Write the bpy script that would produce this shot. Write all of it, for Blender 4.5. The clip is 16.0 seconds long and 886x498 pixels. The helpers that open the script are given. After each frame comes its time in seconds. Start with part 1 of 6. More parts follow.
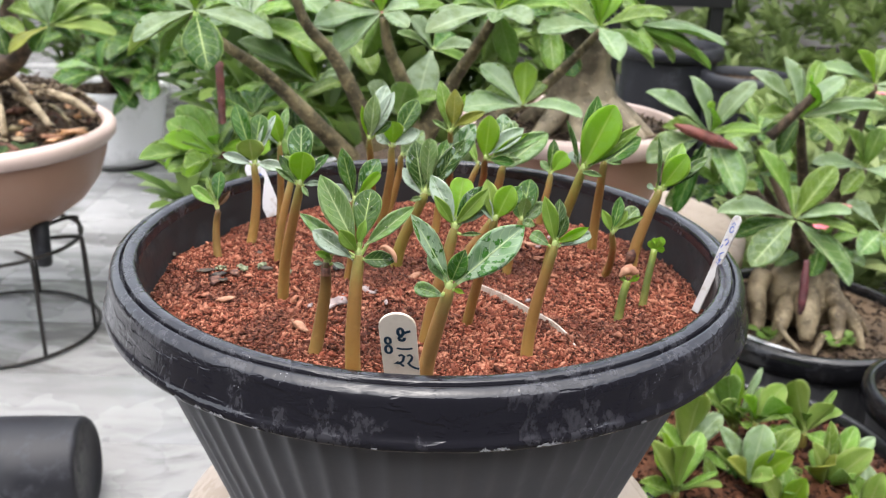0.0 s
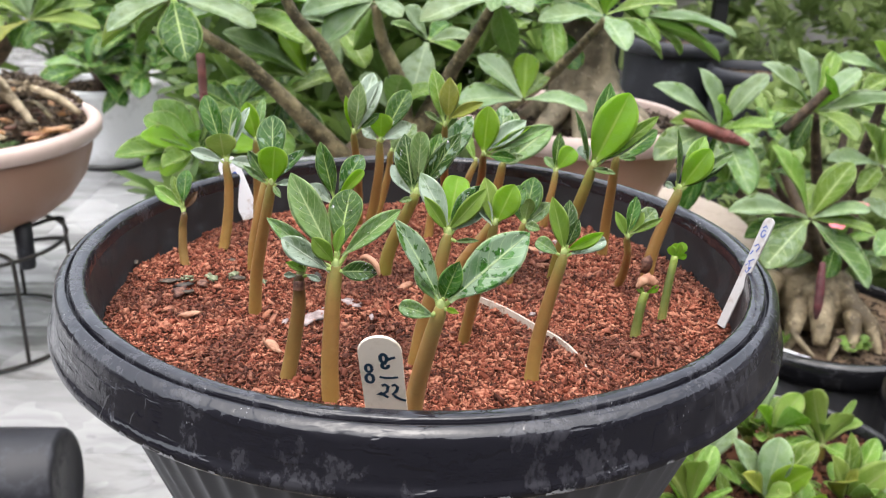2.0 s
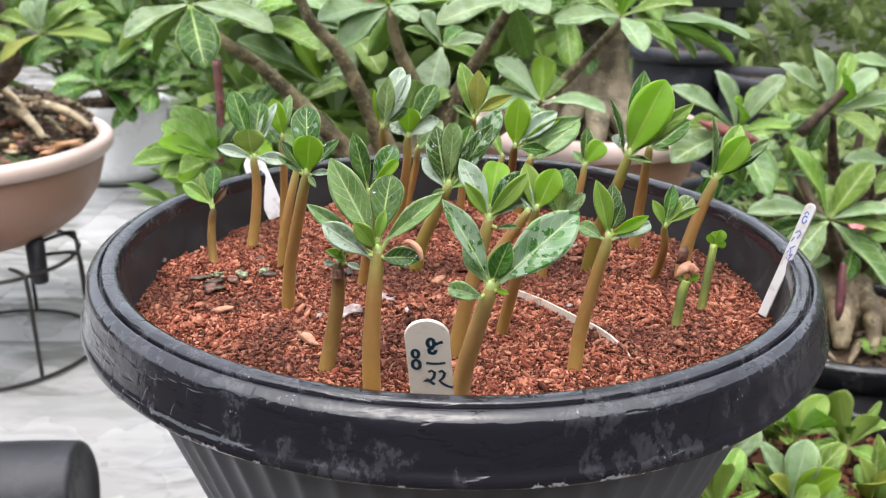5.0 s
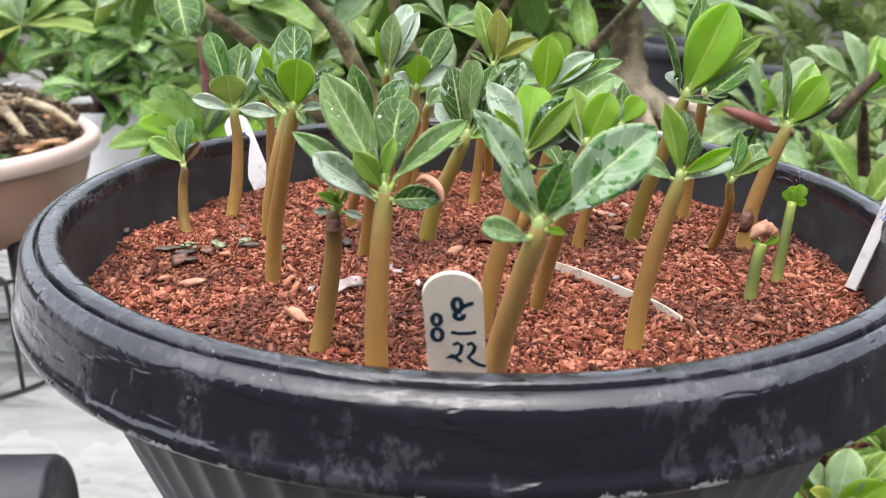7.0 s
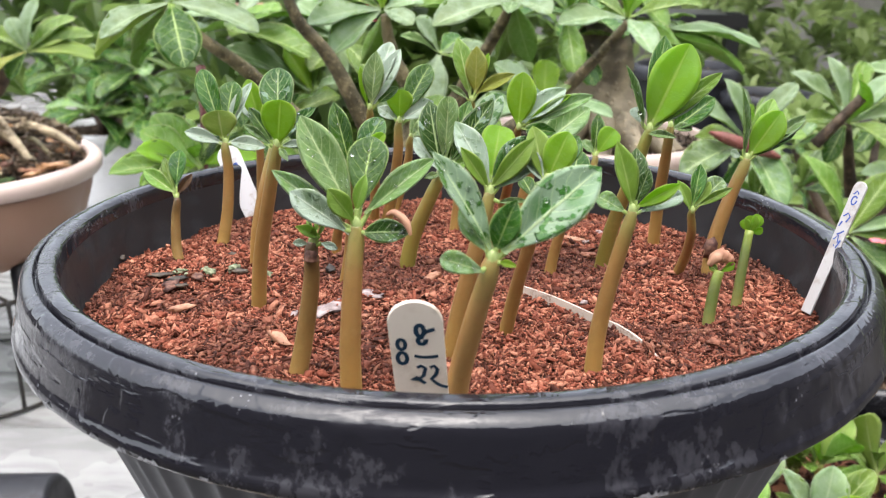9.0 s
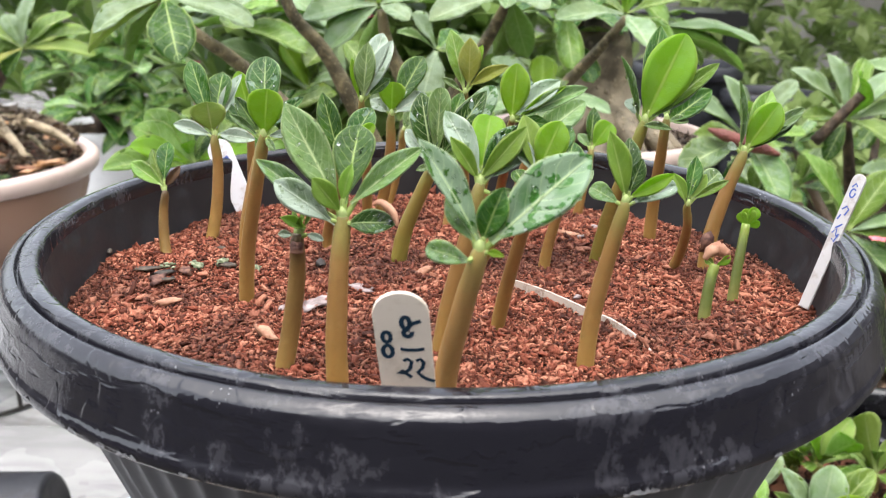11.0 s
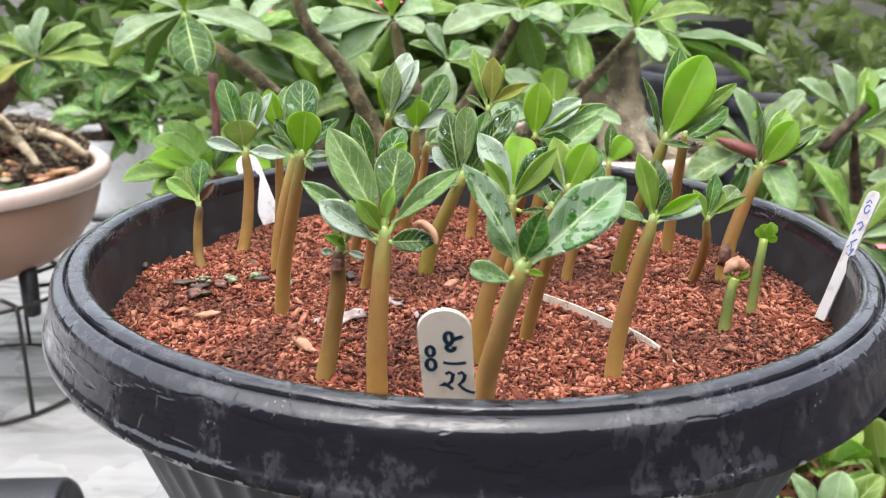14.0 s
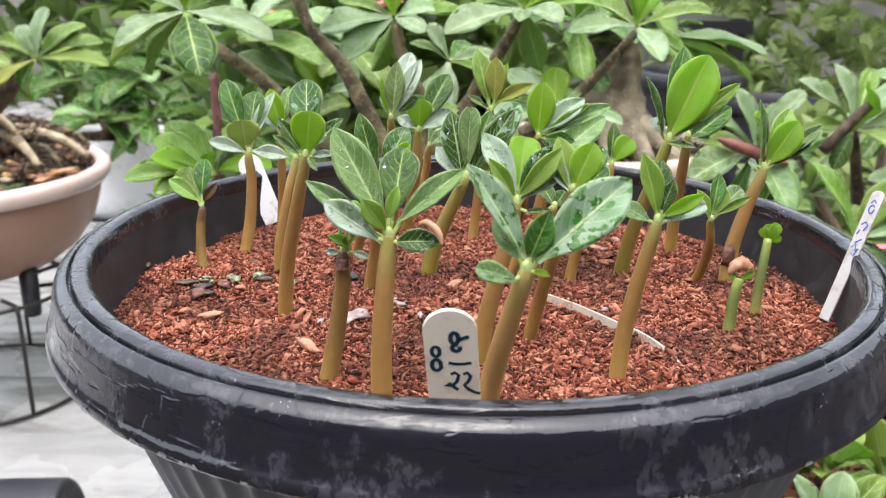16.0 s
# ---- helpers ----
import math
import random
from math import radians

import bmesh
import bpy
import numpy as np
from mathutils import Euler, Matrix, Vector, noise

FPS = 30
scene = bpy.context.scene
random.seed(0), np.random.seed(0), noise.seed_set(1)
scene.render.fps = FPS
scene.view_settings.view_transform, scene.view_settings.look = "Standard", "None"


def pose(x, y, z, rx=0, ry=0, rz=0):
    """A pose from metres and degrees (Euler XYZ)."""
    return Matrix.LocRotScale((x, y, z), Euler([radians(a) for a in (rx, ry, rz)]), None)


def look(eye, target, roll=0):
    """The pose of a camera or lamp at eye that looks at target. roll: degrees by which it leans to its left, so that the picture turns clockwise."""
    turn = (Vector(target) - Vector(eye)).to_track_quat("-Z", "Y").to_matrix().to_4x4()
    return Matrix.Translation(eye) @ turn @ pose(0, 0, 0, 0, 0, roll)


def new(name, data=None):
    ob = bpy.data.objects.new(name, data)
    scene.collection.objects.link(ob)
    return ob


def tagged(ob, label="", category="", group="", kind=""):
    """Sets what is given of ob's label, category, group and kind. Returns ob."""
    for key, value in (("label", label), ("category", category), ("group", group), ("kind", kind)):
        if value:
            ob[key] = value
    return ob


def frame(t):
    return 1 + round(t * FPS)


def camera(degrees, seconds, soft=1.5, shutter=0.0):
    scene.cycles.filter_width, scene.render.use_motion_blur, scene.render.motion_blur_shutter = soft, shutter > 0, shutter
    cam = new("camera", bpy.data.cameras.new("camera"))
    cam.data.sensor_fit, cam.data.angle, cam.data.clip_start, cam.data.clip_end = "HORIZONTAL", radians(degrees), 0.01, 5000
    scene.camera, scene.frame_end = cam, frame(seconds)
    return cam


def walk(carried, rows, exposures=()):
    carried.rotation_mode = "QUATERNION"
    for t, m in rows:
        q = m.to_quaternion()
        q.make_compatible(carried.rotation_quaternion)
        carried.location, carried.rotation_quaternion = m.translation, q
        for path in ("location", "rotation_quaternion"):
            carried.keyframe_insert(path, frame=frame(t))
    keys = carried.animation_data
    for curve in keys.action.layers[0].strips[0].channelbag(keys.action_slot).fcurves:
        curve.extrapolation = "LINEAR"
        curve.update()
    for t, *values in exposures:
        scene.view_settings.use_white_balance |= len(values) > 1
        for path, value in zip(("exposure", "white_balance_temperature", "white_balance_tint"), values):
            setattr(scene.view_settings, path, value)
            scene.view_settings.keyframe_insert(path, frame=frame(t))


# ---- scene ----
cam = camera(52.3, 16.0, soft=1.1)
PATH = [
    (0.0, (0.0072, -0.4629, 0.8793), (0.0264, 1.4027, 0.1588), 2.10),
    (0.5, (0.0099, -0.4562, 0.8780), (0.0327, 1.4111, 0.1620), 2.03),
    (1.0, (0.0132, -0.4480, 0.8766), (0.0344, 1.4183, 0.1580), 1.96),
    (1.5, (0.0114, -0.4124, 0.8807), (0.0357, 1.4543, 0.1633), 2.10),
    (2.0, (0.0106, -0.4096, 0.8633), (0.0314, 1.4548, 0.1398), 1.94),
    (2.5, (0.0114, -0.4188, 0.8667), (0.0165, 1.4445, 0.1401), 1.54),
    (3.0, (0.0090, -0.4249, 0.8563), (0.0093, 1.4412, 0.1368), 1.35),
    (3.5, (0.0055, -0.4169, 0.8544), (0.0074, 1.4517, 0.1415), 1.28),
    (6.0, (-0.0075, -0.3959, 0.8348), (0.0049, 1.4835, 0.1510), 0.96),
    (6.5, (-0.0094, -0.3665, 0.8133), (0.0052, 1.5126, 0.1285), 0.99),
    (7.0, (-0.0104, -0.3443, 0.8041), (0.0033, 1.5445, 0.1465), 0.90),
    (7.5, (-0.0105, -0.3551, 0.8109), (0.0026, 1.5408, 0.1739), 0.82),
    (8.0, (-0.0110, -0.3621, 0.8130), (-0.0028, 1.5385, 0.1906), 0.76),
    (8.5, (-0.0001, -0.3615, 0.8135), (0.0068, 1.5407, 0.1959), 0.75),
    (9.0, (-0.0001, -0.3623, 0.8139), (0.0069, 1.5396, 0.1953), 0.73),
    (11.5, (0.0040, -0.3564, 0.8090), (0.0108, 1.5453, 0.1898), 0.82),
    (12.0, (-0.0013, -0.3618, 0.8145), (0.0069, 1.5397, 0.1946), 0.81),
    (12.5, (-0.0051, -0.3668, 0.8204), (0.0001, 1.5366, 0.2064), 0.72),
    (13.0, (-0.0080, -0.3667, 0.8203), (-0.0053, 1.5393, 0.2145), 0.67),
    (13.5, (-0.0077, -0.3656, 0.8176), (-0.0048, 1.5407, 0.2125), 0.73),
    (14.0, (-0.0073, -0.3681, 0.8170), (-0.0051, 1.5371, 0.2085), 0.69),
    (14.5, (-0.0035, -0.3694, 0.8199), (-0.0006, 1.5360, 0.2123), 0.69),
    (15.0, (-0.0039, -0.3661, 0.8180), (-0.0006, 1.5395, 0.2107), 0.73),
    (15.5, (-0.0066, -0.3653, 0.8162), (-0.0043, 1.5397, 0.2072), 0.63),
    (16.0, (-0.0089, -0.3675, 0.8168), (-0.0060, 1.5377, 0.2085), 0.70),
]
walk(cam, [(t, look(eye, target, roll)) for t, eye, target, roll in PATH],
     [(0.0, 1.40, 6500, 10), (3.5, 1.43, 6500, 10), (7.0, 1.54, 6500, 10), (9.0, 1.54, 6500, 10), (12.5, 1.56, 6500, 10), (16.0, 1.56, 6500, 10)])

cam.data.dof.use_dof, cam.data.dof.focus_distance, cam.data.dof.aperture_fstop = True, 0.35, 23.0

# ---- sky, soft sun, exposure ----
world = bpy.data.worlds.new("overcast_sky")
scene.world = world
world.use_nodes = True
wn, wl = world.node_tree.nodes, world.node_tree.links
sky = wn.new("ShaderNodeTexSky")
sky.sky_type, sky.sun_disc = "NISHITA", False
sky.sun_elevation, sky.sun_rotation = radians(76), radians(200)
sky.air_density, sky.dust_density, sky.ozone_density = 1.0, 3.0, 1.0
pale = wn.new("ShaderNodeHueSaturation")
pale.inputs["Saturation"].default_value = 0.36
wl.new(sky.outputs[0], pale.inputs["Color"])
wl.new(pale.outputs[0], wn["Background"].inputs["Color"])
wn["Background"].inputs["Strength"].default_value = 0.20
sun = new("sun", bpy.data.lights.new("sun", "SUN"))
sun.data.energy, sun.data.angle, sun.data.color = 1.05, radians(100), (1.0, 0.97, 0.92)
sun.matrix_world = look((0.05, -0.50, 2.4), (0, 0, 0))


# ---- node helpers ----
class Nodes:
    """Small wrapper to write node trees in few lines."""

    def __init__(self, name):
        self.mat = bpy.data.materials.new(name)
        self.mat.use_nodes = True
        self.n, self.l = self.mat.node_tree.nodes, self.mat.node_tree.links
        self.bsdf = self.n["Principled BSDF"]
        self.out = self.n["Material Output"]
        self.coord = self.n.new("ShaderNodeTexCoord")

    def put(self, value, socket):
        if isinstance(value, bpy.types.NodeSocket):
            self.l.new(value, socket)
        elif isinstance(value, tuple) and len(value) == 3 and socket.type == "RGBA":
            socket.default_value = (*value, 1)
        else:
            socket.default_value = value

    def math(self, op, a, b=0.0, c=0.0):
        m = self.n.new("ShaderNodeMath")
        m.operation = op
        for v, s in zip((a, b, c), m.inputs):
            self.put(v, s)
        return m.outputs[0]

    def ramp(self, v, lo, hi, a=0.0, b=1.0):
        m = self.n.new("ShaderNodeMapRange")
        m.interpolation_type = "SMOOTHSTEP"
        for value, s in zip((v, lo, hi, a, b), m.inputs):
            self.put(value, s)
        return m.outputs[0]

    def mix(self, f, a, b, blend="MIX"):
        m = self.n.new("ShaderNodeMix")
        m.data_type, m.blend_type = "RGBA", blend
        self.put(f, m.inputs[0])
        self.put(a, m.inputs[6])
        self.put(b, m.inputs[7])
        return m.outputs[2]

    def scaled(self, vector, scale):
        m = self.n.new("ShaderNodeVectorMath")
        m.operation = "MULTIPLY"
        self.put(vector, m.inputs[0])
        m.inputs[1].default_value = scale
        return m.outputs[0]

    def noise(self, scale, detail=4.0, rough=0.55, vector=None, out=0):
        m = self.n.new("ShaderNodeTexNoise")
        self.put(vector or self.coord.outputs["Object"], m.inputs["Vector"])
        m.inputs["Scale"].default_value, m.inputs["Detail"].default_value = scale, detail
        m.inputs["Roughness"].default_value = rough
        return m.outputs[out]

    def voronoi(self, scale, vector=None, feature="F1", out="Distance"):
        m = self.n.new("ShaderNodeTexVoronoi")
        m.feature = feature
        self.put(vector or self.coord.outputs["Object"], m.inputs["Vector"])
        m.inputs["Scale"].default_value = scale
        return m.outputs[out]

    def random(self):
        return self.n.new("ShaderNodeObjectInfo").outputs["Random"]

    def island(self):
        return self.n.new("ShaderNodeNewGeometry").outputs["Random Per Island"]

    def xyz(self, which="Object"):
        m = self.n.new("ShaderNodeSeparateXYZ")
        self.l.new(self.coord.outputs[which], m.inputs[0])
        return m.outputs

    def bump(self, height, strength=0.3, distance=0.001):
        m = self.n.new("ShaderNodeBump")
        m.inputs["Strength"].default_value, m.inputs["Distance"].default_value = strength, distance
        self.put(height, m.inputs["Height"])
        self.l.new(m.outputs[0], self.bsdf.inputs["Normal"])
        return m.outputs[0]

    def done(self, color, rough=0.5, **more):
        self.put(color, self.bsdf.inputs["Base Color"])
        self.put(rough, self.bsdf.inputs["Roughness"])
        for key, v in more.items():
            self.put(v, self.bsdf.inputs[key.replace("_", " ")])
        return self.mat

    def translucent(self, color, amount):
        t = self.n.new("ShaderNodeBsdfTranslucent")
        self.put(color, t.inputs["Color"])
        m = self.n.new("ShaderNodeMixShader")
        self.put(amount, m.inputs[0])
        self.l.new(self.bsdf.outputs[0], m.inputs[1])
        self.l.new(t.outputs[0], m.inputs[2])
        self.l.new(m.outputs[0], self.out.inputs["Surface"])


# ---- materials ----
def leaf_material(name, dark, light, vein, rough=0.32, wet=0.65, glow=0.25, bloom=0.05, soft=0.02, veins=0.75, film=0.5, beads=0.45, sky_sheen=(0.30, 0.38, 0.30)):
    """Leaf skin: fine pale midrib, arching side veins and margin, blotches, smooth wet patches, a silvery sky
    reflection painted into the colour between them, and beads; each leaf has a pattern of its own.
    """
    k = Nodes(name)
    m = k.n.new("ShaderNodeSeparateXYZ")
    k.l.new(k.coord.outputs["UV"], m.inputs[0])
    u, y = m.outputs[0], m.outputs[1]
    rnd = k.random()
    au = k.math("ABSOLUTE", k.math("SUBTRACT", k.math("MULTIPLY", u, 2.0), 1.0))
    own = k.n.new("ShaderNodeCombineXYZ")
    for axis, far in enumerate((17.0, 31.0, 5.0)):
        k.l.new(k.math("MULTIPLY", rnd, far), own.inputs[axis])
    away = k.n.new("ShaderNodeVectorMath")
    away.operation = "ADD"
    k.l.new(k.scaled(k.coord.outputs["Object"], (0.45, 1.0, 1.0)), away.inputs[0])
    k.l.new(own.outputs[0], away.inputs[1])
    flat = away.outputs[0]
    rib = k.ramp(k.math("ADD", au, k.math("MULTIPLY", y, 0.05)), 0.045, 0.105, 1.0, 0.0)
    bend = k.math("MULTIPLY", k.math("SUBTRACT", k.noise(5.0, 3.0, vector=flat), 0.5), 0.10)
    arch = k.math("ADD", k.math("MULTIPLY", au, 0.15), k.math("MULTIPLY", k.math("MULTIPLY", au, au), 0.12))
    side = k.math("SINE", k.math("MULTIPLY", k.math("ADD", k.math("SUBTRACT", y, arch), bend), 44.0))
    side = k.math("MULTIPLY", k.math("MULTIPLY", k.ramp(side, 0.90, 1.0), k.ramp(au, 0.95, 0.55)), veins)
    mesh = k.ramp(k.voronoi(15.0, flat, "DISTANCE_TO_EDGE"), 0.0, 0.06, 1.0, 0.0)
    edge = k.ramp(au, 0.90, 0.97)
    shade = k.mix(k.ramp(k.noise(2.8, 3.0, vector=flat), 0.3, 0.7), dark, light)
    fleck = k.ramp(k.noise(30.0, 3.0, vector=flat), 0.60, 0.72)
    shade = k.mix(k.math("MULTIPLY", fleck, 0.25), shade, light)
    shade = k.mix(k.math("MULTIPLY", mesh, 0.22 * veins), shade, vein)
    hsv = k.n.new("ShaderNodeHueSaturation")
    k.put(k.ramp(rnd, 0.0, 1.0, 0.488, 0.510), hsv.inputs["Hue"])
    k.put(k.ramp(rnd, 0.0, 1.0, 0.80, 1.18), hsv.inputs["Value"])
    k.put(shade, hsv.inputs["Color"])
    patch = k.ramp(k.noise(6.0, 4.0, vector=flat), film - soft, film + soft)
    # pale sky reflection, mixed into the base colour outside the wet patches
    sheen_mask = k.math("MULTIPLY", k.math("SUBTRACT", 1.0, patch), k.ramp(k.noise(2.2, 2.0, vector=flat), 0.28, 0.52))
    col = k.mix(k.math("MULTIPLY", sheen_mask, bloom), hsv.outputs[0], sky_sheen)
    col = k.mix(k.math("MULTIPLY", side, 0.62), col, vein)
    col = k.mix(k.math("MULTIPLY", edge, 0.80), col, vein)
    col = k.mix(k.math("MULTIPLY", rib, 0.88), col, vein)
    col = k.mix(k.ramp(y, 0.03, 0.15, 0.8, 0.0), col, vein)
    r = k.math("SUBTRACT", rough, k.math("MULTIPLY", patch, rough * wet))
    bead = k.ramp(k.voronoi(22.0, flat), 0.10, 0.26, 1.0, 0.0)
    bead = k.math("MULTIPLY", bead, k.ramp(k.noise(4.1, 2.0, vector=flat), beads, beads + 0.10))
    h = k.math("ADD", k.math("MULTIPLY", rib, 0.12), k.math("MULTIPLY", side, -0.10))
    h = k.math("ADD", h, k.math("MULTIPLY", mesh, -0.05 * veins))
    h = k.math("ADD", h, k.math("MULTIPLY", bead, 0.9 if veins > 0.3 else 0.25))
    h = k.math("ADD", h, k.math("MULTIPLY", patch, 0.28 if bloom > 0.5 else 0.06))
    k.bump(h, 0.8, 0.0016)
    r = k.math("SUBTRACT", r, k.math("MULTIPLY", bead, rough * 0.3))
    mat = k.done(col, r, Specular_IOR_Level=0.27)
    k.translucent(tuple(min(0.9, c * 1.7) for c in light), glow)
    return mat


LEAF = {
    "d": leaf_material("leaf_dark_green", (0.015, 0.064, 0.006), (0.043, 0.122, 0.013), (0.36, 0.49, 0.15)),
    "m": leaf_material("leaf_mid_green", (0.095, 0.185, 0.028), (0.175, 0.290, 0.050), (0.43, 0.52, 0.20)),
    "l": leaf_material("leaf_lime", (0.170, 0.298, 0.020), (0.232, 0.385, 0.036), (0.44, 0.53, 0.13), 0.38, 0.4, 0.58, 0.05, 0.02, 0.2),
    "g": leaf_material("leaf_grey_green", (0.075, 0.145, 0.040), (0.135, 0.220, 0.066), (0.38, 0.48, 0.22), 0.28, 0.6, 0.15, 0.25, 0.04, 0.8),
    "p": leaf_material("leaf_pale_underside", (0.098, 0.172, 0.046), (0.150, 0.235, 0.072), (0.42, 0.51, 0.24), 0.42, 0.3, 0.22, 0.10, 0.05, 1.0, 0.5, 0.40),
    "x": leaf_material("leaf_pale_sheen", (0.131, 0.217, 0.077), (0.230, 0.315, 0.143), (0.40, 0.49, 0.30), 0.30, 0.3, 0.25, 0.55, 0.14, 0.45, 0.55, 0.55, (0.30, 0.39, 0.27)),
    "o": leaf_material("leaf_olive_tinged", (0.165, 0.262, 0.045), (0.270, 0.360, 0.085), (0.42, 0.45, 0.20), 0.42, 0.3, 0.35, 0.05, 0.02, 0.4),
    "y": leaf_material("leaf_bronze", (0.140, 0.160, 0.020), (0.220, 0.230, 0.035), (0.34, 0.34, 0.10), 0.4, 0.3, 0.25),
    "u": leaf_material("leaf_underside", (0.140, 0.245, 0.050), (0.220, 0.345, 0.082), (0.40, 0.50, 0.22), 0.42, 0.4, 0.38),
}
# w, s and v carry the strongest painted sky reflection
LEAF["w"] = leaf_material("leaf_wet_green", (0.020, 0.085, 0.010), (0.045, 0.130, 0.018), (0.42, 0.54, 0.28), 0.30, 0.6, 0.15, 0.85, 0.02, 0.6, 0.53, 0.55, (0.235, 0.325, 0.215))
LEAF["s"] = leaf_material("leaf_silvery_sheen", (0.120, 0.190, 0.095), (0.210, 0.285, 0.170), (0.50, 0.58, 0.44), 0.26, 0.5, 0.15, 0.80, 0.05, 0.6, 0.62, 0.50, (0.38, 0.46, 0.38))
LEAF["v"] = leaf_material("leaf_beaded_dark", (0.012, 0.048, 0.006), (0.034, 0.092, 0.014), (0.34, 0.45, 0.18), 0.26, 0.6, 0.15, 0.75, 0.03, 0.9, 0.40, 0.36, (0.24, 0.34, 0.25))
LEAF["k"] = leaf_material("leaf_fresh_green", (0.160, 0.275, 0.036), (0.235, 0.360, 0.062), (0.44, 0.54, 0.18), 0.40, 0.3, 0.40, 0.06, 0.05, 0.35)
LEAF["b"] = leaf_material("leaf_withered_brown", (0.045, 0.022, 0.012), (0.100, 0.050, 0.022), (0.14, 0.08, 0.03), 0.6, 0.1, 0.05)


def bark(name, low, high, rough=0.6, scale=60.0):
    """Bark with blotches, pale lenticels and leaf-scar rings."""
    k = Nodes(name)
    n1 = k.noise(scale, 6.0, 0.65)
    n2 = k.noise(scale * 0.25, 3.0)
    pit = k.ramp(k.voronoi(scale * 2.2), 0.12, 0.30, 1.0, 0.0)
    col = k.mix(k.ramp(n2, 0.38, 0.64), low, high)
    col = k.mix(k.math("MULTIPLY", k.ramp(n1, 0.50, 0.66), 0.6), col, tuple(min(0.8, c * 1.35) for c in high))
    col = k.mix(k.math("MULTIPLY", pit, 0.5), col, tuple(min(0.8, c * 1.5) for c in high))
    col = k.mix(k.math("MULTIPLY", k.ramp(n1, 0.46, 0.34), 0.6), col, tuple(c * 0.5 for c in low))
    k.bump(k.math("ADD", n1, k.math("MULTIPLY", pit, 0.5)), 0.9, 0.004)
    return k.done(col, rough)


def stem_material(name, base, mid, top):
    """Seedling stem: golden olive skin that turns green at the crown."""
    k = Nodes(name)
    z = k.xyz("Generated")[2]
    n = k.noise(220.0, 4.0)
    v = k.math("ADD", z, k.math("MULTIPLY", k.math("SUBTRACT", n, 0.5), 0.15))
    col = k.mix(k.ramp(v, 0.0, 0.55), base, mid)
    col = k.mix(k.ramp(v, 0.72, 1.0), col, top)
    streak = k.noise(90.0, 4.0, vector=k.scaled(k.coord.outputs["Object"], (1, 1, 0.12)))
    col = k.mix(k.ramp(streak, 0.45, 0.75, 0.0, 0.26), col, (0.12, 0.065, 0.02))
    k.bump(k.math("ADD", n, streak), 0.6, 0.0009)
    blotch = k.noise(130.0, 5.0, 0.7)
    col = k.mix(k.ramp(blotch, 0.54, 0.70, 0.0, 0.16), col, (0.44, 0.29, 0.10))
    col = k.mix(k.ramp(blotch, 0.44, 0.30, 0.0, 0.20), col, (0.13, 0.070, 0.022))
    return k.done(col, 0.45, Subsurface_Weight=0.08, Subsurface_Scale=0.003)


STEM = {
    "m": stem_material("stem_golden", (0.360, 0.218, 0.060), (0.262, 0.142, 0.043), (0.215, 0.190, 0.050)),
    "d": stem_material("stem_dark", (0.28, 0.175, 0.052), (0.195, 0.115, 0.036), (0.085, 0.052, 0.022)),
    "o": stem_material("stem_olive", (0.235, 0.195, 0.036), (0.215, 0.160, 0.036), (0.215, 0.235, 0.05)),
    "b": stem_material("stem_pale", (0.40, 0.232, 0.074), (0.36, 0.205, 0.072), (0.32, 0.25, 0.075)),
    "t": stem_material("stem_green", (0.19, 0.19, 0.048), (0.088, 0.112, 0.022), (0.19, 0.26, 0.042)),
}


def plastic(name, color, rough=0.3, dirt=(0.25, 0.24, 0.22), amount=0.35, scale=40.0, spec=0.5, wavy=0.12, scarce=0.0, dull=0.18):
    """Moulded plastic with scuffs, dried splashes and water film."""
    k = Nodes(name)
    n1, n2 = k.noise(scale, 6.0, 0.65), k.noise(scale * 5, 4.0, 0.55)
    film = k.ramp(k.noise(scale * 0.45, 5.0, 0.6), 0.52, 0.66)
    scuff = k.math("MULTIPLY", k.ramp(n1, 0.50 + scarce, 0.62 + scarce), k.ramp(n2, 0.36, 0.56))
    col = k.mix(k.math("MULTIPLY", scuff, amount), color, dirt)
    col = k.mix(k.math("MULTIPLY", film, amount * 0.16), col, dirt)
    r = k.math("ADD", rough, k.math("MULTIPLY", film, dull))
    r = k.math("ADD", r, k.math("MULTIPLY", scuff, dull * 1.4))
    speck = k.math("MULTIPLY", k.ramp(k.voronoi(scale * 9), 0.10, 0.20, 1.0, 0.0), k.ramp(k.noise(scale * 0.9, 3.0), 0.66, 0.74))
    col = k.mix(k.math("MULTIPLY", speck, 0.6), col, (0.55, 0.55, 0.56) if spec > 0.6 else dirt)
    k.bump(k.math("ADD", k.math("MULTIPLY", n2, 0.5), k.math("MULTIPLY", n1, 0.7)), wavy, 0.0012)
    return k.done(col, r, Specular_IOR_Level=spec)


BLACK = plastic("black_plastic", (0.0060, 0.0060, 0.0072), 0.10, (0.036, 0.036, 0.040), 0.55, 75.0, 0.62, 0.34, 0.03, 0.06)
k = Nodes("wet_black_plastic_rim")
x, y, z = k.xyz()
turn = k.math("MULTIPLY", k.math("ARCTAN2", y, x), 0.168)
away = k.math("SQRT", k.math("ADD", k.math("MULTIPLY", x, x), k.math("MULTIPLY", y, y)))
lanes = []
for squeeze, drop in ((0.22, 1.0), (1.0, 0.62)):
    lane = k.n.new("ShaderNodeCombineXYZ")
    k.l.new(k.math("MULTIPLY", turn, squeeze), lane.inputs[0])
    k.l.new(away, lane.inputs[1])
    k.l.new(k.math("MULTIPLY", z, drop), lane.inputs[2])
    lanes.append(lane.outputs[0])
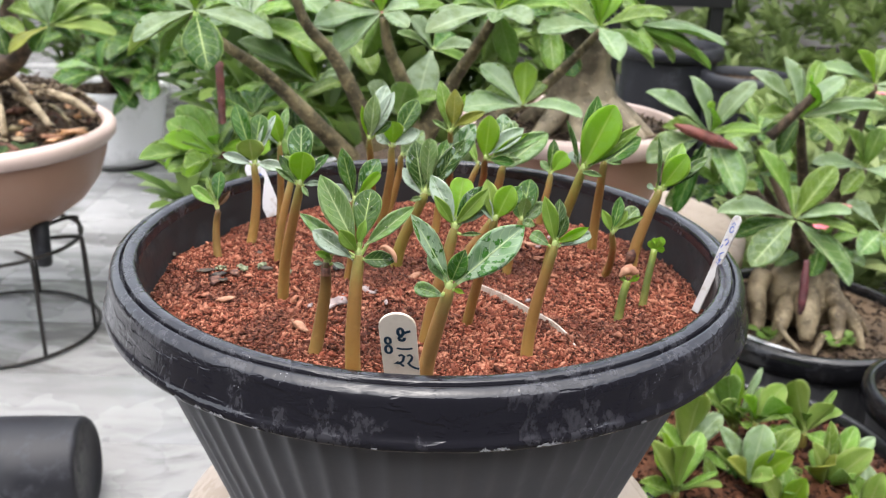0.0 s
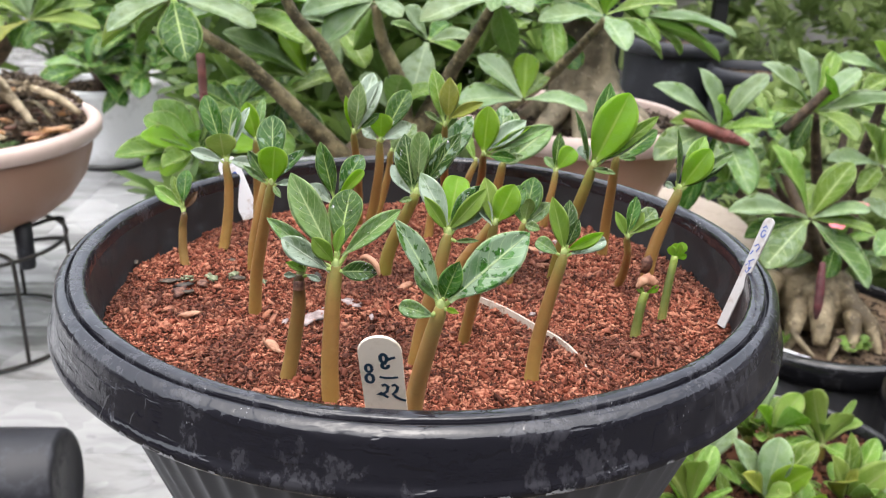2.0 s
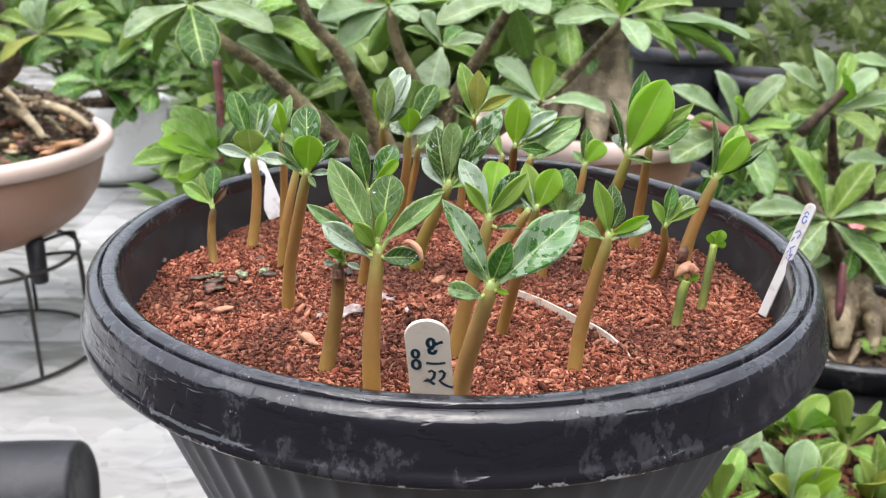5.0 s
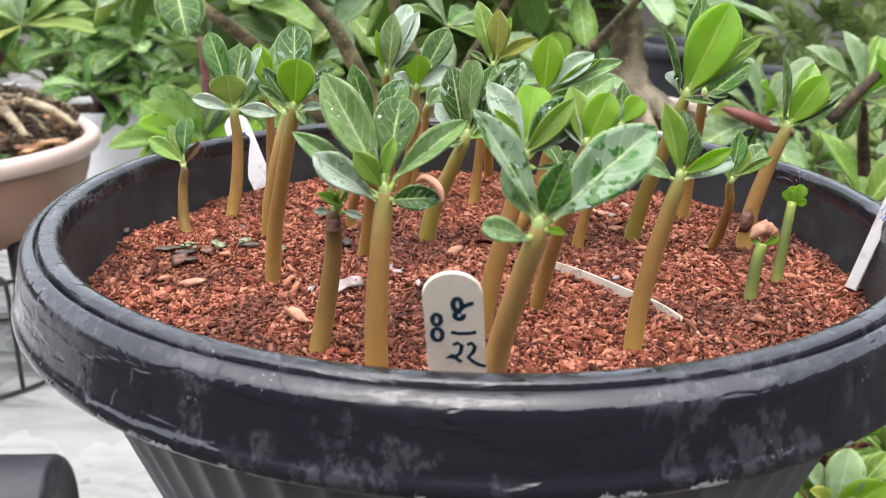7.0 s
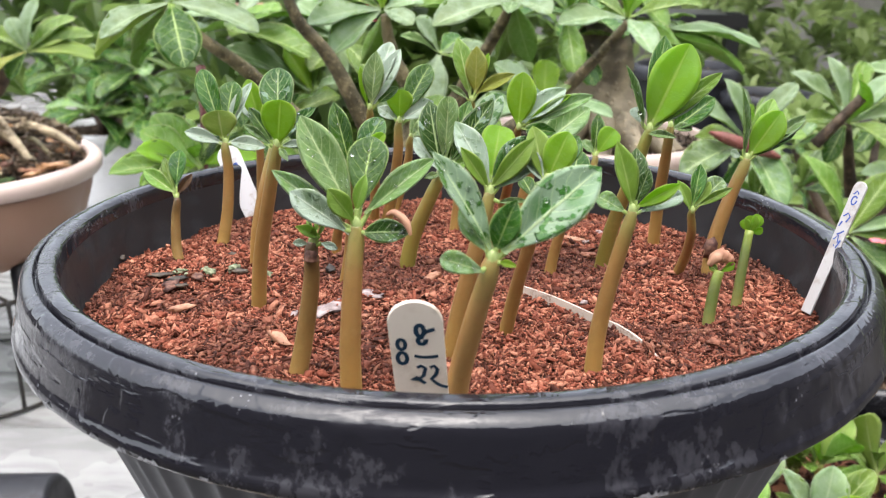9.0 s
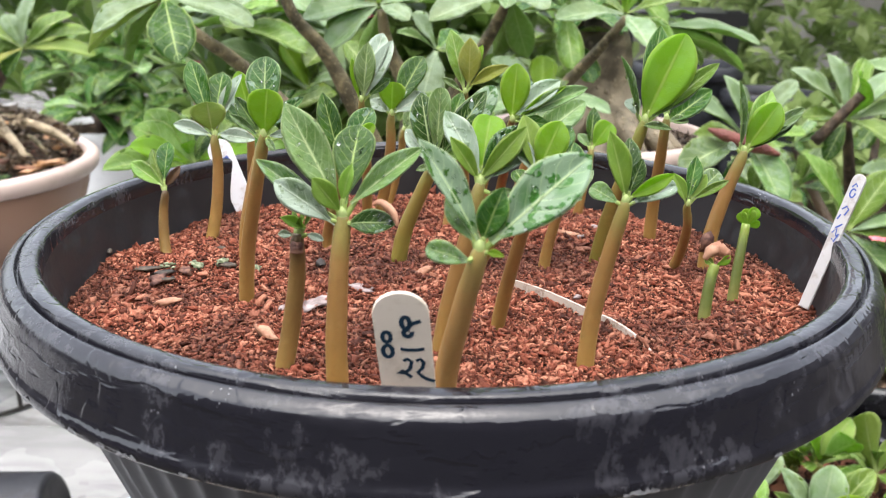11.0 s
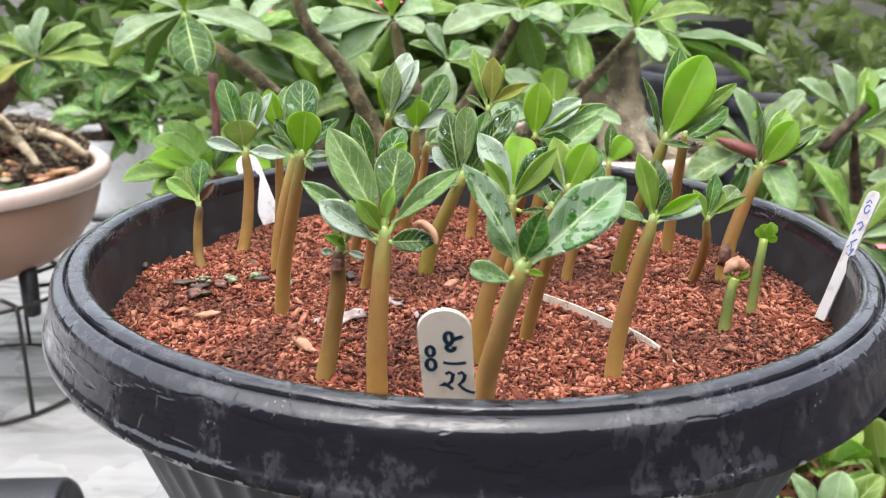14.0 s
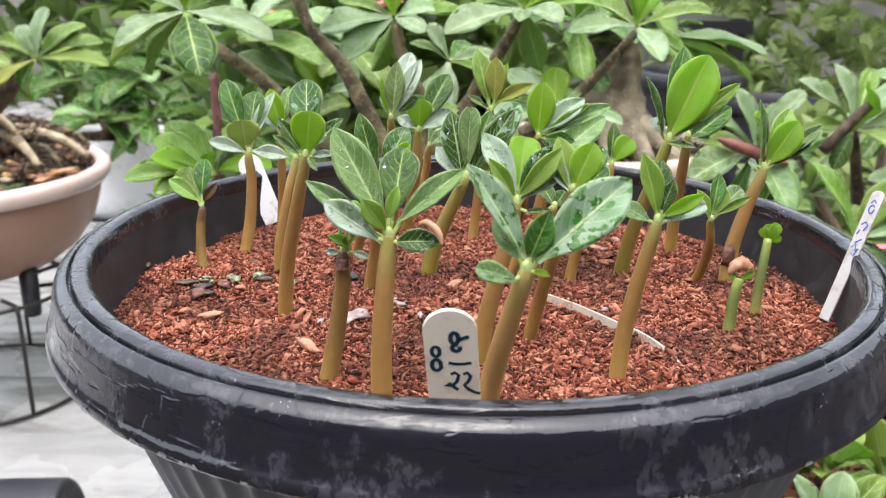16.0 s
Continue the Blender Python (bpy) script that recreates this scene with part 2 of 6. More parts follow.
smear = k.math("MULTIPLY", k.ramp(k.noise(75.0, 5.0, 0.62, lanes[1]), 0.48, 0.57), k.ramp(k.noise(28.0, 3.0, 0.5, lanes[1]), 0.38, 0.56))
fine_ = k.ramp(k.noise(420.0, 4.0, 0.6, lanes[1]), 0.34, 0.60)
smear = k.math("MULTIPLY", smear, fine_)
speck = k.math("MULTIPLY", k.ramp(k.voronoi(620.0, lanes[1]), 0.10, 0.22, 1.0, 0.0), k.ramp(k.noise(60.0, 3.0, 0.5, lanes[1]), 0.62, 0.70))
col = k.mix(k.math("MULTIPLY", smear, 0.75), (0.0112, 0.0108, 0.0150), (0.046, 0.045, 0.053))
col = k.mix(k.math("MULTIPLY", speck, 0.65), col, (0.40, 0.40, 0.42))
flow = k.noise(130.0, 4.0, 0.55, lanes[0])
pool = k.ramp(k.noise(62.0, 4.0, 0.5, lanes[0]), 0.475, 0.515)
drip = k.ramp(k.noise(48.0, 3.0, 0.5, lanes[1]), 0.50, 0.53)
h = k.math("ADD", k.math("MULTIPLY", flow, 0.45), k.math("MULTIPLY", k.noise(260.0, 3.0, 0.5, lanes[1]), 0.22))
h = k.math("ADD", h, k.math("ADD", k.math("MULTIPLY", pool, 0.26), k.math("MULTIPLY", drip, 0.14)))
k.bump(h, 0.74, 0.0012)
dull = k.math("ADD", k.ramp(pool, 0.0, 1.0, 0.22, 0.05), k.math("MULTIPLY", smear, 0.10))
BLACK_RIM = k.done(col, dull, Specular_IOR_Level=0.60)
BLACK_LINING = plastic("black_plastic_lining", (0.012, 0.012, 0.014), 0.5, (0.04, 0.04, 0.045), 0.3, 60.0)
BLACK_RIB = plastic("black_plastic_ribbed", (0.098, 0.097, 0.105), 0.42, (0.165, 0.163, 0.178), 0.40, 60.0, 0.5, 0.10, 0.06)
BLACK_DUSTY = plastic("dusty_black_plastic", (0.150, 0.149, 0.160), 0.44, (0.21, 0.208, 0.222), 0.45, 60.0, 0.5, 0.10, 0.05)
BLACK_OLD = plastic("dull_black_plastic", (0.015, 0.0155, 0.020), 0.45, (0.065, 0.067, 0.080), 0.5, 26.0, 0.40)
PINK = plastic("pink_beige_plastic", (0.36, 0.205, 0.145), 0.42, (0.38, 0.26, 0.20), 0.3, 12.0)
PINK_RIM = plastic("pale_pink_rim", (0.62, 0.48, 0.43), 0.4, (0.5, 0.38, 0.32), 0.25, 14.0)
WHITE = plastic("white_plastic", (0.82, 0.82, 0.82), 0.4, (0.40, 0.40, 0.38), 0.3, 9.0)
TAG = plastic("cream_label_plastic", (0.80, 0.71, 0.60), 0.4, (0.5, 0.40, 0.28), 0.3, 70.0)
TAG_WHITE = plastic("white_label_plastic", (0.82, 0.82, 0.86), 0.4, (0.36, 0.27, 0.20), 0.6, 60.0)
TAG_GREY = plastic("weathered_label_plastic", (0.46, 0.445, 0.44), 0.35, (0.30, 0.24, 0.20), 0.6, 90.0)
TAG_SOILED = plastic("soiled_label_plastic", (0.46, 0.39, 0.33), 0.5, (0.20, 0.12, 0.08), 0.7, 150.0)
BEIGE = plastic("beige_glazed_clay", (0.50, 0.415, 0.345), 0.45, (0.33, 0.25, 0.18), 0.45, 18.0)
METAL = plastic("black_coated_wire", (0.015, 0.014, 0.013), 0.45, (0.10, 0.07, 0.05), 0.3, 60.0)
SCUFF = plastic("chalky_scuff", (0.22, 0.22, 0.23), 0.7, (0.05, 0.05, 0.05), 0.8, 300.0)
INK = plastic("dark_blue_ink", (0.008, 0.034, 0.065), 0.4, (0.03, 0.07, 0.10), 0.3, 300.0)
INK_BLUE = plastic("blue_ink", (0.03, 0.07, 0.30), 0.4, (0.10, 0.16, 0.4), 0.3, 300.0)
BARK = bark("grey_brown_bark", (0.078, 0.063, 0.030), (0.265, 0.215, 0.115), 0.6, 90.0)
BARK_DARK = bark("dark_brown_bark", (0.042, 0.027, 0.017), (0.13, 0.088, 0.055), 0.6, 95.0)
CAUDEX = bark("pale_caudex_skin", (0.13, 0.095, 0.052), (0.36, 0.285, 0.18), 0.55, 60.0)
ROOT = bark("pale_root_skin", (0.21, 0.155, 0.088), (0.50, 0.40, 0.27), 0.6, 50.0)
CAUDEX_GREY = bark("grey_caudex_skin", (0.072, 0.056, 0.031), (0.275, 0.225, 0.150), 0.6, 44.0)
POD_DARK = bark("dark_red_pod", (0.040, 0.009, 0.012), (0.095, 0.022, 0.026), 0.5, 70.0)
TWIG_RED = bark("red_brown_pod", (0.095, 0.026, 0.022), (0.190, 0.058, 0.046), 0.5, 70.0)


def soil_material(name, lo, mid, hi):
    k = Nodes(name)
    v = k.island()
    col = k.mix(k.ramp(v, 0.0, 0.55), lo, mid)
    col = k.mix(k.ramp(v, 0.52, 1.0), col, hi)
    col = k.mix(k.ramp(k.noise(1400.0, 4.0, 0.6), 0.54, 0.72, 0.0, 0.35), col, tuple(c * 0.35 for c in mid))
    damp = k.ramp(k.noise(16.0, 4.0), 0.42, 0.62)
    col = k.mix(k.math("MULTIPLY", damp, 0.58), col, (lo[0] * 0.6, lo[1] * 0.6, lo[2] * 0.6))
    k.bump(k.noise(900.0, 4.0), 0.7, 0.0008)
    return k.done(col, k.ramp(damp, 0.0, 1.0, 0.92, 0.68), Specular_IOR_Level=0.25)


GRAIN = soil_material("coir_granules", (0.054, 0.015, 0.008), (0.268, 0.076, 0.044), (0.480, 0.207, 0.130))
DAMP_COIR = soil_material("damp_coir", (0.022, 0.009, 0.006), (0.070, 0.026, 0.015), (0.15, 0.06, 0.03))
DARK_SOIL = soil_material("dark_potting_soil", (0.018, 0.012, 0.008), (0.050, 0.032, 0.022), (0.16, 0.11, 0.07))
k = Nodes("coir_bed")
k.bump(k.noise(420.0, 5.0), 0.8, 0.003)
BED = k.done(k.mix(k.ramp(k.noise(500.0, 3.0), 0.35, 0.65), (0.022, 0.008, 0.004), (0.080, 0.028, 0.014)), 0.8)
k = Nodes("seed_husk")
HUSK = k.done(k.mix(k.ramp(k.noise(150.0, 3.0), 0.4, 0.65), (0.27, 0.115, 0.062), (0.44, 0.24, 0.15)), 0.6)
k = Nodes("brown_papery_husk")
HUSK_DARK = k.done(k.mix(k.ramp(k.noise(250.0, 3.0), 0.4, 0.65), (0.06, 0.020, 0.014), (0.20, 0.095, 0.062)), 0.7)
k = Nodes("fallen_leaf")
FALLEN = k.done(k.mix(k.ramp(k.noise(90.0, 4.0), 0.35, 0.65), (0.34, 0.16, 0.05), (0.52, 0.30, 0.17)), 0.6)
k = Nodes("water")
WATER = k.done((0.97, 0.98, 0.97), 0.03, Transmission_Weight=1.0, IOR=1.33)
k = Nodes("perlite")
PERLITE = k.done(k.mix(k.ramp(k.noise(200.0, 3.0), 0.4, 0.65), (0.20, 0.150, 0.145), (0.37, 0.30, 0.29)), 0.8)
k = Nodes("wet_black_debris")
DEBRIS = k.done(k.mix(k.ramp(k.noise(200.0, 3.0), 0.4, 0.65), (0.018, 0.013, 0.010), (0.10, 0.07, 0.045)), 0.6)
k = Nodes("moss_green")
k.bump(k.noise(220.0, 5.0), 0.9, 0.004)
MOSS = k.done(k.mix(k.ramp(k.noise(90.0, 4.0), 0.35, 0.65), (0.012, 0.030, 0.008), (0.060, 0.100, 0.025)), 0.9)
k = Nodes("grey_green_lichen")
k.bump(k.noise(700.0, 4.0), 0.8, 0.001)
LICHEN = k.done(k.mix(k.ramp(k.noise(500.0, 4.0), 0.38, 0.62), (0.070, 0.090, 0.040), (0.25, 0.27, 0.17)), 0.85)
k = Nodes("pink_petal")
PETAL = k.done(k.mix(k.ramp(k.noise(30.0, 3.0), 0.35, 0.65), (0.62, 0.09, 0.14), (0.75, 0.28, 0.30)), 0.5)

# floor: pale grey streaked stone-look planks, wet in places
k = Nodes("streaked_grey_tile")
cut = k.n.new("ShaderNodeCombineXYZ")
piece_no = k.random()
for axis_, far_ in enumerate((23.0, 41.0, 7.0)):
    k.l.new(k.math("MULTIPLY", piece_no, far_), cut.inputs[axis_])
shifted = k.n.new("ShaderNodeVectorMath")
shifted.operation = "ADD"
k.l.new(k.coord.outputs["Object"], shifted.inputs[0])
k.l.new(cut.outputs[0], shifted.inputs[1])
o = shifted.outputs[0]
warp = k.noise(3.0, 4.0, vector=o, out=1)
lay = k.n.new("ShaderNodeVectorMath")
lay.operation = "ADD"
k.l.new(k.scaled(o, (1.6, 9.0, 1.0)), lay.inputs[0])
k.l.new(k.scaled(warp, (0.9, 1.6, 0.0)), lay.inputs[1])
streak = k.noise(1.6, 8.0, 0.62, lay.outputs[0])
broad = k.noise(0.9, 4.0, 0.5, k.scaled(o, (1.0, 3.4, 1.0)))
col = k.mix(k.ramp(streak, 0.40, 0.57), (0.135, 0.132, 0.131), (0.345, 0.341, 0.341))
col = k.mix(k.ramp(broad, 0.42, 0.62, 0.0, 0.6), col, (0.365, 0.365, 0.370))
grime = k.ramp(k.noise(14.0, 5.0), 0.60, 0.72)
col = k.mix(k.math("MULTIPLY", grime, 0.35), col, (0.14, 0.12, 0.10))
k.bump(streak, 0.08, 0.002)
wetness = k.ramp(k.noise(2.6, 4.0), 0.40, 0.58)
FLOOR_MAT = k.done(k.mix(k.math("MULTIPLY", wetness, 0.25), col, (0.2, 0.2, 0.2)), k.ramp(wetness, 0.0, 1.0, 0.42, 0.10))
k = Nodes("joint_grey")
JOINT = k.done(k.mix(k.noise(60.0), (0.20, 0.20, 0.195), (0.36, 0.355, 0.35)), 0.7)
k = Nodes("dark_rack_paint")
RACK = k.done(k.mix(k.ramp(k.noise(9.0), 0.4, 0.7), (0.004, 0.004, 0.0045), (0.012, 0.010, 0.009)), 0.55)
k = Nodes("earth")
EARTH = k.done(k.mix(k.ramp(k.noise(4.0, 6.0), 0.35, 0.7), (0.014, 0.012, 0.010), (0.042, 0.036, 0.029)), 0.9)
# dark surface of the added walls out of view
k = Nodes("unseen_wall_dark")
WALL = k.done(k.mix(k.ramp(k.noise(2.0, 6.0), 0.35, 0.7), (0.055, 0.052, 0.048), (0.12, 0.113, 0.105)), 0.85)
# lighter than the other walls: stands in for bright spots of light far back
k = Nodes("brightened_wall_render")
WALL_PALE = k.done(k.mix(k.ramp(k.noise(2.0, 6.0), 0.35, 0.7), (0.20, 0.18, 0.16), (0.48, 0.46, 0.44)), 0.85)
k = Nodes("hedge_leaf")
v = k.island()
HEDGE = k.done(k.mix(v, (0.061, 0.115, 0.026), (0.172, 0.250, 0.062)), 0.4)
k.translucent((0.24, 0.38, 0.08), 0.3)

k = Nodes("hedge_leaf_dull")
v = k.island()
HEDGE_DULL = k.done(k.mix(v, (0.120, 0.180, 0.055), (0.330, 0.400, 0.160)), 0.55)
k.translucent((0.34, 0.44, 0.16), 0.40)

FLOOR = 0.10
SOIL = 0.680
POT = Vector((0.0045, 0.002))


# ---- mesh helpers ----
def smooth(mesh, on=True):
    for p in mesh.polygons:
        p.use_smooth = on
    return mesh


def to_mesh(bm, name, soft=True):
    bmesh.ops.recalc_face_normals(bm, faces=bm.faces)
    me = bpy.data.meshes.new(name)
    bm.to_mesh(me)
    bm.free()
    return smooth(me, soft)


def thing(name, at, label, category, group="", kind=""):
    ob = new(name)
    ob.location = at
    ob.empty_display_size = 0.02
    return tagged(ob, label, category, group, kind)


def origin(ob):
    """Where an unturned thing or part has its origin in the world."""
    place = Vector(ob.location)
    while ob.parent:
        ob = ob.parent
        place += ob.location
    return place


def part(name, bm, material, parent, label="", soft=True):
    """Links a bmesh or mesh, in world places, as one mesh object under a thing or a part."""
    me = bm if isinstance(bm, bpy.types.Mesh) else to_mesh(bm, name, soft)
    if not me.materials:
        me.materials.append(material)
    ob = new(name, me)
    if parent:
        ob.parent = parent
        ob.matrix_basis = Matrix.Translation(-origin(parent))
    return tagged(ob, label)


def solo(name, bm, material, label, category, group="", kind="", soft=True):
    me = to_mesh(bm, name, soft)
    me.materials.append(material)
    return tagged(new(name, me), label, category, group, kind)


def piece(name, mesh, parent, m):
    """An object on shared mesh data at the world pose m, under a thing or an unturned part."""
    ob = new(name, mesh)
    ob.parent = parent
    ob.matrix_basis = Matrix.Translation(-origin(parent)) @ m
    return ob


def lathe(profile, centre, segments=96, wave=None):
    """A turned body from (radius, height) pairs; wave(angle, r, z) may change the radius."""
    bm = bmesh.new()
    rings = []
    for r, z in profile:
        ring = []
        for i in range(segments):
            a = 2 * math.pi * i / segments
            rr = r + (wave(a, r, z) if wave else 0)
            ring.append(bm.verts.new((centre[0] + rr * math.cos(a), centre[1] + rr * math.sin(a), z)))
        rings.append(ring)
    for one, two in zip(rings, rings[1:]):
        for i in range(segments):
            j = (i + 1) % segments
            bm.faces.new((one[i], one[j], two[j], two[i]))
    return bm


def disc(radius, centre, z, rings=10, segments=64, lift=None):
    bm = bmesh.new()
    mid = bm.verts.new((centre[0], centre[1], z + (lift(0, 0) if lift else 0)))
    last = None
    for k_ in range(1, rings + 1):
        r = radius * k_ / rings
        ring = []
        for i in range(segments):
            a = 2 * math.pi * i / segments
            x, y = r * math.cos(a), r * math.sin(a)
            ring.append(bm.verts.new((centre[0] + x, centre[1] + y, z + (lift(x, y) if lift else 0))))
        for i in range(segments):
            j = (i + 1) % segments
            if last:
                bm.faces.new((last[i], ring[i], ring[j], last[j]))
            else:
                bm.faces.new((mid, ring[i], ring[j]))
        last = ring
    return bm


def tube(points, radii, segments=10, caps=True, knot=0.0, seed=0):
    """A tapered limb along points, with a swelling and wobble of its own."""
    rng = random.Random(seed)
    bm = bmesh.new()
    pts = [Vector(p) for p in points]
    fine, rad = [], []
    n = len(pts)
    steps = 5 if n > 2 else 7
    for i in range(n - 1):
        p0, p1, p2, p3 = pts[max(i - 1, 0)], pts[i], pts[i + 1], pts[min(i + 2, n - 1)]
        for s in range(steps):
            t = s / steps
            fine.append(0.5 * ((2 * p1) + (p2 - p0) * t + (2 * p0 - 5 * p1 + 4 * p2 - p3) * t * t + (3 * p1 - p0 - 3 * p2 + p3) * t ** 3))
            rad.append(radii[i] * (1 - t) + radii[i + 1] * t)
    fine.append(pts[-1])
    rad.append(radii[-1])
    side = Vector((1, 0, 0))
    rings = []
    for i, p in enumerate(fine):
        ahead = (fine[min(i + 1, len(fine) - 1)] - fine[max(i - 1, 0)]).normalized()
        side = (side - ahead * side.dot(ahead))
        side = side.normalized() if side.length > 1e-4 else ahead.orthogonal().normalized()
        up = ahead.cross(side)
        ring = []
        for j in range(segments):
            a = 2 * math.pi * j / segments
            r = rad[i] * (1 + knot * (rng.random() - 0.5))
            ring.append(bm.verts.new(p + side * math.cos(a) * r + up * math.sin(a) * r))
        rings.append(ring)
    for one, two in zip(rings, rings[1:]):
        for j in range(segments):
            bm.faces.new((one[j], one[(j + 1) % segments], two[(j + 1) % segments], two[j]))
    if caps:
        bm.faces.new(rings[0][::-1])
        bm.faces.new(rings[-1])
    return bm


def blob(centre, size, seed=0, rough=0.15, sub=2):
    rng = random.Random(seed)
    bm = bmesh.new()
    bmesh.ops.create_icosphere(bm, subdivisions=sub, radius=1.0)
    off = Vector((rng.random() * 9, rng.random() * 9, rng.random() * 9))
    turn = Euler((0, 0, rng.random() * 6)).to_matrix()
    for v in bm.verts:
        v.co *= 1 + rough * noise.noise(v.co * 1.7 + off) * 2
        v.co = turn @ Vector((v.co.x * size[0], v.co.y * size[1], v.co.z * size[2])) + Vector(centre)
    return bm


def leaf_blade(name, top, under, curl=0.2, fold=0.12, tip=0.55, full=0.95, wave=0.0, across=3, along=9, arch=False):
    """A unit leaf with thickness: base at the origin, tip at y = 1, full width 1, upper side to +z."""
    bm = bmesh.new()
    uv = bm.loops.layers.uv.new("UVMap")
    place = {}
    peak = max((v / 60) ** full * (1 - v / 60) ** tip for v in range(61))
    sheets = []
    for lower in (0, 1):
        rows = []
        for i in range(along + 1):
            v = 0.5 - 0.5 * math.cos(math.pi * (i / along) ** 0.9)
            w = 0.5 * (v ** full * max(1 - v, 0.0) ** tip) / peak
            w = max(w, 0.075 * (1 - v) ** 3 + 0.004)
            row = []
            for j in range(-across, across + 1):
                u = j / across
                x = u * w
                z = (curl * 1.6 * v * (1 - v) if arch else -curl * v * v) + fold * abs(x) * 1.3 + wave * math.sin(9 * v + 2 * u) * abs(u) * w
                thick = 0.012 * (1 - abs(u) ** 3)
                row.append(bm.verts.new((x, v, z - (thick if lower else -0.002))))
                place[row[-1]] = (0.5 + 0.5 * u, v)
            rows.append(row)
        sheets.append(rows)
    n = 2 * across
    for lower, rows in enumerate(sheets):
        for a, b in zip(rows, rows[1:]):
            for j in range(n):
                q = (a[j], a[j + 1], b[j + 1], b[j])
                bm.faces.new(q[::-1] if lower else q).material_index = lower
    up, dn = sheets
    for a, b, c, d in zip(up, up[1:], dn, dn[1:]):
        bm.faces.new((a[0], b[0], d[0], c[0]))
        bm.faces.new((a[n], c[n], d[n], b[n]))
    for face in bm.faces:
        for corner in face.loops:
            corner[uv].uv = place[corner.vert]
    me = bpy.data.meshes.new(name)
    bm.to_mesh(me)
    bm.free()
    me.materials.append(top)
    me.materials.append(under)
    return smooth(me)


def leaf_pose(at, azimuth, elevation, length, width, roll=0.0):
    """Places a unit leaf with its base at at, pointing along azimuth and elevation, upper side turned to the sky."""
    a, e = radians(azimuth), radians(elevation)
    ahead = Vector((math.cos(a) * math.cos(e), math.sin(a) * math.cos(e), math.sin(e)))
    upper = Vector((-math.cos(a) * math.sin(e), -math.sin(a) * math.sin(e), math.cos(e)))
    right = ahead.cross(upper)
    m = Matrix((right, ahead, upper)).transposed().to_4x4()
    return Matrix.Translation(at) @ m @ Matrix.Rotation(radians(roll), 4, "Y") @ Matrix.Diagonal((width, length, length, 1))


UNDER = {"d": "u", "m": "u", "l": "l", "g": "u", "p": "p", "y": "y", "w": "u", "o": "o"}
BLADES = {}
SHAPES = ((0.12, 0.20, 0.82), (0.22, 0.14, 0.72), (-0.05, 0.26, 0.95))
for kind_, top_ in LEAF.items():
    if kind_ not in UNDER:
        continue
    for n_, (curl_, fold_, tip_) in enumerate(SHAPES):
        BLADES[kind_, n_] = leaf_blade("leaf_" + kind_, top_, LEAF[UNDER[kind_]], curl_, fold_, tip_, 0.95, 0.05, 3, 12, True)
YOUNG_SHAPES = {"e": (0.10, 0.20, 0.98, 1.15), "o": (0.12, 0.16, 0.84, 1.55), "r": (0.08, 0.16, 0.44, 1.05), "n": (0.06, 0.30, 0.80, 0.80), "b": (0.08, 0.14, 0.70, 0.90)}
YOUNG = {}


def young_blade(shape, kind):
    """The seedling leaf of a shape (elliptic, obovate, round, narrow, broad) and skin, made once."""
    if (shape, kind) not in YOUNG:
        curl, fold, tip, full = YOUNG_SHAPES[shape]
        YOUNG[shape, kind] = leaf_blade("leaf_" + shape + kind, LEAF[kind], LEAF[UNDER.get(kind, "u")], curl, fold, tip, full, 0.06, 4, 14, True)
    return YOUNG[shape, kind]


BIG = {}
for kind_ in "dmgplxoy":
    for n_, (curl_, fold_, tip_, full_) in enumerate(((0.30, 0.12, 0.45, 1.35), (0.15, 0.20, 0.5, 1.2), (0.45, 0.10, 0.4, 1.4))):
        BIG[kind_, n_] = leaf_blade("leaf_big_" + kind_, LEAF[kind_], LEAF["p" if kind_ == "p" else "u"], curl_, fold_, tip_, full_, 0.08, 2, 8)

BROAD = {}
for kind_ in "dmgplxoy":
    for n_, (curl_, fold_, tip_, full_) in enumerate(((0.16, 0.12, 0.62, 1.25), (0.10, 0.20, 0.72, 1.20), (0.22, 0.16, 0.58, 1.35))):
        BROAD[kind_, n_] = leaf_blade("leaf_broad_" + kind_, LEAF[kind_], LEAF["o" if kind_ in "oy" else "p" if kind_ == "p" else "u"], curl_, fold_, tip_, full_, 0.07, 3, 10, True)

# ---- ground and floor ----
bm = bmesh.new()
bmesh.ops.create_grid(bm, x_segments=2, y_segments=2, size=60.0)
bmesh.ops.translate(bm, verts=bm.verts, vec=(0, 0, FLOOR - 0.03))
solo("ground", bm, EARTH, "brown bare earth round the paved terrace", "ground", kind="structure")
paving = thing("floor", (0, 0, FLOOR), "wet grey streaked stone-look floor tiles", "floor", kind="structure")
slab = bmesh.new()
bmesh.ops.create_cube(slab, size=1.0)
bmesh.ops.scale(slab, verts=slab.verts, vec=(4.8, 5.2, 0.028))
bmesh.ops.translate(slab, verts=slab.verts, vec=(-2.1, 2.7, FLOOR - 0.016))
part("joint_bed", slab, JOINT, paving, "", False)


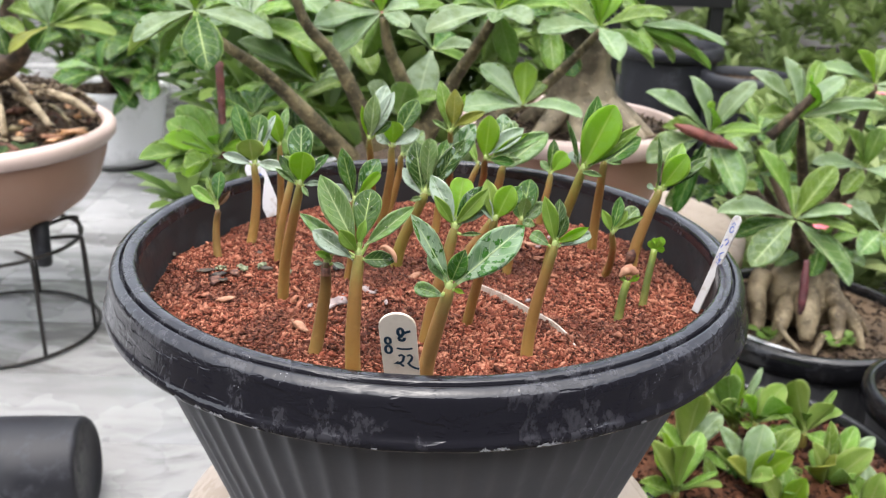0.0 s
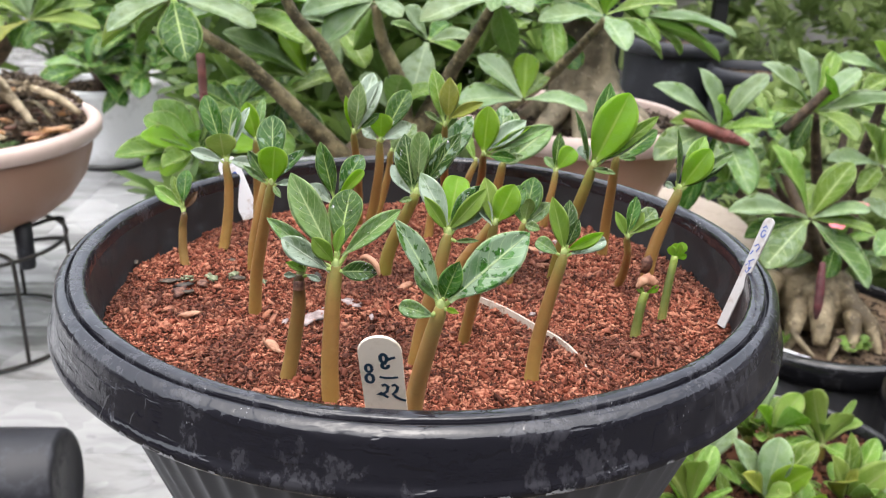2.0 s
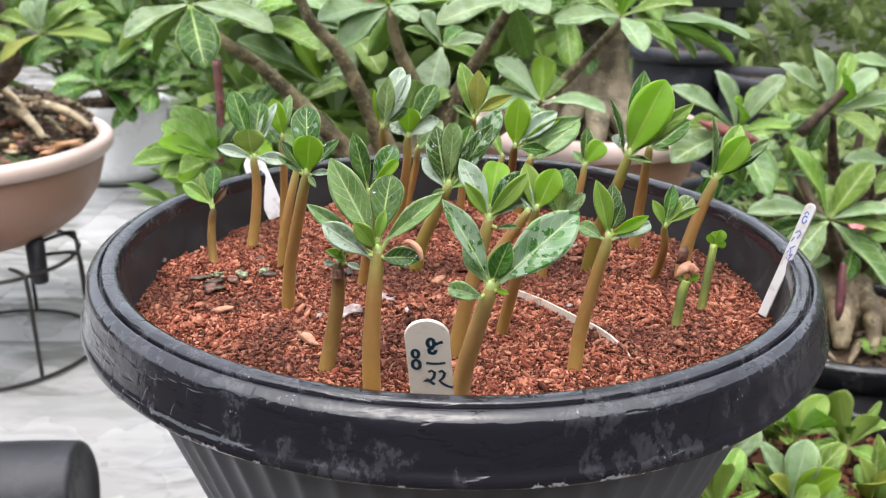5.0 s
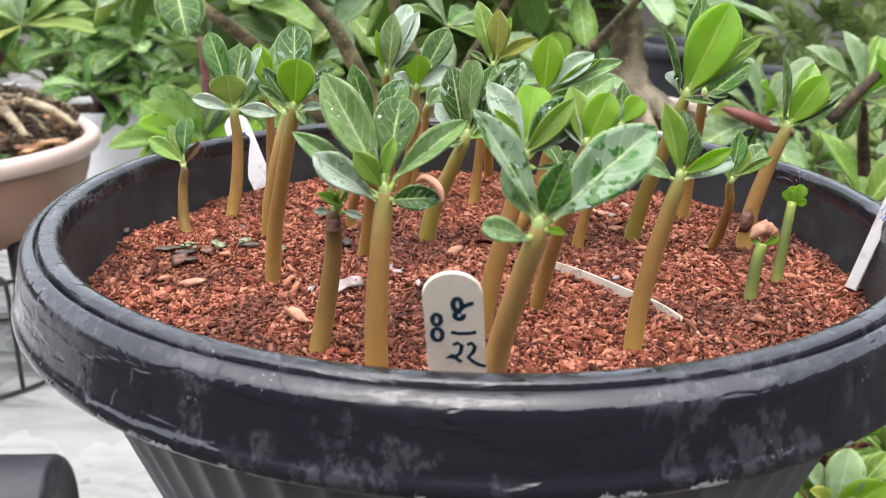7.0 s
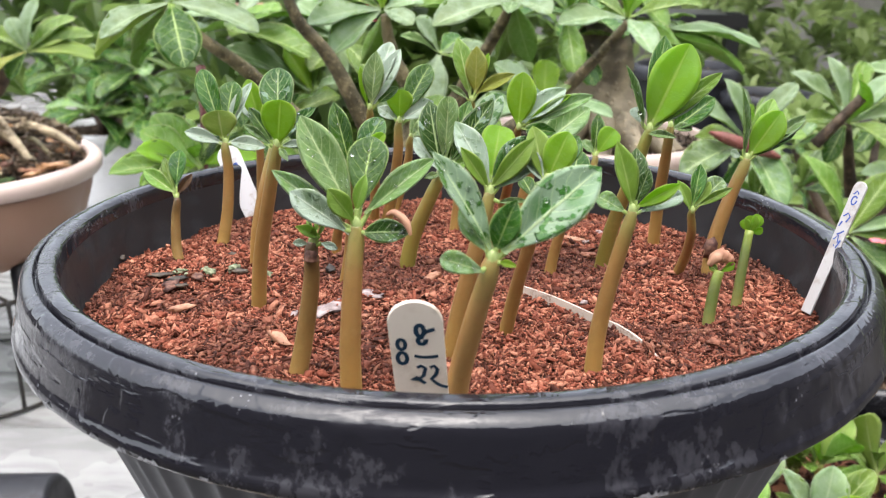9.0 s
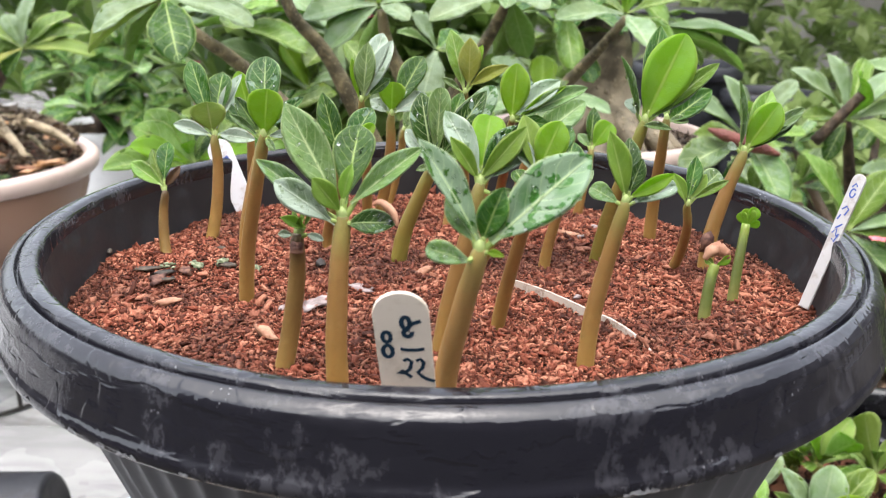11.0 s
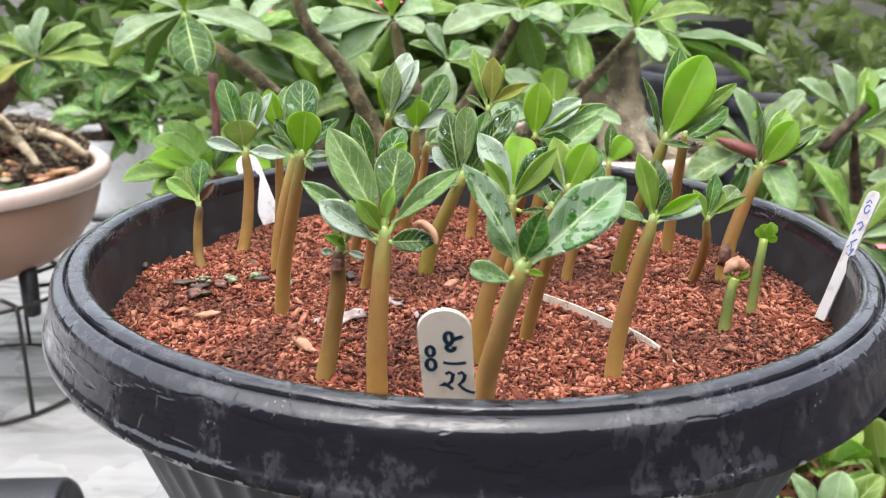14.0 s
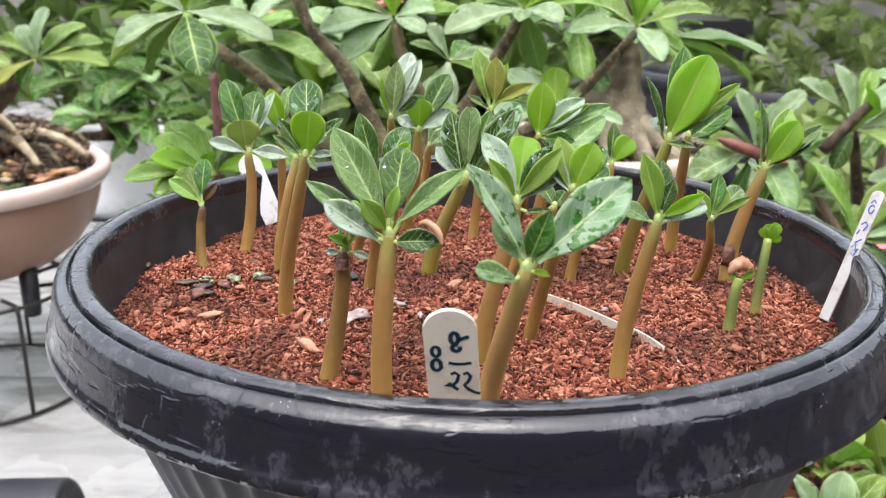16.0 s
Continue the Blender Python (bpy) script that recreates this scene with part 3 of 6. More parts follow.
# ---- things: the black pot with seedlings ----
def main_pot():
    x, y = POT
    pot = thing("plant_pot", (x, y, 0.535), "round black plastic pot with a broad wet rim and ribbed wall", "plant pot")
    rim = [(0.1530, 0.6990), (0.1532, 0.7035), (0.1536, 0.7054), (0.1544, 0.7064), (0.1556, 0.7068), (0.1580, 0.7068), (0.1594, 0.7067), (0.1600, 0.7063), (0.1603, 0.7050), (0.1605, 0.7030), (0.1609, 0.7024),
           (0.1613, 0.7036), (0.1615, 0.7050), (0.1619, 0.7055), (0.1630, 0.7052), (0.1646, 0.7043), (0.1656, 0.7035), (0.1662, 0.7027), (0.1667, 0.7016), (0.1670, 0.7002), (0.1674, 0.6980),
           (0.1684, 0.6932), (0.1695, 0.6882), (0.1698, 0.6867), (0.1703, 0.6860), (0.1708, 0.6850), (0.1711, 0.6837), (0.1709, 0.6822), (0.1702, 0.6812), (0.1690, 0.6809), (0.1660, 0.6830),
           (0.1560, 0.6840)]
    part("rim", lathe(rim, (x, y), 256), BLACK_RIM, pot, "glossy black plastic rim with a groove")
    ribs = 66

    def flute(a, r, z):
        f = (a * ribs / (2 * math.pi) + 0.45) % 1.0
        return 0.0006 - 0.0024 * (abs(math.sin(math.pi * f)) ** 0.8)

    wall = [(0.1560, 0.6840), (0.1530, 0.6700), (0.1440, 0.6450), (0.1330, 0.6150), (0.1210, 0.5820), (0.1120, 0.5560), (0.1060, 0.5400), (0.1040, 0.5350), (0.0600, 0.5352), (0.001, 0.5352)]
    part("wall", lathe(wall, (x, y), 528, flute), BLACK_DUSTY, pot, "dusty matt black ribbed pot wall")
    inner = [(0.1530, 0.6990), (0.1524, 0.690), (0.1497, 0.672), (0.1470, 0.660), (0.1300, 0.615), (0.1020, 0.542), (0.001, 0.541)]
    rng = random.Random(8)
    for mid, span, high in ((287, 3.4, 0.0020), (280.5, 2.2, 0.0016), (278.3, 1.4, 0.0018), (241, 2.6, 0.0018), (237.6, 1.3, 0.0020), (233.5, 1.6, 0.0016), (247.5, 0.9, 0.0012), (302, 1.2, 0.0014), (264, 0.8, 0.0012), (224, 1.8, 0.0018)):
        mark = bmesh.new()
        low, top = [], []
        for i in range(15):
            a, taper = radians(mid + span * (i / 14 - 0.5)), math.sin(math.pi * (i + 0.5) / 15) ** 0.5
            z0 = 0.6822 + rng.uniform(0, 0.0007)
            z1 = z0 + high * taper * rng.uniform(0.25, 1.0)
            low.append(mark.verts.new((x + 0.17155 * math.cos(a), y + 0.17155 * math.sin(a), z0)))
            top.append(mark.verts.new((x + 0.17150 * math.cos(a), y + 0.17150 * math.sin(a), z1)))
        for i in range(14):
            mark.faces.new((low[i], low[i + 1], top[i + 1], top[i]))
        part("scuff", mark, SCUFF, pot, "chalky scuff on the rim's lip")
    part("lining", lathe(inner, (x, y), 132, lambda a, r, z: 0.0004 * math.sin(a * 66)), BLACK_LINING, pot)
    return pot


main_pot()


def soil_lift(x, y):
    r = math.hypot(x, y)
    v = 0.0030 * noise.noise(Vector((x * 22, y * 22, 1))) + 0.0014 * noise.noise(Vector((x * 70, y * 70, 4)))
    return v - 0.004 * max(0.0, (r - 0.12) / 0.035) ** 2 - 0.0005


soil = thing("potting_soil", (POT.x, POT.y, SOIL), "reddish brown coir granules filling the black pot", "soil", kind="stuff")
part("soil_bed", disc(0.1515, POT, SOIL - 0.001, 40, 120, soil_lift), BED, soil)


def grains(name, count, radius, centre, z, size, material, parent, lift, seed, flat=0.6, long=1.5):
    """Loose crumbs as small knobbly slivers with rounded shading, joined into one mesh."""
    rng = np.random.default_rng(seed)
    base = np.array([(-1, -0.35, -0.3), (-1, 0.35, -0.3), (-0.9, 0.0, 0.45), (0.1, -0.6, -0.4), (0.0, 0.6, -0.4), (-0.1, 0.1, 0.75), (1, -0.3, -0.2), (1, 0.35, -0.25), (0.85, 0.0, 0.45)], float)
    tri = np.array([(0, 2, 1), (0, 3, 2), (3, 5, 2), (2, 5, 1), (5, 4, 1), (3, 6, 8), (3, 8, 5), (5, 8, 4), (8, 7, 4), (6, 7, 8), (0, 1, 3), (1, 4, 3), (3, 4, 6), (4, 7, 6)])
    n, t = len(base), len(tri)
    r, a = radius * np.sqrt(rng.random(count)), rng.random(count) * 6.28319
    x, y = r * np.cos(a), r * np.sin(a)
    s = size * (0.40 + 1.0 * rng.random(count) ** 2.2)
    shape = base[None] * (1 + 0.7 * (rng.random((count, n, 3)) - 0.5)) + 0.18 * rng.normal(size=(count, n, 3))
    shape = shape * np.stack([s * (0.5 + (long - 0.5) * rng.random(count)), s * 0.62, s * flat], 1)[:, None]
    shape[:, :, 1] += (rng.normal(size=count) * 0.25)[:, None] * shape[:, :, 0] ** 2 / s[:, None]
    roll, tip, turn = rng.random(count) * 6.28, rng.normal(size=count) * 0.42, rng.random(count) * 6.28
    for one, two, angle in ((1, 2, roll), (0, 2, tip), (0, 1, turn)):
        c, d = np.cos(angle)[:, None], np.sin(angle)[:, None]
        p, q = shape[:, :, one].copy(), shape[:, :, two].copy()
        shape[:, :, one], shape[:, :, two] = p * c - q * d, p * d + q * c
    rise = np.array([lift(px, py) for px, py in zip(x.tolist(), y.tolist())])
    shape += np.stack([centre[0] + x, centre[1] + y, z + rise + s * (0.2 + 0.5 * rng.random(count))], 1)[:, None]
    faces = (tri[None] + (np.arange(count) * n)[:, None, None]).reshape(-1, 3)
    me = bpy.data.meshes.new(name)
    me.from_pydata(shape.reshape(-1, 3).tolist(), [], faces.tolist())
    return part(name, smooth(me), material, parent)


tagged(grains("granules", 74000, 0.150, POT, SOIL, 0.00138, GRAIN, soil, soil_lift, 3, 0.72, 1.22), "loose reddish coir granules", kind="stuff")

tagged(grains("crumbs", 60000, 0.150, POT, SOIL + 0.0004, 0.00075, GRAIN, soil, soil_lift, 5, 0.8, 1.2), "fine reddish coir dust and crumbs", kind="stuff")

tagged(grains("clumps", 2600, 0.148, POT, SOIL, 0.0024, GRAIN, soil, soil_lift, 4, 0.7, 1.3), "larger coir crumbs", kind="stuff")

SEED_NO = [0]


def water_drops(parent, spots):
    """Clear flattened drops lying on leaf blades: (blade pose, shape, across, along, radius)."""
    bm = bmesh.new()
    for m, shape, u, v, radius in spots:
        curl, fold, tip, full = shape
        peak = max((i / 60) ** full * (1 - i / 60) ** tip for i in range(61))
        x = u * 0.5 * v ** full * (1 - v) ** tip / peak
        spot = m @ Vector((x, v, curl * 1.6 * v * (1 - v) + fold * abs(x) * 1.3 + 0.003))
        turn = m.to_3x3().normalized().to_4x4()
        bmesh.ops.create_icosphere(bm, subdivisions=2, radius=1.0, matrix=Matrix.Translation(spot) @ turn @ Matrix.Diagonal((radius, radius * 1.15, radius * 0.55, 1)))
    return tagged(part("dew", bm, WATER, parent), "clear water drops on the leaves", kind="stuff")


def blade_between(base, tip, width, turn):
    """The pose of a unit leaf from base to tip, its upper side turned to the open south and by turn degrees round its length."""
    base = Vector(base)
    ahead = Vector(tip) - base
    length = ahead.length
    ahead.normalize()
    upper = Vector((0.0, -0.88, 0.47))
    upper = (upper - ahead * upper.dot(ahead)).normalized()
    right = ahead.cross(upper)
    m = Matrix((right, ahead, upper)).transposed().to_4x4()
    m.translation = base
    return m @ Matrix.Rotation(radians(turn), 4, "Y") @ Matrix.Diagonal((width, length, length, 1))


def seedling(base, top, radius, skin, leaves):
    """One young adenium: a fat tapering stem and its crown of leaves (azimuth, elevation, length, width, roll, kind)."""
    SEED_NO[0] += 1
    s = SEED_NO[0]
    rng = random.Random(s)
    foot = Vector((base[0], base[1], SOIL + soil_lift(base[0] - POT.x, base[1] - POT.y) - 0.004))
    crown = Vector((top[0], top[1], SOIL + top[2]))
    young = thing("seedling", foot, "young adenium seedling with a golden stem and green leaves", "seedling", "seedlings in the black pot")
    lean = crown - foot
    bow = Vector((rng.uniform(-1, 1), rng.uniform(-1, 1), 0)) * 0.0022
    mid1 = foot + lean * 0.35 + bow - Vector((lean.x, lean.y, 0)) * 0.06
    mid2 = foot + lean * 0.72 + bow * 0.8
    part("stem", tube([foot, mid1, mid2, crown - lean * 0.07, crown], [radius * 0.86, radius * 0.80, radius * 0.70, radius * 0.60, radius * 0.34], 14, True, 0.03, s), STEM[skin], young)
    part("crown", blob(crown, (radius * 0.36, radius * 0.36, radius * 0.62), s, 0.12), LEAF["m"], young)
    wet = []
    for n, leaf in enumerate(leaves):
        if len(leaf) == 5:
            base_at, tip_at, width, turn, look_ = leaf
            shape, kind = look_
            m = blade_between(base_at, tip_at, width, turn)
            form, length = YOUNG_SHAPES[shape], (Vector(tip_at) - Vector(base_at)).length
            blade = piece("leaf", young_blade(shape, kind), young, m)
            stalk = part("petiole", tube([crown - lean.normalized() * 0.002, Vector(base_at).lerp(Vector(tip_at), 0.08)], [radius * 0.24, radius * 0.16], 8, True, 0.0, n), LEAF["k"], None)
            stalk.parent, stalk.matrix_parent_inverse = blade, m.inverted()
        else:
            az, el, length, width, roll, kind = leaf
            a, e = radians(az), radians(el)
            drop = lean.normalized() * (0.0035 * (1 - abs(el) / 90) * rng.random())
            at = crown - drop + Vector((math.cos(a) * math.cos(e), math.sin(a) * math.cos(e), math.sin(e) - 0.3)) * radius * 0.3
            m = leaf_pose(at, az, el, length, width, roll)
            form = (*SHAPES[(s + n) % 3], 0.95)
            piece("leaf", BLADES[kind, (s + n) % 3], young, m)
        if kind in "wdgpsv" and length > 0.012 and base[1] < 0.03:
            wet += [(m, form, rng.uniform(-0.8, 0.8), rng.uniform(0.18, 0.9), rng.uniform(0.3, 1.0) ** 2 * 0.0009) for _ in range(18 if kind in "wvp" else 9)]
    if wet:
        water_drops(young, wet)
    return young


seedling((-0.1172, 0.0223), (-0.1177, 0.0276, 0.0298), 0.0029, 'd', [
    ((-0.1185, 0.0282, 0.7118), (-0.1346, 0.0372, 0.7199), 0.0077, 0, 'em'), ((-0.1180, 0.0287, 0.7132), (-0.1175, 0.0380, 0.7292), 0.0085, 0, 'od'),
    ((-0.1175, 0.0281, 0.7113), (-0.1109, 0.0309, 0.7201), 0.0041, 20, 'eb'), ((-0.1185, 0.0284, 0.7122), (-0.1261, 0.0410, 0.7252), 0.0047, 0, 'em')])
seedling((-0.1054, 0.0507), (-0.1012, 0.0559, 0.0493), 0.0035, 'm', [
    ((-0.1026, 0.0571, 0.7331), (-0.1139, 0.0705, 0.7614), 0.0114, 0, 'od'), ((-0.1015, 0.0571, 0.7331), (-0.0997, 0.0728, 0.7555), 0.0130, 0, 'od'),
    ((-0.1025, 0.0565, 0.7310), (-0.1032, 0.0536, 0.7448), 0.0166, 0, 'ro'), ((-0.1030, 0.0558, 0.7290), (-0.1212, 0.0594, 0.7335), 0.0070, 0, 'es'),
    ((-0.0998, 0.0560, 0.7295), (-0.0823, 0.0552, 0.7272), 0.0075, 0, 'es'), ((-0.1004, 0.0568, 0.7321), (-0.0913, 0.0746, 0.7548), 0.0065, 0, 'es')])
seedling((-0.0724, -0.0262), (-0.0590, -0.0430, 0.0689), 0.0036, 'm', [
    ((-0.0586, -0.0430, 0.7489), (-0.0567, -0.0441, 0.7649), 0.0131, 0, 'rl'), ((-0.0584, -0.0425, 0.7505), (-0.0602, -0.0265, 0.7740), 0.0130, 0, 'ov'),
    ((-0.0604, -0.0428, 0.7493), (-0.0696, -0.0369, 0.7610), 0.0052, 0, 'ed'), ((-0.0608, -0.0432, 0.7483), (-0.0712, -0.0408, 0.7555), 0.0033, 0, 'eg'),
    ((-0.0575, -0.0432, 0.7482), (-0.0483, -0.0409, 0.7488), 0.0031, 0, 'es'), ((-0.0581, -0.0434, 0.7476), (-0.0543, -0.0478, 0.7438), 0.0027, 0, 'eg'),
    ((-0.0581, -0.0427, 0.7497), (-0.0464, -0.0299, 0.7601), 0.0052, 0, 'ev')])
seedling((-0.0830, 0.0217), (-0.0737, 0.0240, 0.0536), 0.0031, 'm', [
    (63, 15, 0.0130, 0.0078, 49, 'm'), (115, 26, 0.0155, 0.0076, -15, 'm')])
seedling((-0.0936, 0.0873), (-0.0909, 0.0837, 0.0542), 0.0029, 'm', [
    ((-0.0906, 0.0839, 0.7347), (-0.0960, 0.0872, 0.7546), 0.0102, 0, 'bl'), ((-0.0901, 0.0841, 0.7353), (-0.0877, 0.0967, 0.7551), 0.0069, 0, 'eg'),
    ((-0.0918, 0.0837, 0.7342), (-0.1007, 0.0908, 0.7429), 0.0057, 0, 'es')])
collared = seedling((-0.0480, -0.0871), (-0.0406, -0.0889, 0.0470), 0.0038, 'd', [
    ((-0.0383, -0.0886, 0.7281), (-0.0453, -0.0933, 0.7332), 0.0039, 10, 'ek'), ((-0.0417, -0.0892, 0.7263), (-0.0464, -0.0920, 0.7274), 0.0027, 0, 'os'),
    ((-0.0384, -0.0891, 0.7267), (-0.0321, -0.0926, 0.7257), 0.0027, 0, 'os'), ((-0.0403, -0.0885, 0.7284), (-0.0427, -0.0839, 0.7329), 0.0017, 0, 'nm'),
    ((-0.0396, -0.0884, 0.7288), (-0.0392, -0.0829, 0.7329), 0.0015, 0, 'nk'), ((-0.0388, -0.0885, 0.7285), (-0.0361, -0.0839, 0.7329), 0.0015, 0, 'nm'),
    ((-0.0399, -0.0886, 0.7281), (-0.0395, -0.0913, 0.7328), 0.0022, 0, 'ek')])
husked = seedling((-0.0276, -0.1031), (-0.0252, -0.1027, 0.0566), 0.0042, 'm', [
    ((-0.0266, -0.1017, 0.7399), (-0.0431, -0.0886, 0.7672), 0.0122, 0, 'ep'), ((-0.0246, -0.1017, 0.7399), (-0.0213, -0.0836, 0.7599), 0.0129, 0, 'od'),
    ((-0.0254, -0.1014, 0.7406), (-0.0223, -0.1009, 0.7519), 0.0043, 0, 'ek'), ((-0.0228, -0.1017, 0.7399), (-0.0021, -0.0887, 0.7542), 0.0077, 0, 'eg'),
    ((-0.0256, -0.1025, 0.7373), (-0.0330, -0.1072, 0.7489), 0.0068, 0, 'ok'), ((-0.0273, -0.1035, 0.7343), (-0.0447, -0.1035, 0.7470), 0.0090, 0, 'os'),
    ((-0.0280, -0.1029, 0.7359), (-0.0516, -0.0938, 0.7512), 0.0066, 0, 'eg'), ((-0.0238, -0.1034, 0.7345), (-0.0089, -0.1052, 0.7354), 0.0076, 0, 'ev')])
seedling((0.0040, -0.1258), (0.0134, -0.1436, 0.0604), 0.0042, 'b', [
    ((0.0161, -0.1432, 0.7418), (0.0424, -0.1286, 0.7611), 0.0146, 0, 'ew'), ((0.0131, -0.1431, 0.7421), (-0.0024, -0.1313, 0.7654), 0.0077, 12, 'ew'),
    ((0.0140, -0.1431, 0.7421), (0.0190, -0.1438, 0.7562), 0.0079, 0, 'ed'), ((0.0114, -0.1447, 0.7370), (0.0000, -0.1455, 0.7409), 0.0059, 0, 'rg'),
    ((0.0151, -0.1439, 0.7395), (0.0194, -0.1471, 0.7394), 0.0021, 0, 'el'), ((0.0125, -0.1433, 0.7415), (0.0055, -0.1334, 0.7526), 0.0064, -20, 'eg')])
seedling((0.0036, -0.0724), (0.0162, -0.0744, 0.0601), 0.0040, 'm', [
    ((0.0158, -0.0735, 0.7430), (0.0045, -0.0643, 0.7616), 0.0092, 0, 'es'), ((0.0154, -0.0740, 0.7412), (0.0062, -0.0738, 0.7549), 0.0055, 0, 'ek'),
    ((0.0164, -0.0731, 0.7441), (0.0197, -0.0608, 0.7595), 0.0111, 0, 'rl'), ((0.0166, -0.0735, 0.7430), (0.0292, -0.0647, 0.7571), 0.0088, 0, 'ev'),
    ((0.0162, -0.0740, 0.7412), (0.0309, -0.0707, 0.7580), 0.0073, 12, 'ek'), ((0.0181, -0.0740, 0.7412), (0.0328, -0.0658, 0.7507), 0.0069, 0, 'es'),
    ((0.0185, -0.0754, 0.7369), (0.0286, -0.0753, 0.7375), 0.0023, 0, 'eg')])
seedling((0.0245, -0.0476), (0.0346, -0.0740, 0.0647), 0.0032, 'm', [
    ((0.0352, -0.0738, 0.7453), (0.0417, -0.0703, 0.7596), 0.0110, 0, 'bl'), ((0.0337, -0.0741, 0.7445), (0.0302, -0.0647, 0.7606), 0.0080, 0, 'ek'),
    ((0.0363, -0.0738, 0.7455), (0.0464, -0.0608, 0.7565), 0.0081, 0, 'ed'), ((0.0335, -0.0743, 0.7438), (0.0272, -0.0670, 0.7533), 0.0061, 0, 'es')])
seedling((0.0487, 0.0186), (0.0551, 0.0121, 0.0351), 0.0031, 'm', [
    (105, 56, 0.0194, 0.0105, -14, 'd'), (71, 49, 0.0250, 0.0133, 8, 'd'), (-33, 80, 0.0127, 0.0076, -62, 'd'), (29, 32, 0.0180, 0.0090, 37, 'g'), (-43, -1, 0.0091, 0.0054, 58, 'g')])
seedling((0.0191, 0.0231), (0.0406, 0.0157, 0.0348), 0.0038, 'm', [
    (55, 30, 0.0115, 0.0069, 29, 'd'), (117, 34, 0.0119, 0.0072, -23, 'd')])
seedling((0.0520, -0.0836), (0.0607, -0.0868, 0.0580), 0.0036, 'm', [
    ((0.0607, -0.0864, 0.7390), (0.0550, -0.0830, 0.7593), 0.0073, 0, 'ek'), ((0.0610, -0.0861, 0.7401), (0.0631, -0.0748, 0.7555), 0.0067, 0, 'ev'),
    ((0.0617, -0.0861, 0.7401), (0.0658, -0.0837, 0.7508), 0.0051, 0, 'ev'), ((0.0618, -0.0865, 0.7389), (0.0753, -0.0871, 0.7468), 0.0050, 10, 'el'),
    ((0.0625, -0.0870, 0.7373), (0.0772, -0.0824, 0.7419), 0.0057, 0, 'rs'), ((0.0585, -0.0870, 0.7373), (0.0504, -0.0825, 0.7412), 0.0061, 0, 'rg')])
scaly = seedling((0.1207, 0.0204), (0.1323, 0.0215, 0.0521), 0.0041, 'm', [
    ((0.1337, 0.0219, 0.7335), (0.1463, 0.0247, 0.7520), 0.0134, 0, 'bl'), ((0.1332, 0.0221, 0.7340), (0.1459, 0.0354, 0.7559), 0.0110, 0, 'em'),
    ((0.1308, 0.0219, 0.7335), (0.1302, 0.0307, 0.7607), 0.0025, 0, 'ng'), ((0.1350, 0.0219, 0.7335), (0.1612, 0.0351, 0.7485), 0.0065, 0, 'eg'),
    ((0.1350, 0.0216, 0.7326), (0.1543, 0.0268, 0.7424), 0.0040, 0, 'ev'), ((0.1298, 0.0216, 0.7325), (0.1246, 0.0203, 0.7348), 0.0037, 0, 'rs')])
seedling((0.1046, 0.0197), (0.1025, -0.0086, 0.0367), 0.0027, 'm', [
    ((0.1022, -0.0082, 0.7181), (0.1064, 0.0001, 0.7341), 0.0066, 0, 'ed'), ((0.1013, -0.0085, 0.7172), (0.0957, -0.0068, 0.7287), 0.0051, 0, 'ek'),
    ((0.1041, -0.0082, 0.7181), (0.1184, -0.0068, 0.7258), 0.0040, 0, 'em'), ((0.1036, -0.0080, 0.7185), (0.1167, 0.0011, 0.7274), 0.0094, 0, 'og'),
    ((0.1034, -0.0080, 0.7185), (0.1102, -0.0031, 0.7274), 0.0047, 0, 'ek')])
seedling((0.0731, 0.0274), (0.0858, 0.0065, 0.0671), 0.0040, 'o', [
    ((0.0862, 0.0069, 0.7485), (0.1008, 0.0121, 0.7810), 0.0198, 0, 'bl'), ((0.0851, 0.0071, 0.7489), (0.0935, 0.0255, 0.7832), 0.0110, 0, 'ed'),
    ((0.0829, 0.0068, 0.7480), (0.0758, 0.0145, 0.7718), 0.0031, 0, 'ng'), ((0.0891, 0.0068, 0.7481), (0.1175, 0.0197, 0.7687), 0.0072, 0, 'em'),
    ((0.0891, 0.0069, 0.7485), (0.1100, 0.0209, 0.7627), 0.0091, 0, 'es'), ((0.0829, 0.0069, 0.7484), (0.0802, 0.0122, 0.7549), 0.0067, 0, 'rs'),
    ((0.0844, 0.0059, 0.7453), (0.0961, 0.0024, 0.7442), 0.0035, 0, 'eg')])
seedling((0.1050, 0.0621), (0.1045, 0.0464, 0.0613), 0.0036, 'm', [
    (30, 27, 0.0289, 0.0118, 46, 'd'), (10, -2, 0.0099, 0.0052, 48, 'g'), (81, 47, 0.0385, 0.0119, -4, 'd')])
seedling((-0.0156, 0.0244), (0.0012, 0.0162, 0.0477), 0.0043, 'o', [
    ((-0.0005, 0.0162, 0.7277), (-0.0055, 0.0289, 0.7539), 0.0139, 0, 'ev'), ((0.0015, 0.0170, 0.7300), (0.0030, 0.0205, 0.7573), 0.0098, 0, 'rp'),
    ((0.0030, 0.0162, 0.7277), (0.0227, 0.0311, 0.7546), 0.0109, 0, 'ev'), ((0.0022, 0.0162, 0.7277), (0.0124, 0.0350, 0.7533), 0.0100, 0, 'ed'),
    ((-0.0010, 0.0159, 0.7267), (-0.0118, 0.0260, 0.7385), 0.0084, 0, 'es'), ((0.0030, 0.0158, 0.7263), (0.0124, 0.0192, 0.7306), 0.0054, 0, 'em'),
    ((0.0000, 0.0153, 0.7249), (-0.0071, 0.0128, 0.7236), 0.0032, 0, 'eg')])
seedling((0.0067, 0.0829), (0.0098, 0.0805, 0.0388), 0.0031, 'm', [
    (47, 44, 0.0411, 0.0137, 39, 'w'), (57, 47, 0.0308, 0.0093, 22, 'd')])
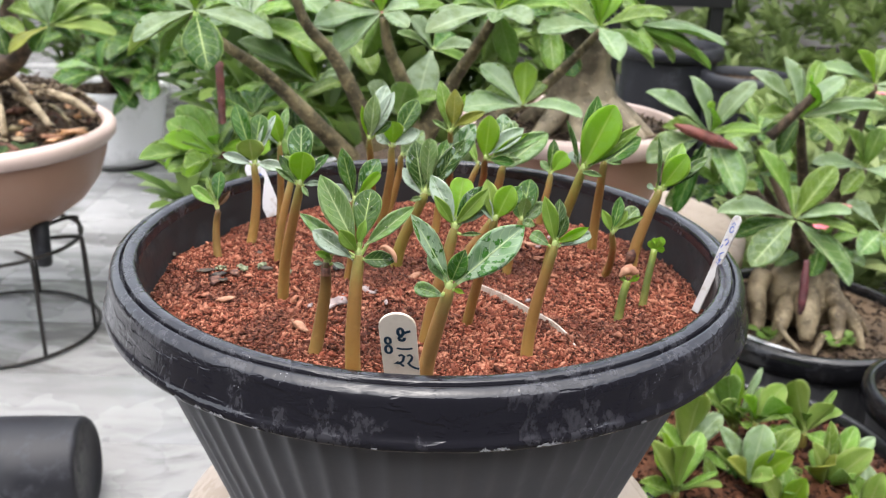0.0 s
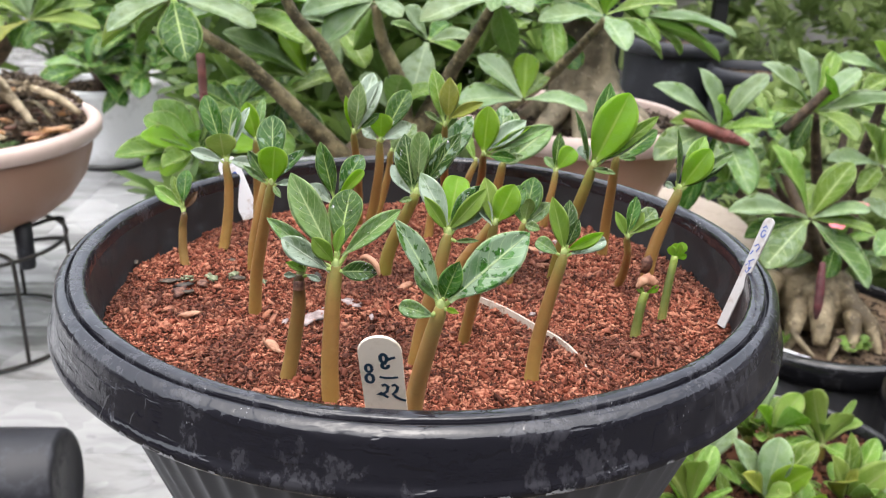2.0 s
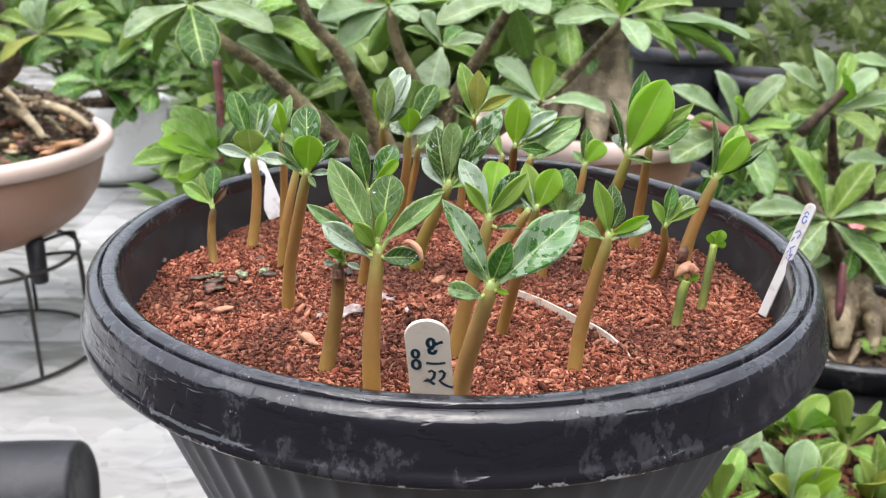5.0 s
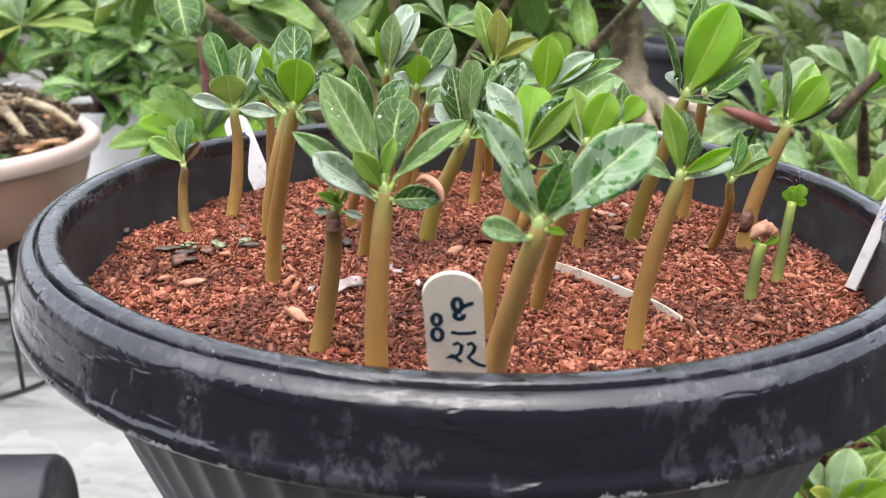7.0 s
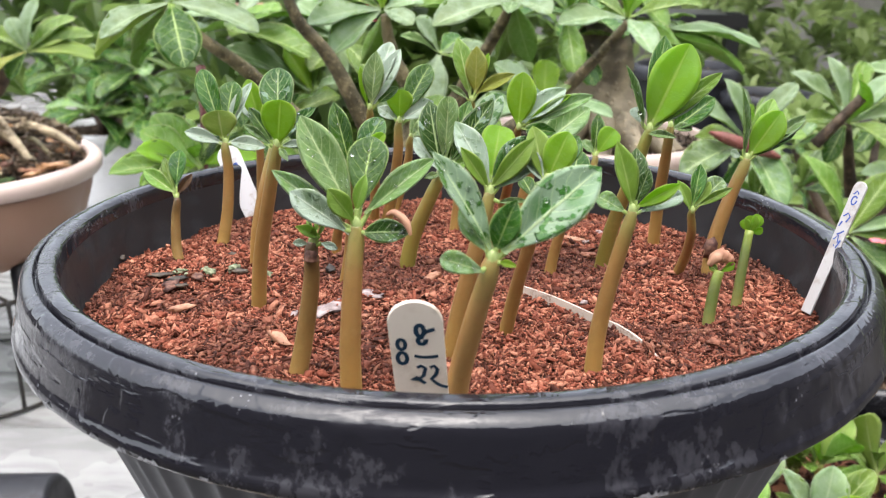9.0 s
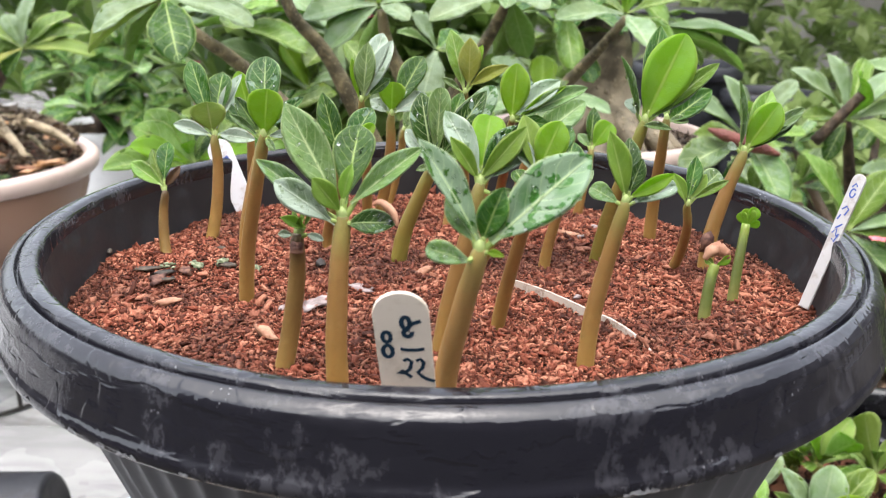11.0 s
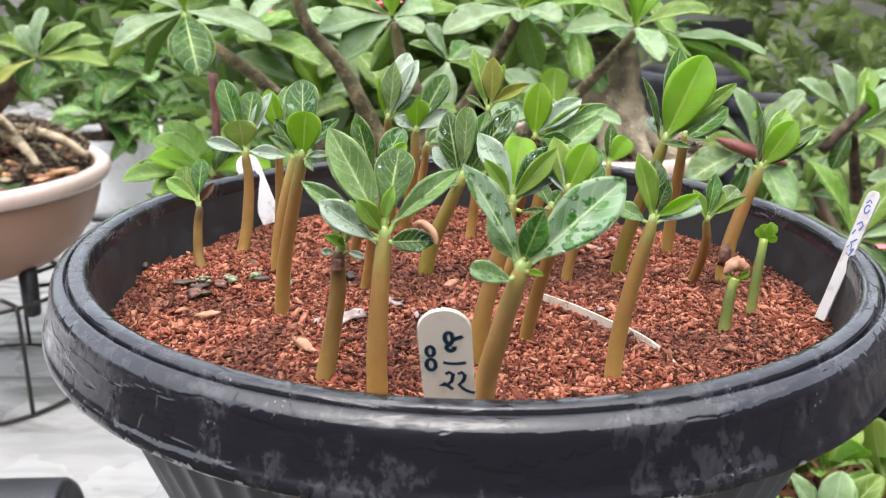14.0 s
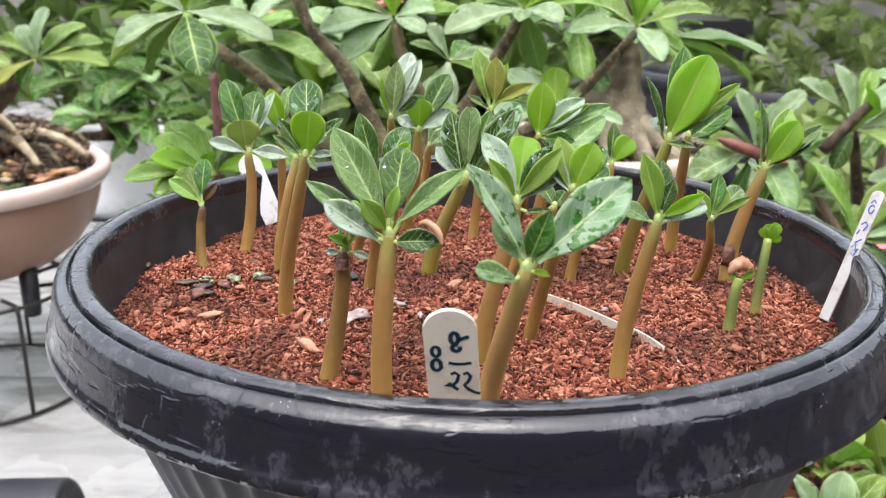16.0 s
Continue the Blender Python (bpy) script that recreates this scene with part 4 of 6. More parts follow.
seedling((-0.0408, 0.0015), (-0.0345, -0.0215, 0.0543), 0.0036, 'm', [
    ((-0.0352, -0.0209, 0.7362), (-0.0419, -0.0133, 0.7596), 0.0089, 0, 'ed'), ((-0.0336, -0.0209, 0.7362), (-0.0231, -0.0111, 0.7534), 0.0103, 0, 'ov'),
    ((-0.0332, -0.0211, 0.7354), (-0.0218, -0.0200, 0.7488), 0.0058, 0, 'rl'), ((-0.0358, -0.0218, 0.7333), (-0.0466, -0.0153, 0.7403), 0.0067, 0, 'es')])
seedling((-0.0484, 0.0438), (-0.0445, 0.0366, 0.0218), 0.0031, 'm', [
    (152, 52, 0.0109, 0.0056, -33, 'm')])
seedling((-0.0295, 0.0985), (-0.0212, 0.0869, 0.0550), 0.0036, 'm', [
    ((-0.0212, 0.0873, 0.7361), (-0.0207, 0.0877, 0.7504), 0.0134, 0, 'rl'), ((-0.0201, 0.0875, 0.7367), (-0.0061, 0.1016, 0.7612), 0.0133, 0, 'od'),
    ((-0.0198, 0.0871, 0.7356), (-0.0041, 0.0939, 0.7438), 0.0104, 0, 'es'), ((-0.0230, 0.0871, 0.7355), (-0.0320, 0.0910, 0.7411), 0.0069, 0, 'es')])
seedling((-0.0267, 0.1155), (-0.0163, 0.1137, 0.0421), 0.0031, 'm', [
    (40, 40, 0.0235, 0.0141, 37, 'g'), (35, 31, 0.0135, 0.0081, 51, 'g')])
seedling((-0.0353, 0.0995), (-0.0340, 0.0640, 0.0652), 0.0032, 'm', [
    ((-0.0332, 0.0643, 0.7462), (-0.0308, 0.0682, 0.7712), 0.0103, 0, 'ep'), ((-0.0353, 0.0643, 0.7462), (-0.0388, 0.0700, 0.7637), 0.0041, 0, 'el'),
    ((-0.0321, 0.0645, 0.7468), (-0.0198, 0.0755, 0.7713), 0.0098, 0, 'es'), ((-0.0326, 0.0647, 0.7473), (-0.0247, 0.0816, 0.7739), 0.0104, 0, 'os'),
    ((-0.0307, 0.0645, 0.7468), (-0.0209, 0.0710, 0.7540), 0.0060, 0, 'ed')])
seedling((0.0174, 0.1314), (0.0147, 0.0823, 0.0668), 0.0031, 'm', [
    ((0.0139, 0.0828, 0.7484), (0.0074, 0.0946, 0.7752), 0.0102, 0, 'em'), ((0.0164, 0.0832, 0.7498), (0.0168, 0.0862, 0.7722), 0.0112, 0, 'ey'),
    ((0.0169, 0.0831, 0.7496), (0.0358, 0.0841, 0.7592), 0.0070, 0, 'ey'), ((0.0161, 0.0832, 0.7498), (0.0232, 0.0933, 0.7682), 0.0051, 0, 'el'),
    ((0.0127, 0.0823, 0.7471), (0.0031, 0.0843, 0.7531), 0.0037, 0, 'eg')])
seedling((0.0342, 0.1286), (0.0353, 0.0474, 0.0599), 0.0032, 'm', [
    ((0.0350, 0.0477, 0.7409), (0.0370, 0.0520, 0.7641), 0.0136, 0, 'bl'), ((0.0366, 0.0480, 0.7420), (0.0574, 0.0567, 0.7561), 0.0105, 0, 'es'),
    ((0.0379, 0.0476, 0.7405), (0.0598, 0.0539, 0.7539), 0.0042, 0, 'el'), ((0.0384, 0.0476, 0.7405), (0.0706, 0.0598, 0.7526), 0.0085, 0, 'eg'),
    ((0.0374, 0.0471, 0.7390), (0.0526, 0.0486, 0.7372), 0.0063, 0, 'ed')])
seedling((0.0440, 0.1259), (0.0513, 0.1207, 0.0352), 0.0041, 'm', [
    (25, 33, 0.0391, 0.0170, 51, 'g'), (69, 53, 0.0326, 0.0122, 9, 'g'), (-11, 25, 0.0119, 0.0072, 62, 'g'), (89, 49, 0.0392, 0.0150, -5, 'w')])
seedling((0.0261, 0.1302), (0.0349, 0.1251, 0.0348), 0.0031, 'm', [
    (123, 45, 0.0253, 0.0075, -27, 'm')])
seedling((0.0764, 0.1103), (0.0827, 0.1112, 0.0335), 0.0031, 'm', [
    ((0.0833, 0.1116, 0.7147), (0.0923, 0.1135, 0.7271), 0.0122, 0, 'rl'), ((0.0818, 0.1117, 0.7149), (0.0844, 0.1221, 0.7340), 0.0077, 0, 'ed'),
    ((0.0812, 0.1115, 0.7144), (0.0756, 0.1157, 0.7209), 0.0055, 0, 'eg')])


# ---- small things in the pot ----
def sprout(base, bend, top, radius, label):
    """A just-germinated seedling: a bent green stem."""
    foot = Vector((base[0], base[1], SOIL - 0.003))
    young = thing("sprout", foot, label, "seedling", "seedlings in the black pot")
    part("stem", tube([foot, bend, top], [radius, radius * 0.9, radius * 0.8], 12, True, 0.04, 5), STEM["t"], young)
    return young


one = sprout((0.1026, -0.0427), (0.1047, -0.0392, 0.6932), (0.1068, -0.0368, 0.7005), 0.0024, "tiny green sprout with a brown seed husk on top")
husk = tube([(0.1030, -0.0362, 0.7022), (0.1050, -0.0356, 0.7052), (0.1078, -0.0350, 0.7062), (0.1105, -0.0356, 0.7045), (0.1116, -0.0362, 0.7020)], [0.0008, 0.0022, 0.0027, 0.0022, 0.0007], 10, True, 0.35, 2)
part("husk", husk, HUSK, one, "papery pinkish brown seed husk")
piece("leaf", young_blade("o", "l"), one, blade_between((0.1066, -0.0372, 0.7000), (0.1124, -0.0366, 0.7040), 0.0036, 30))
piece("leaf", young_blade("o", "m"), one, blade_between((0.1066, -0.0372, 0.7000), (0.1030, -0.0360, 0.7030), 0.0030, -20))
two = sprout((0.1190, -0.0240), (0.1213, -0.0202, 0.6958), (0.1241, -0.0156, 0.7104), 0.0022, "tiny bright green sprout with folded seed leaves")
for tip_, wide_, turn_ in (((0.1277, -0.0145, 0.7168), 0.0056, 20), ((0.1215, -0.0149, 0.7150), 0.0044, -35), ((0.1292, -0.0164, 0.7112), 0.0036, 40), ((0.1250, -0.0150, 0.7165), 0.0060, -10)):
    piece("leaf", young_blade("r", "l"), two, blade_between((0.1241, -0.0158, 0.7098), tip_, wide_, turn_))


def plant_tag(foot, top, width, material, label, face, tip=True, thick=0.0012):
    """A flat plastic plant label with a rounded head, from foot to top, turned to face."""
    foot, top, face = Vector(foot), Vector(top), Vector(face).normalized()
    up = (top - foot).normalized()
    face = (face - up * face.dot(up)).normalized()
    right = up.cross(face)
    length = (top - foot).length
    m = Matrix((right, up, face)).transposed().to_4x4()
    m.translation = foot
    bm = bmesh.new()
    r = width / 2
    edge = [(-r * 0.86, 0), (r * 0.86, 0)] if tip else [(-r, 0), (r, 0)]
    edge += [(r * math.cos(a * math.pi / 14), length - r * 0.97 + r * 0.97 * math.sin(a * math.pi / 14)) for a in range(15)]
    front = [bm.verts.new((x, y, thick / 2)) for x, y in edge]
    back_ = [bm.verts.new((x, y, -thick / 2)) for x, y in edge]
    bm.faces.new(front)
    bm.faces.new(back_[::-1])
    for i in range(len(edge)):
        j = (i + 1) % len(edge)
        bm.faces.new((front[i], back_[i], back_[j], front[j]))
    bmesh.ops.bevel(bm, geom=[e for e in bm.edges if abs(e.verts[0].co.z - e.verts[1].co.z) < 1e-6], offset=0.0003, segments=1, affect="EDGES")
    bmesh.ops.transform(bm, verts=bm.verts, matrix=m)
    tag = thing("plant_label", foot, label, "plant label", "plant labels")
    part("blade", bm, material, tag, soft=False)
    return tag, m, length


def ink_stroke(tag, m, points, width, material):
    """A pen stroke laid just above the label's face."""
    bm = bmesh.new()
    rail = []
    for i, (x, y) in enumerate(points):
        a, b = points[max(i - 1, 0)], points[min(i + 1, len(points) - 1)]
        d = Vector((b[0] - a[0], b[1] - a[1]))
        d = d.normalized() if d.length > 1e-6 else Vector((1, 0))
        rail.append([bm.verts.new(m @ Vector((x - d.y * width * s, y + d.x * width * s, 0.00075))) for s in (-0.5, 0.5)])
    for a, b in zip(rail, rail[1:]):
        bm.faces.new((a[0], b[0], b[1], a[1]))
    return part("pen_stroke", bm, material, tag.children[0], soft=False)


def loop(cx, cy, rx, ry, start=0, turn=360, n=14):
    return [(cx + rx * math.cos(radians(start + turn * i / n)), cy + ry * math.sin(radians(start + turn * i / n))) for i in range(n + 1)]


# front label, handwritten 8, 8 over 22
front_tag, fm, fl = plant_tag((-0.0034, -0.1285, 0.6820), (-0.0070, -0.1420, 0.7280), 0.0149, TAG, "cream plastic plant label with a handwritten date", (-0.06, -1.0, 0.30), False)
tagged(front_tag, "cream plastic plant label handwritten with 8 8 22")
for pen_, pts_ in ((0.00115, loop(-0.0043, 0.703, 0.0011, 0.036)), (0.0012, loop(-0.0044, 0.602, 0.0013, 0.042)),
                   (0.0013, loop(0.0011, 0.798, 0.0011, 0.040, 20)), (0.0012, [(0.0020, 0.780), (0.0036, 0.796), (0.0051, 0.806)]), (0.0013, loop(0.0014, 0.726, 0.0011, 0.024, 60, 320)),
                   (0.0010, [(-0.0010, 0.616), (0.0009, 0.605), (0.0033, 0.603), (0.0054, 0.610)]),
                   (0.0011, [(-0.0006, 0.526), (0.0005, 0.539), (0.0016, 0.520), (0.0010, 0.467), (-0.0006, 0.436), (-0.0025, 0.442), (-0.0012, 0.455), (0.0003, 0.422), (0.0012, 0.402)]),
                   (0.0011, [(0.0029, 0.523), (0.0040, 0.536), (0.0049, 0.508), (0.0043, 0.468), (0.0030, 0.438), (0.0042, 0.404), (0.0057, 0.380), (0.0074, 0.369)])):
    ink_stroke(front_tag, fm, [(x_, fl * y_) for x_, y_ in pts_], pen_, INK)
# label leaning on the rim
side_tag, sm, sl = plant_tag((0.1474, -0.0250, 0.6790), (0.1645, -0.0200, 0.732), 0.0052, TAG_GREY, "white plastic plant label leaning on the pot rim", (-0.9, -0.7, 0.35))
for pts_ in (loop(0.0, 0.86, 0.0010, 0.030, 40, 330), [(-0.0012, 0.90), (-0.0002, 0.93), (0.0008, 0.91)], [(-0.0014, 0.735), (0.0, 0.765), (0.0012, 0.745), (0.0004, 0.70)], [(-0.0010, 0.70), (-0.0016, 0.66)],
             [(0.0012, 0.64), (0.0, 0.615), (-0.0010, 0.60)], [(-0.0014, 0.56), (-0.0002, 0.60), (0.0006, 0.545), (0.0014, 0.57), (0.0006, 0.505), (-0.0006, 0.525)]):
    ink_stroke(side_tag, sm, [(x_, sl * y_) for x_, y_ in pts_], 0.0006, INK_BLUE)
# label among the stems at the back
back_tag, km, kl = plant_tag((-0.0995, 0.1048, 0.6800), (-0.115, 0.110, 0.716), 0.0125, TAG_WHITE, "white plastic plant label with faded blue writing", (0.1, -1.0, 0.2))
for y_ in (0.70, 0.58):
    ink_stroke(back_tag, km, [(-0.0028, kl * y_), (0.0026, kl * (y_ + 0.03))], 0.0020, INK_BLUE)
# bent label lying on edge in the soil
lying_tag = thing("plant_label", (0.0333, -0.0078, 0.6800), "long cream plastic plant label lying on edge, bent and soiled", "plant label", "plant labels")
strip = bmesh.new()
spine = ((0.0333, -0.0078), (0.0400, -0.0142), (0.0465, -0.0214), (0.0524, -0.0293), (0.0579, -0.0371), (0.0626, -0.0428), (0.0669, -0.0484), (0.0702, -0.0543), (0.0729, -0.0606), (0.0748, -0.0670), (0.0763, -0.0735))
rows = []
for n_, (x_, y_) in enumerate(spine):
    before, after = Vector(spine[max(n_ - 1, 0)]), Vector(spine[min(n_ + 1, 10)])
    out_ = Vector((after.y - before.y, before.x - after.x)).normalized() * 0.00045
    z0_, z1_ = 0.6785, 0.6785 + 0.0046 - 0.0022 * (n_ / 10) ** 3
    rows.append([strip.verts.new((x_ + out_.x * s_ + (0.0006 if z_ == z1_ else 0), y_ + out_.y * s_, z_)) for s_, z_ in ((-1, z0_), (-1, z1_), (1, z1_), (1, z0_))])
for one_, two_ in zip(rows, rows[1:]):
    for j_ in range(4):
        strip.faces.new((one_[j_], one_[(j_ + 1) % 4], two_[(j_ + 1) % 4], two_[j_]))
strip.faces.new(rows[0])
strip.faces.new(rows[-1][::-1])
part("blade", strip, TAG_SOILED, lying_tag, soft=False)


def husk_at(at, size, turn, material, name="seed_husk", label="pale brown adenium seed husk on the soil"):
    bm = blob((0, 0, 0), size, int(at[0] * 9000) % 97, 0.42)
    bmesh.ops.transform(bm, verts=bm.verts, matrix=Matrix.Translation((at[0], at[1], at[2] + size[2] * 0.5)) @ Matrix.Rotation(radians(turn), 4, "Z"))
    return solo(name, bm, material, label, name.replace("_", " "))


husk_at((-0.0571, -0.0640, 0.6812), (0.0068, 0.0021, 0.0019), 103, HUSK)
husk_at((-0.0032, 0.0053, 0.6810), (0.0050, 0.0022, 0.0014), 20, HUSK)
husk_at((-0.0392, 0.0114, 0.6810), (0.0040, 0.0022, 0.0016), 60, HUSK)
husk_at((-0.1005, -0.0338, 0.6810), (0.0050, 0.0018, 0.0012), 60, HUSK)
husk_at((0.0643, 0.0631, 0.6810), (0.0080, 0.0020, 0.0014), 25, HUSK)
for at_, s_, tn_ in (((-0.0430, -0.0318, 0.6812), 0.0105, 38), ((-0.0280, -0.0165, 0.6812), 0.0075, 15), ((-0.0561, -0.0383, 0.6810), 0.0030, 0), ((0.0804, 0.0741, 0.6810), 0.0045, 30), ((0.0711, 0.0588, 0.6810), 0.0035, 70), ((-0.0172, -0.0313, 0.6810), 0.0026, 0), ((0.0582, -0.0229, 0.6810), 0.0022, 0)):
    husk_at(at_, (s_ * 0.85, s_ * 0.40, 0.0010), tn_, PERLITE, "perlite", "pale crumb of perlite on the soil")
for at_, s_, tn_ in (((-0.1200, 0.0035, 0.6812), 0.0052, 10), ((-0.1120, -0.0010, 0.6812), 0.0046, 25), ((-0.1085, -0.0085, 0.6810), 0.0036, 150), ((-0.0880, 0.0090, 0.6815), 0.0042, 40), ((-0.0960, 0.0330, 0.6810), 0.0036, 20), ((-0.1457, 0.0270, 0.6810), 0.0040, 30), ((-0.0485, 0.0148, 0.6810), 0.0045, 20)):
    husk_at(at_, (s_, s_ * 0.45, 0.0010), tn_, DEBRIS, "bark_bit", "wet black bit of bark on the soil")
for at_, s_, tn_, stuff_, name_, label_ in (((-0.1010, 0.0090, 0.6812), 0.0048, 20, LICHEN, "lichen", "crumb of grey-green lichen on the soil"),
                                            ((-0.0905, 0.0125, 0.6815), 0.0040, 70, LICHEN, "lichen", "crumb of grey-green lichen on the soil"), ((-0.0745, 0.0050, 0.6812), 0.0034, 10, LICHEN, "lichen", "crumb of grey-green lichen on the soil"),
                                            ((-0.1125, -0.0090, 0.6810), 0.0055, 15, HUSK_DARK, "bark_chip", "flat brown bark chip on the soil"), ((-0.1035, 0.0015, 0.6812), 0.0046, 160, HUSK_DARK, "bark_chip", "flat brown bark chip on the soil")):
    husk_at(at_, (s_, s_ * 0.55, 0.0014), tn_, stuff_, name_, label_)
sprig = thing("moss", (-0.1120, 0.0060, 0.6812), "tiny pale green sprig of moss on the soil", "moss")
for n_ in range(7):
    out_ = Vector((math.cos(n_ * 2.4), math.sin(n_ * 2.4), 0)) * (0.0012 + 0.0004 * n_)
    part("frond", blob(Vector((-0.1120, 0.0060, 0.6815)) + out_ + Vector((0, 0, 0.0016 - 0.0002 * n_)), (0.0015, 0.0010, 0.0007), 520 + n_, 0.3, 1), LICHEN, sprig)

coat = tube([(-0.0160, -0.1065, 0.7408), (-0.0140, -0.1063, 0.7418), (-0.0116, -0.1067, 0.7405), (-0.0097, -0.1075, 0.7383), (-0.0088, -0.1084, 0.7354)], [0.0004, 0.0010, 0.0012, 0.0011, 0.0004], 10, True, 0.12, 12)
part("seed_coat", coat, HUSK, husked, "pale brown seed coat clinging to a leaf")
part("collar", tube([(-0.0411, -0.0908, 0.7208), (-0.0410, -0.0903, 0.7228), (-0.0409, -0.0899, 0.7243)], [0.0020, 0.0021, 0.0017], 14, True, 0.18, 14), HUSK_DARK, collared, "dark brown ring below the leaves")
flap = blob((0, 0, 0), (0.0027, 0.0026, 0.0050), 13, 0.25)
bmesh.ops.transform(flap, verts=flap.verts, matrix=Matrix.Translation((0.1198, 0.0185, 0.6922)) @ Matrix.Rotation(radians(14), 4, "Y"))
part("dry_scale", flap, HUSK_DARK, scaly, "dry dark brown scale on the stem")

# ---- under the pot: rounded beige stool ----
stool = [(0.001, 0.535), (0.100, 0.535), (0.121, 0.531), (0.140, 0.517), (0.160, 0.494), (0.172, 0.460), (0.176, 0.40), (0.166, 0.28), (0.140, 0.16), (0.128, FLOOR + 0.012), (0.118, FLOOR), (0.001, FLOOR)]
solo("garden_stool", lathe(stool, (0.0045, 0.04), 72), BEIGE, "rounded beige glazed stool under the black pot", "stool")


# ---- rosettes of the large plants ----
def rosette(parent, at, count, length, seed, tilt=(0, 0), kinds="dmm", spread=(5, 70), wide=0.48):
    """A whorl of large leaves round a shoot tip; spread: elevation of the outer and inner leaves."""
    rng = random.Random(seed)
    lean = Euler((radians(tilt[0]), radians(tilt[1]), 0)).to_matrix().to_4x4()
    start = rng.random() * 360
    for i in range(count):
        t = i / max(count - 1, 1)
        el = spread[0] + (spread[1] - spread[0]) * t + rng.uniform(-10, 10)
        ln = length * (1.0 - 0.5 * t ** 1.5) * rng.uniform(0.85, 1.12)
        m = leaf_pose((0, 0, 0.006 * t), start + i * 137.5 + rng.uniform(-12, 12), el, ln, ln * wide * rng.uniform(0.85, 1.15), rng.uniform(-18, 18))
        piece("leaf", BIG[rng.choice(kinds), rng.randrange(3)], parent, Matrix.Translation(at) @ lean @ m)


def whorl(parent, at, leaves):
    """A whorl whose leaves run from at to their own tips: (tip, width, kind)."""
    at = Vector(at)
    for n, (tip, width, kind) in enumerate(leaves):
        v = Vector(tip) - at
        az, el = math.degrees(math.atan2(v.y, v.x)), math.degrees(math.asin(v.z / v.length))
        ahead = v.normalized()
        upper = Vector((-math.cos(radians(az)) * ahead.z, -math.sin(radians(az)) * ahead.z, math.hypot(ahead.x, ahead.y)))
        lit = Vector((0.0, -0.75, 0.66))
        roll = math.degrees(math.atan2(lit.dot(ahead.cross(upper)), lit.dot(upper)))
        roll = roll - 180 * math.copysign(1, roll) if abs(roll) > 90 else roll
        piece("leaf", BROAD[kind, n % 3], parent, leaf_pose(at + ahead * 0.002, az, el, v.length, width, roll * 0.7))


def simple_pot(name, centre, rim_z, foot_z, radius, material, label, ribs=0, rim_material=None, drop=0.03):
    x, y = centre
    pot = thing(name, (x, y, foot_z), label, "plant pot")
    r = radius
    rim = [(r - 0.010, rim_z - 0.02), (r - 0.008, rim_z - 0.002), (r - 0.004, rim_z + 0.001), (r, rim_z), (r + 0.006, rim_z - 0.004), (r + 0.007, rim_z - drop), (r + 0.002, rim_z - drop - 0.004), (r - 0.004, rim_z - drop - 0.003)]
    part("rim", lathe(rim, centre, 80), rim_material or material, pot)
    h = rim_z - drop - foot_z
    wave = (lambda a, rr, z: 0.0015 * math.sin(a * ribs)) if ribs else None
    wall = [(r - 0.005, rim_z - drop), (r * 0.93, foot_z + h * 0.72), (r * 0.83, foot_z + h * 0.4), (r * 0.70, foot_z + h * 0.1), (r * 0.64, foot_z), (0.001, foot_z)]
    part("wall", lathe(wall, centre, 160 if ribs else 80, wave), material, pot)
    return pot


def pot_soil(centre, z, radius, seed, label="dark damp potting soil with bits of bark", material=DARK_SOIL, count=1500):
    earth = thing("potting_soil", (centre[0], centre[1], z), label, "soil", kind="stuff")
    part("soil_bed", disc(radius, centre, z, 8, 48, lambda x, y: 0.004 * noise.noise(Vector((x * 30, y * 30, seed)))), material, earth)
    tagged(grains("granules", count, radius, centre, z, 0.004, material, earth, lambda x, y: 0.0, seed), kind="stuff")


# branched adenium straight behind the pot
tree = thing("adenium", (-0.08, 0.54, 0.56), "branched adenium with grey-brown limbs and glossy leaves", "plant")
part("trunk", blob((-0.06, 0.55, 0.555), (0.070, 0.065, 0.060), 4, 0.1, 3), BARK_DARK, tree)
part("limb", tube([(-0.075, 0.54, 0.58), (-0.116, 0.500, 0.639), (-0.169, 0.450, 0.710), (-0.198, 0.410, 0.743), (-0.232, 0.420, 0.767)], [0.0148, 0.0092, 0.0065, 0.0050, 0.0030], 12, True, 0.10, 1), BARK, tree)
part("limb", tube([(-0.06, 0.55, 0.60), (-0.075, 0.520, 0.655), (-0.106, 0.500, 0.722), (-0.132, 0.480, 0.758), (-0.149, 0.470, 0.813)], [0.0163, 0.0092, 0.0067, 0.0055, 0.0044], 12, True, 0.10, 2), BARK, tree)
part("limb", tube([(-0.03, 0.56, 0.60), (-0.030, 0.570, 0.668), (-0.050, 0.560, 0.720), (-0.057, 0.550, 0.758)], [0.0163, 0.0089, 0.0067, 0.0044], 12, True, 0.10, 3), BARK, tree)
part("limb", tube([(-0.02, 0.57, 0.60), (0.021, 0.560, 0.685), (0.044, 0.540, 0.727), (0.064, 0.510, 0.770)], [0.0163, 0.0078, 0.0063, 0.0044], 12, True, 0.10, 4), BARK, tree)
part("limb", tube([(0.0, 0.57, 0.59), (0.113, 0.570, 0.673), (0.146, 0.550, 0.710), (0.176, 0.520, 0.755)], [0.0133, 0.0067, 0.0055, 0.0037], 12, True, 0.10, 5), BARK, tree)
part("twig", tube([(-0.219, 0.450, 0.620), (-0.220, 0.470, 0.664), (-0.225, 0.490, 0.713)], [0.0045, 0.0040, 0.0045], 8, True, 0.1, 6), TWIG_RED, tree)
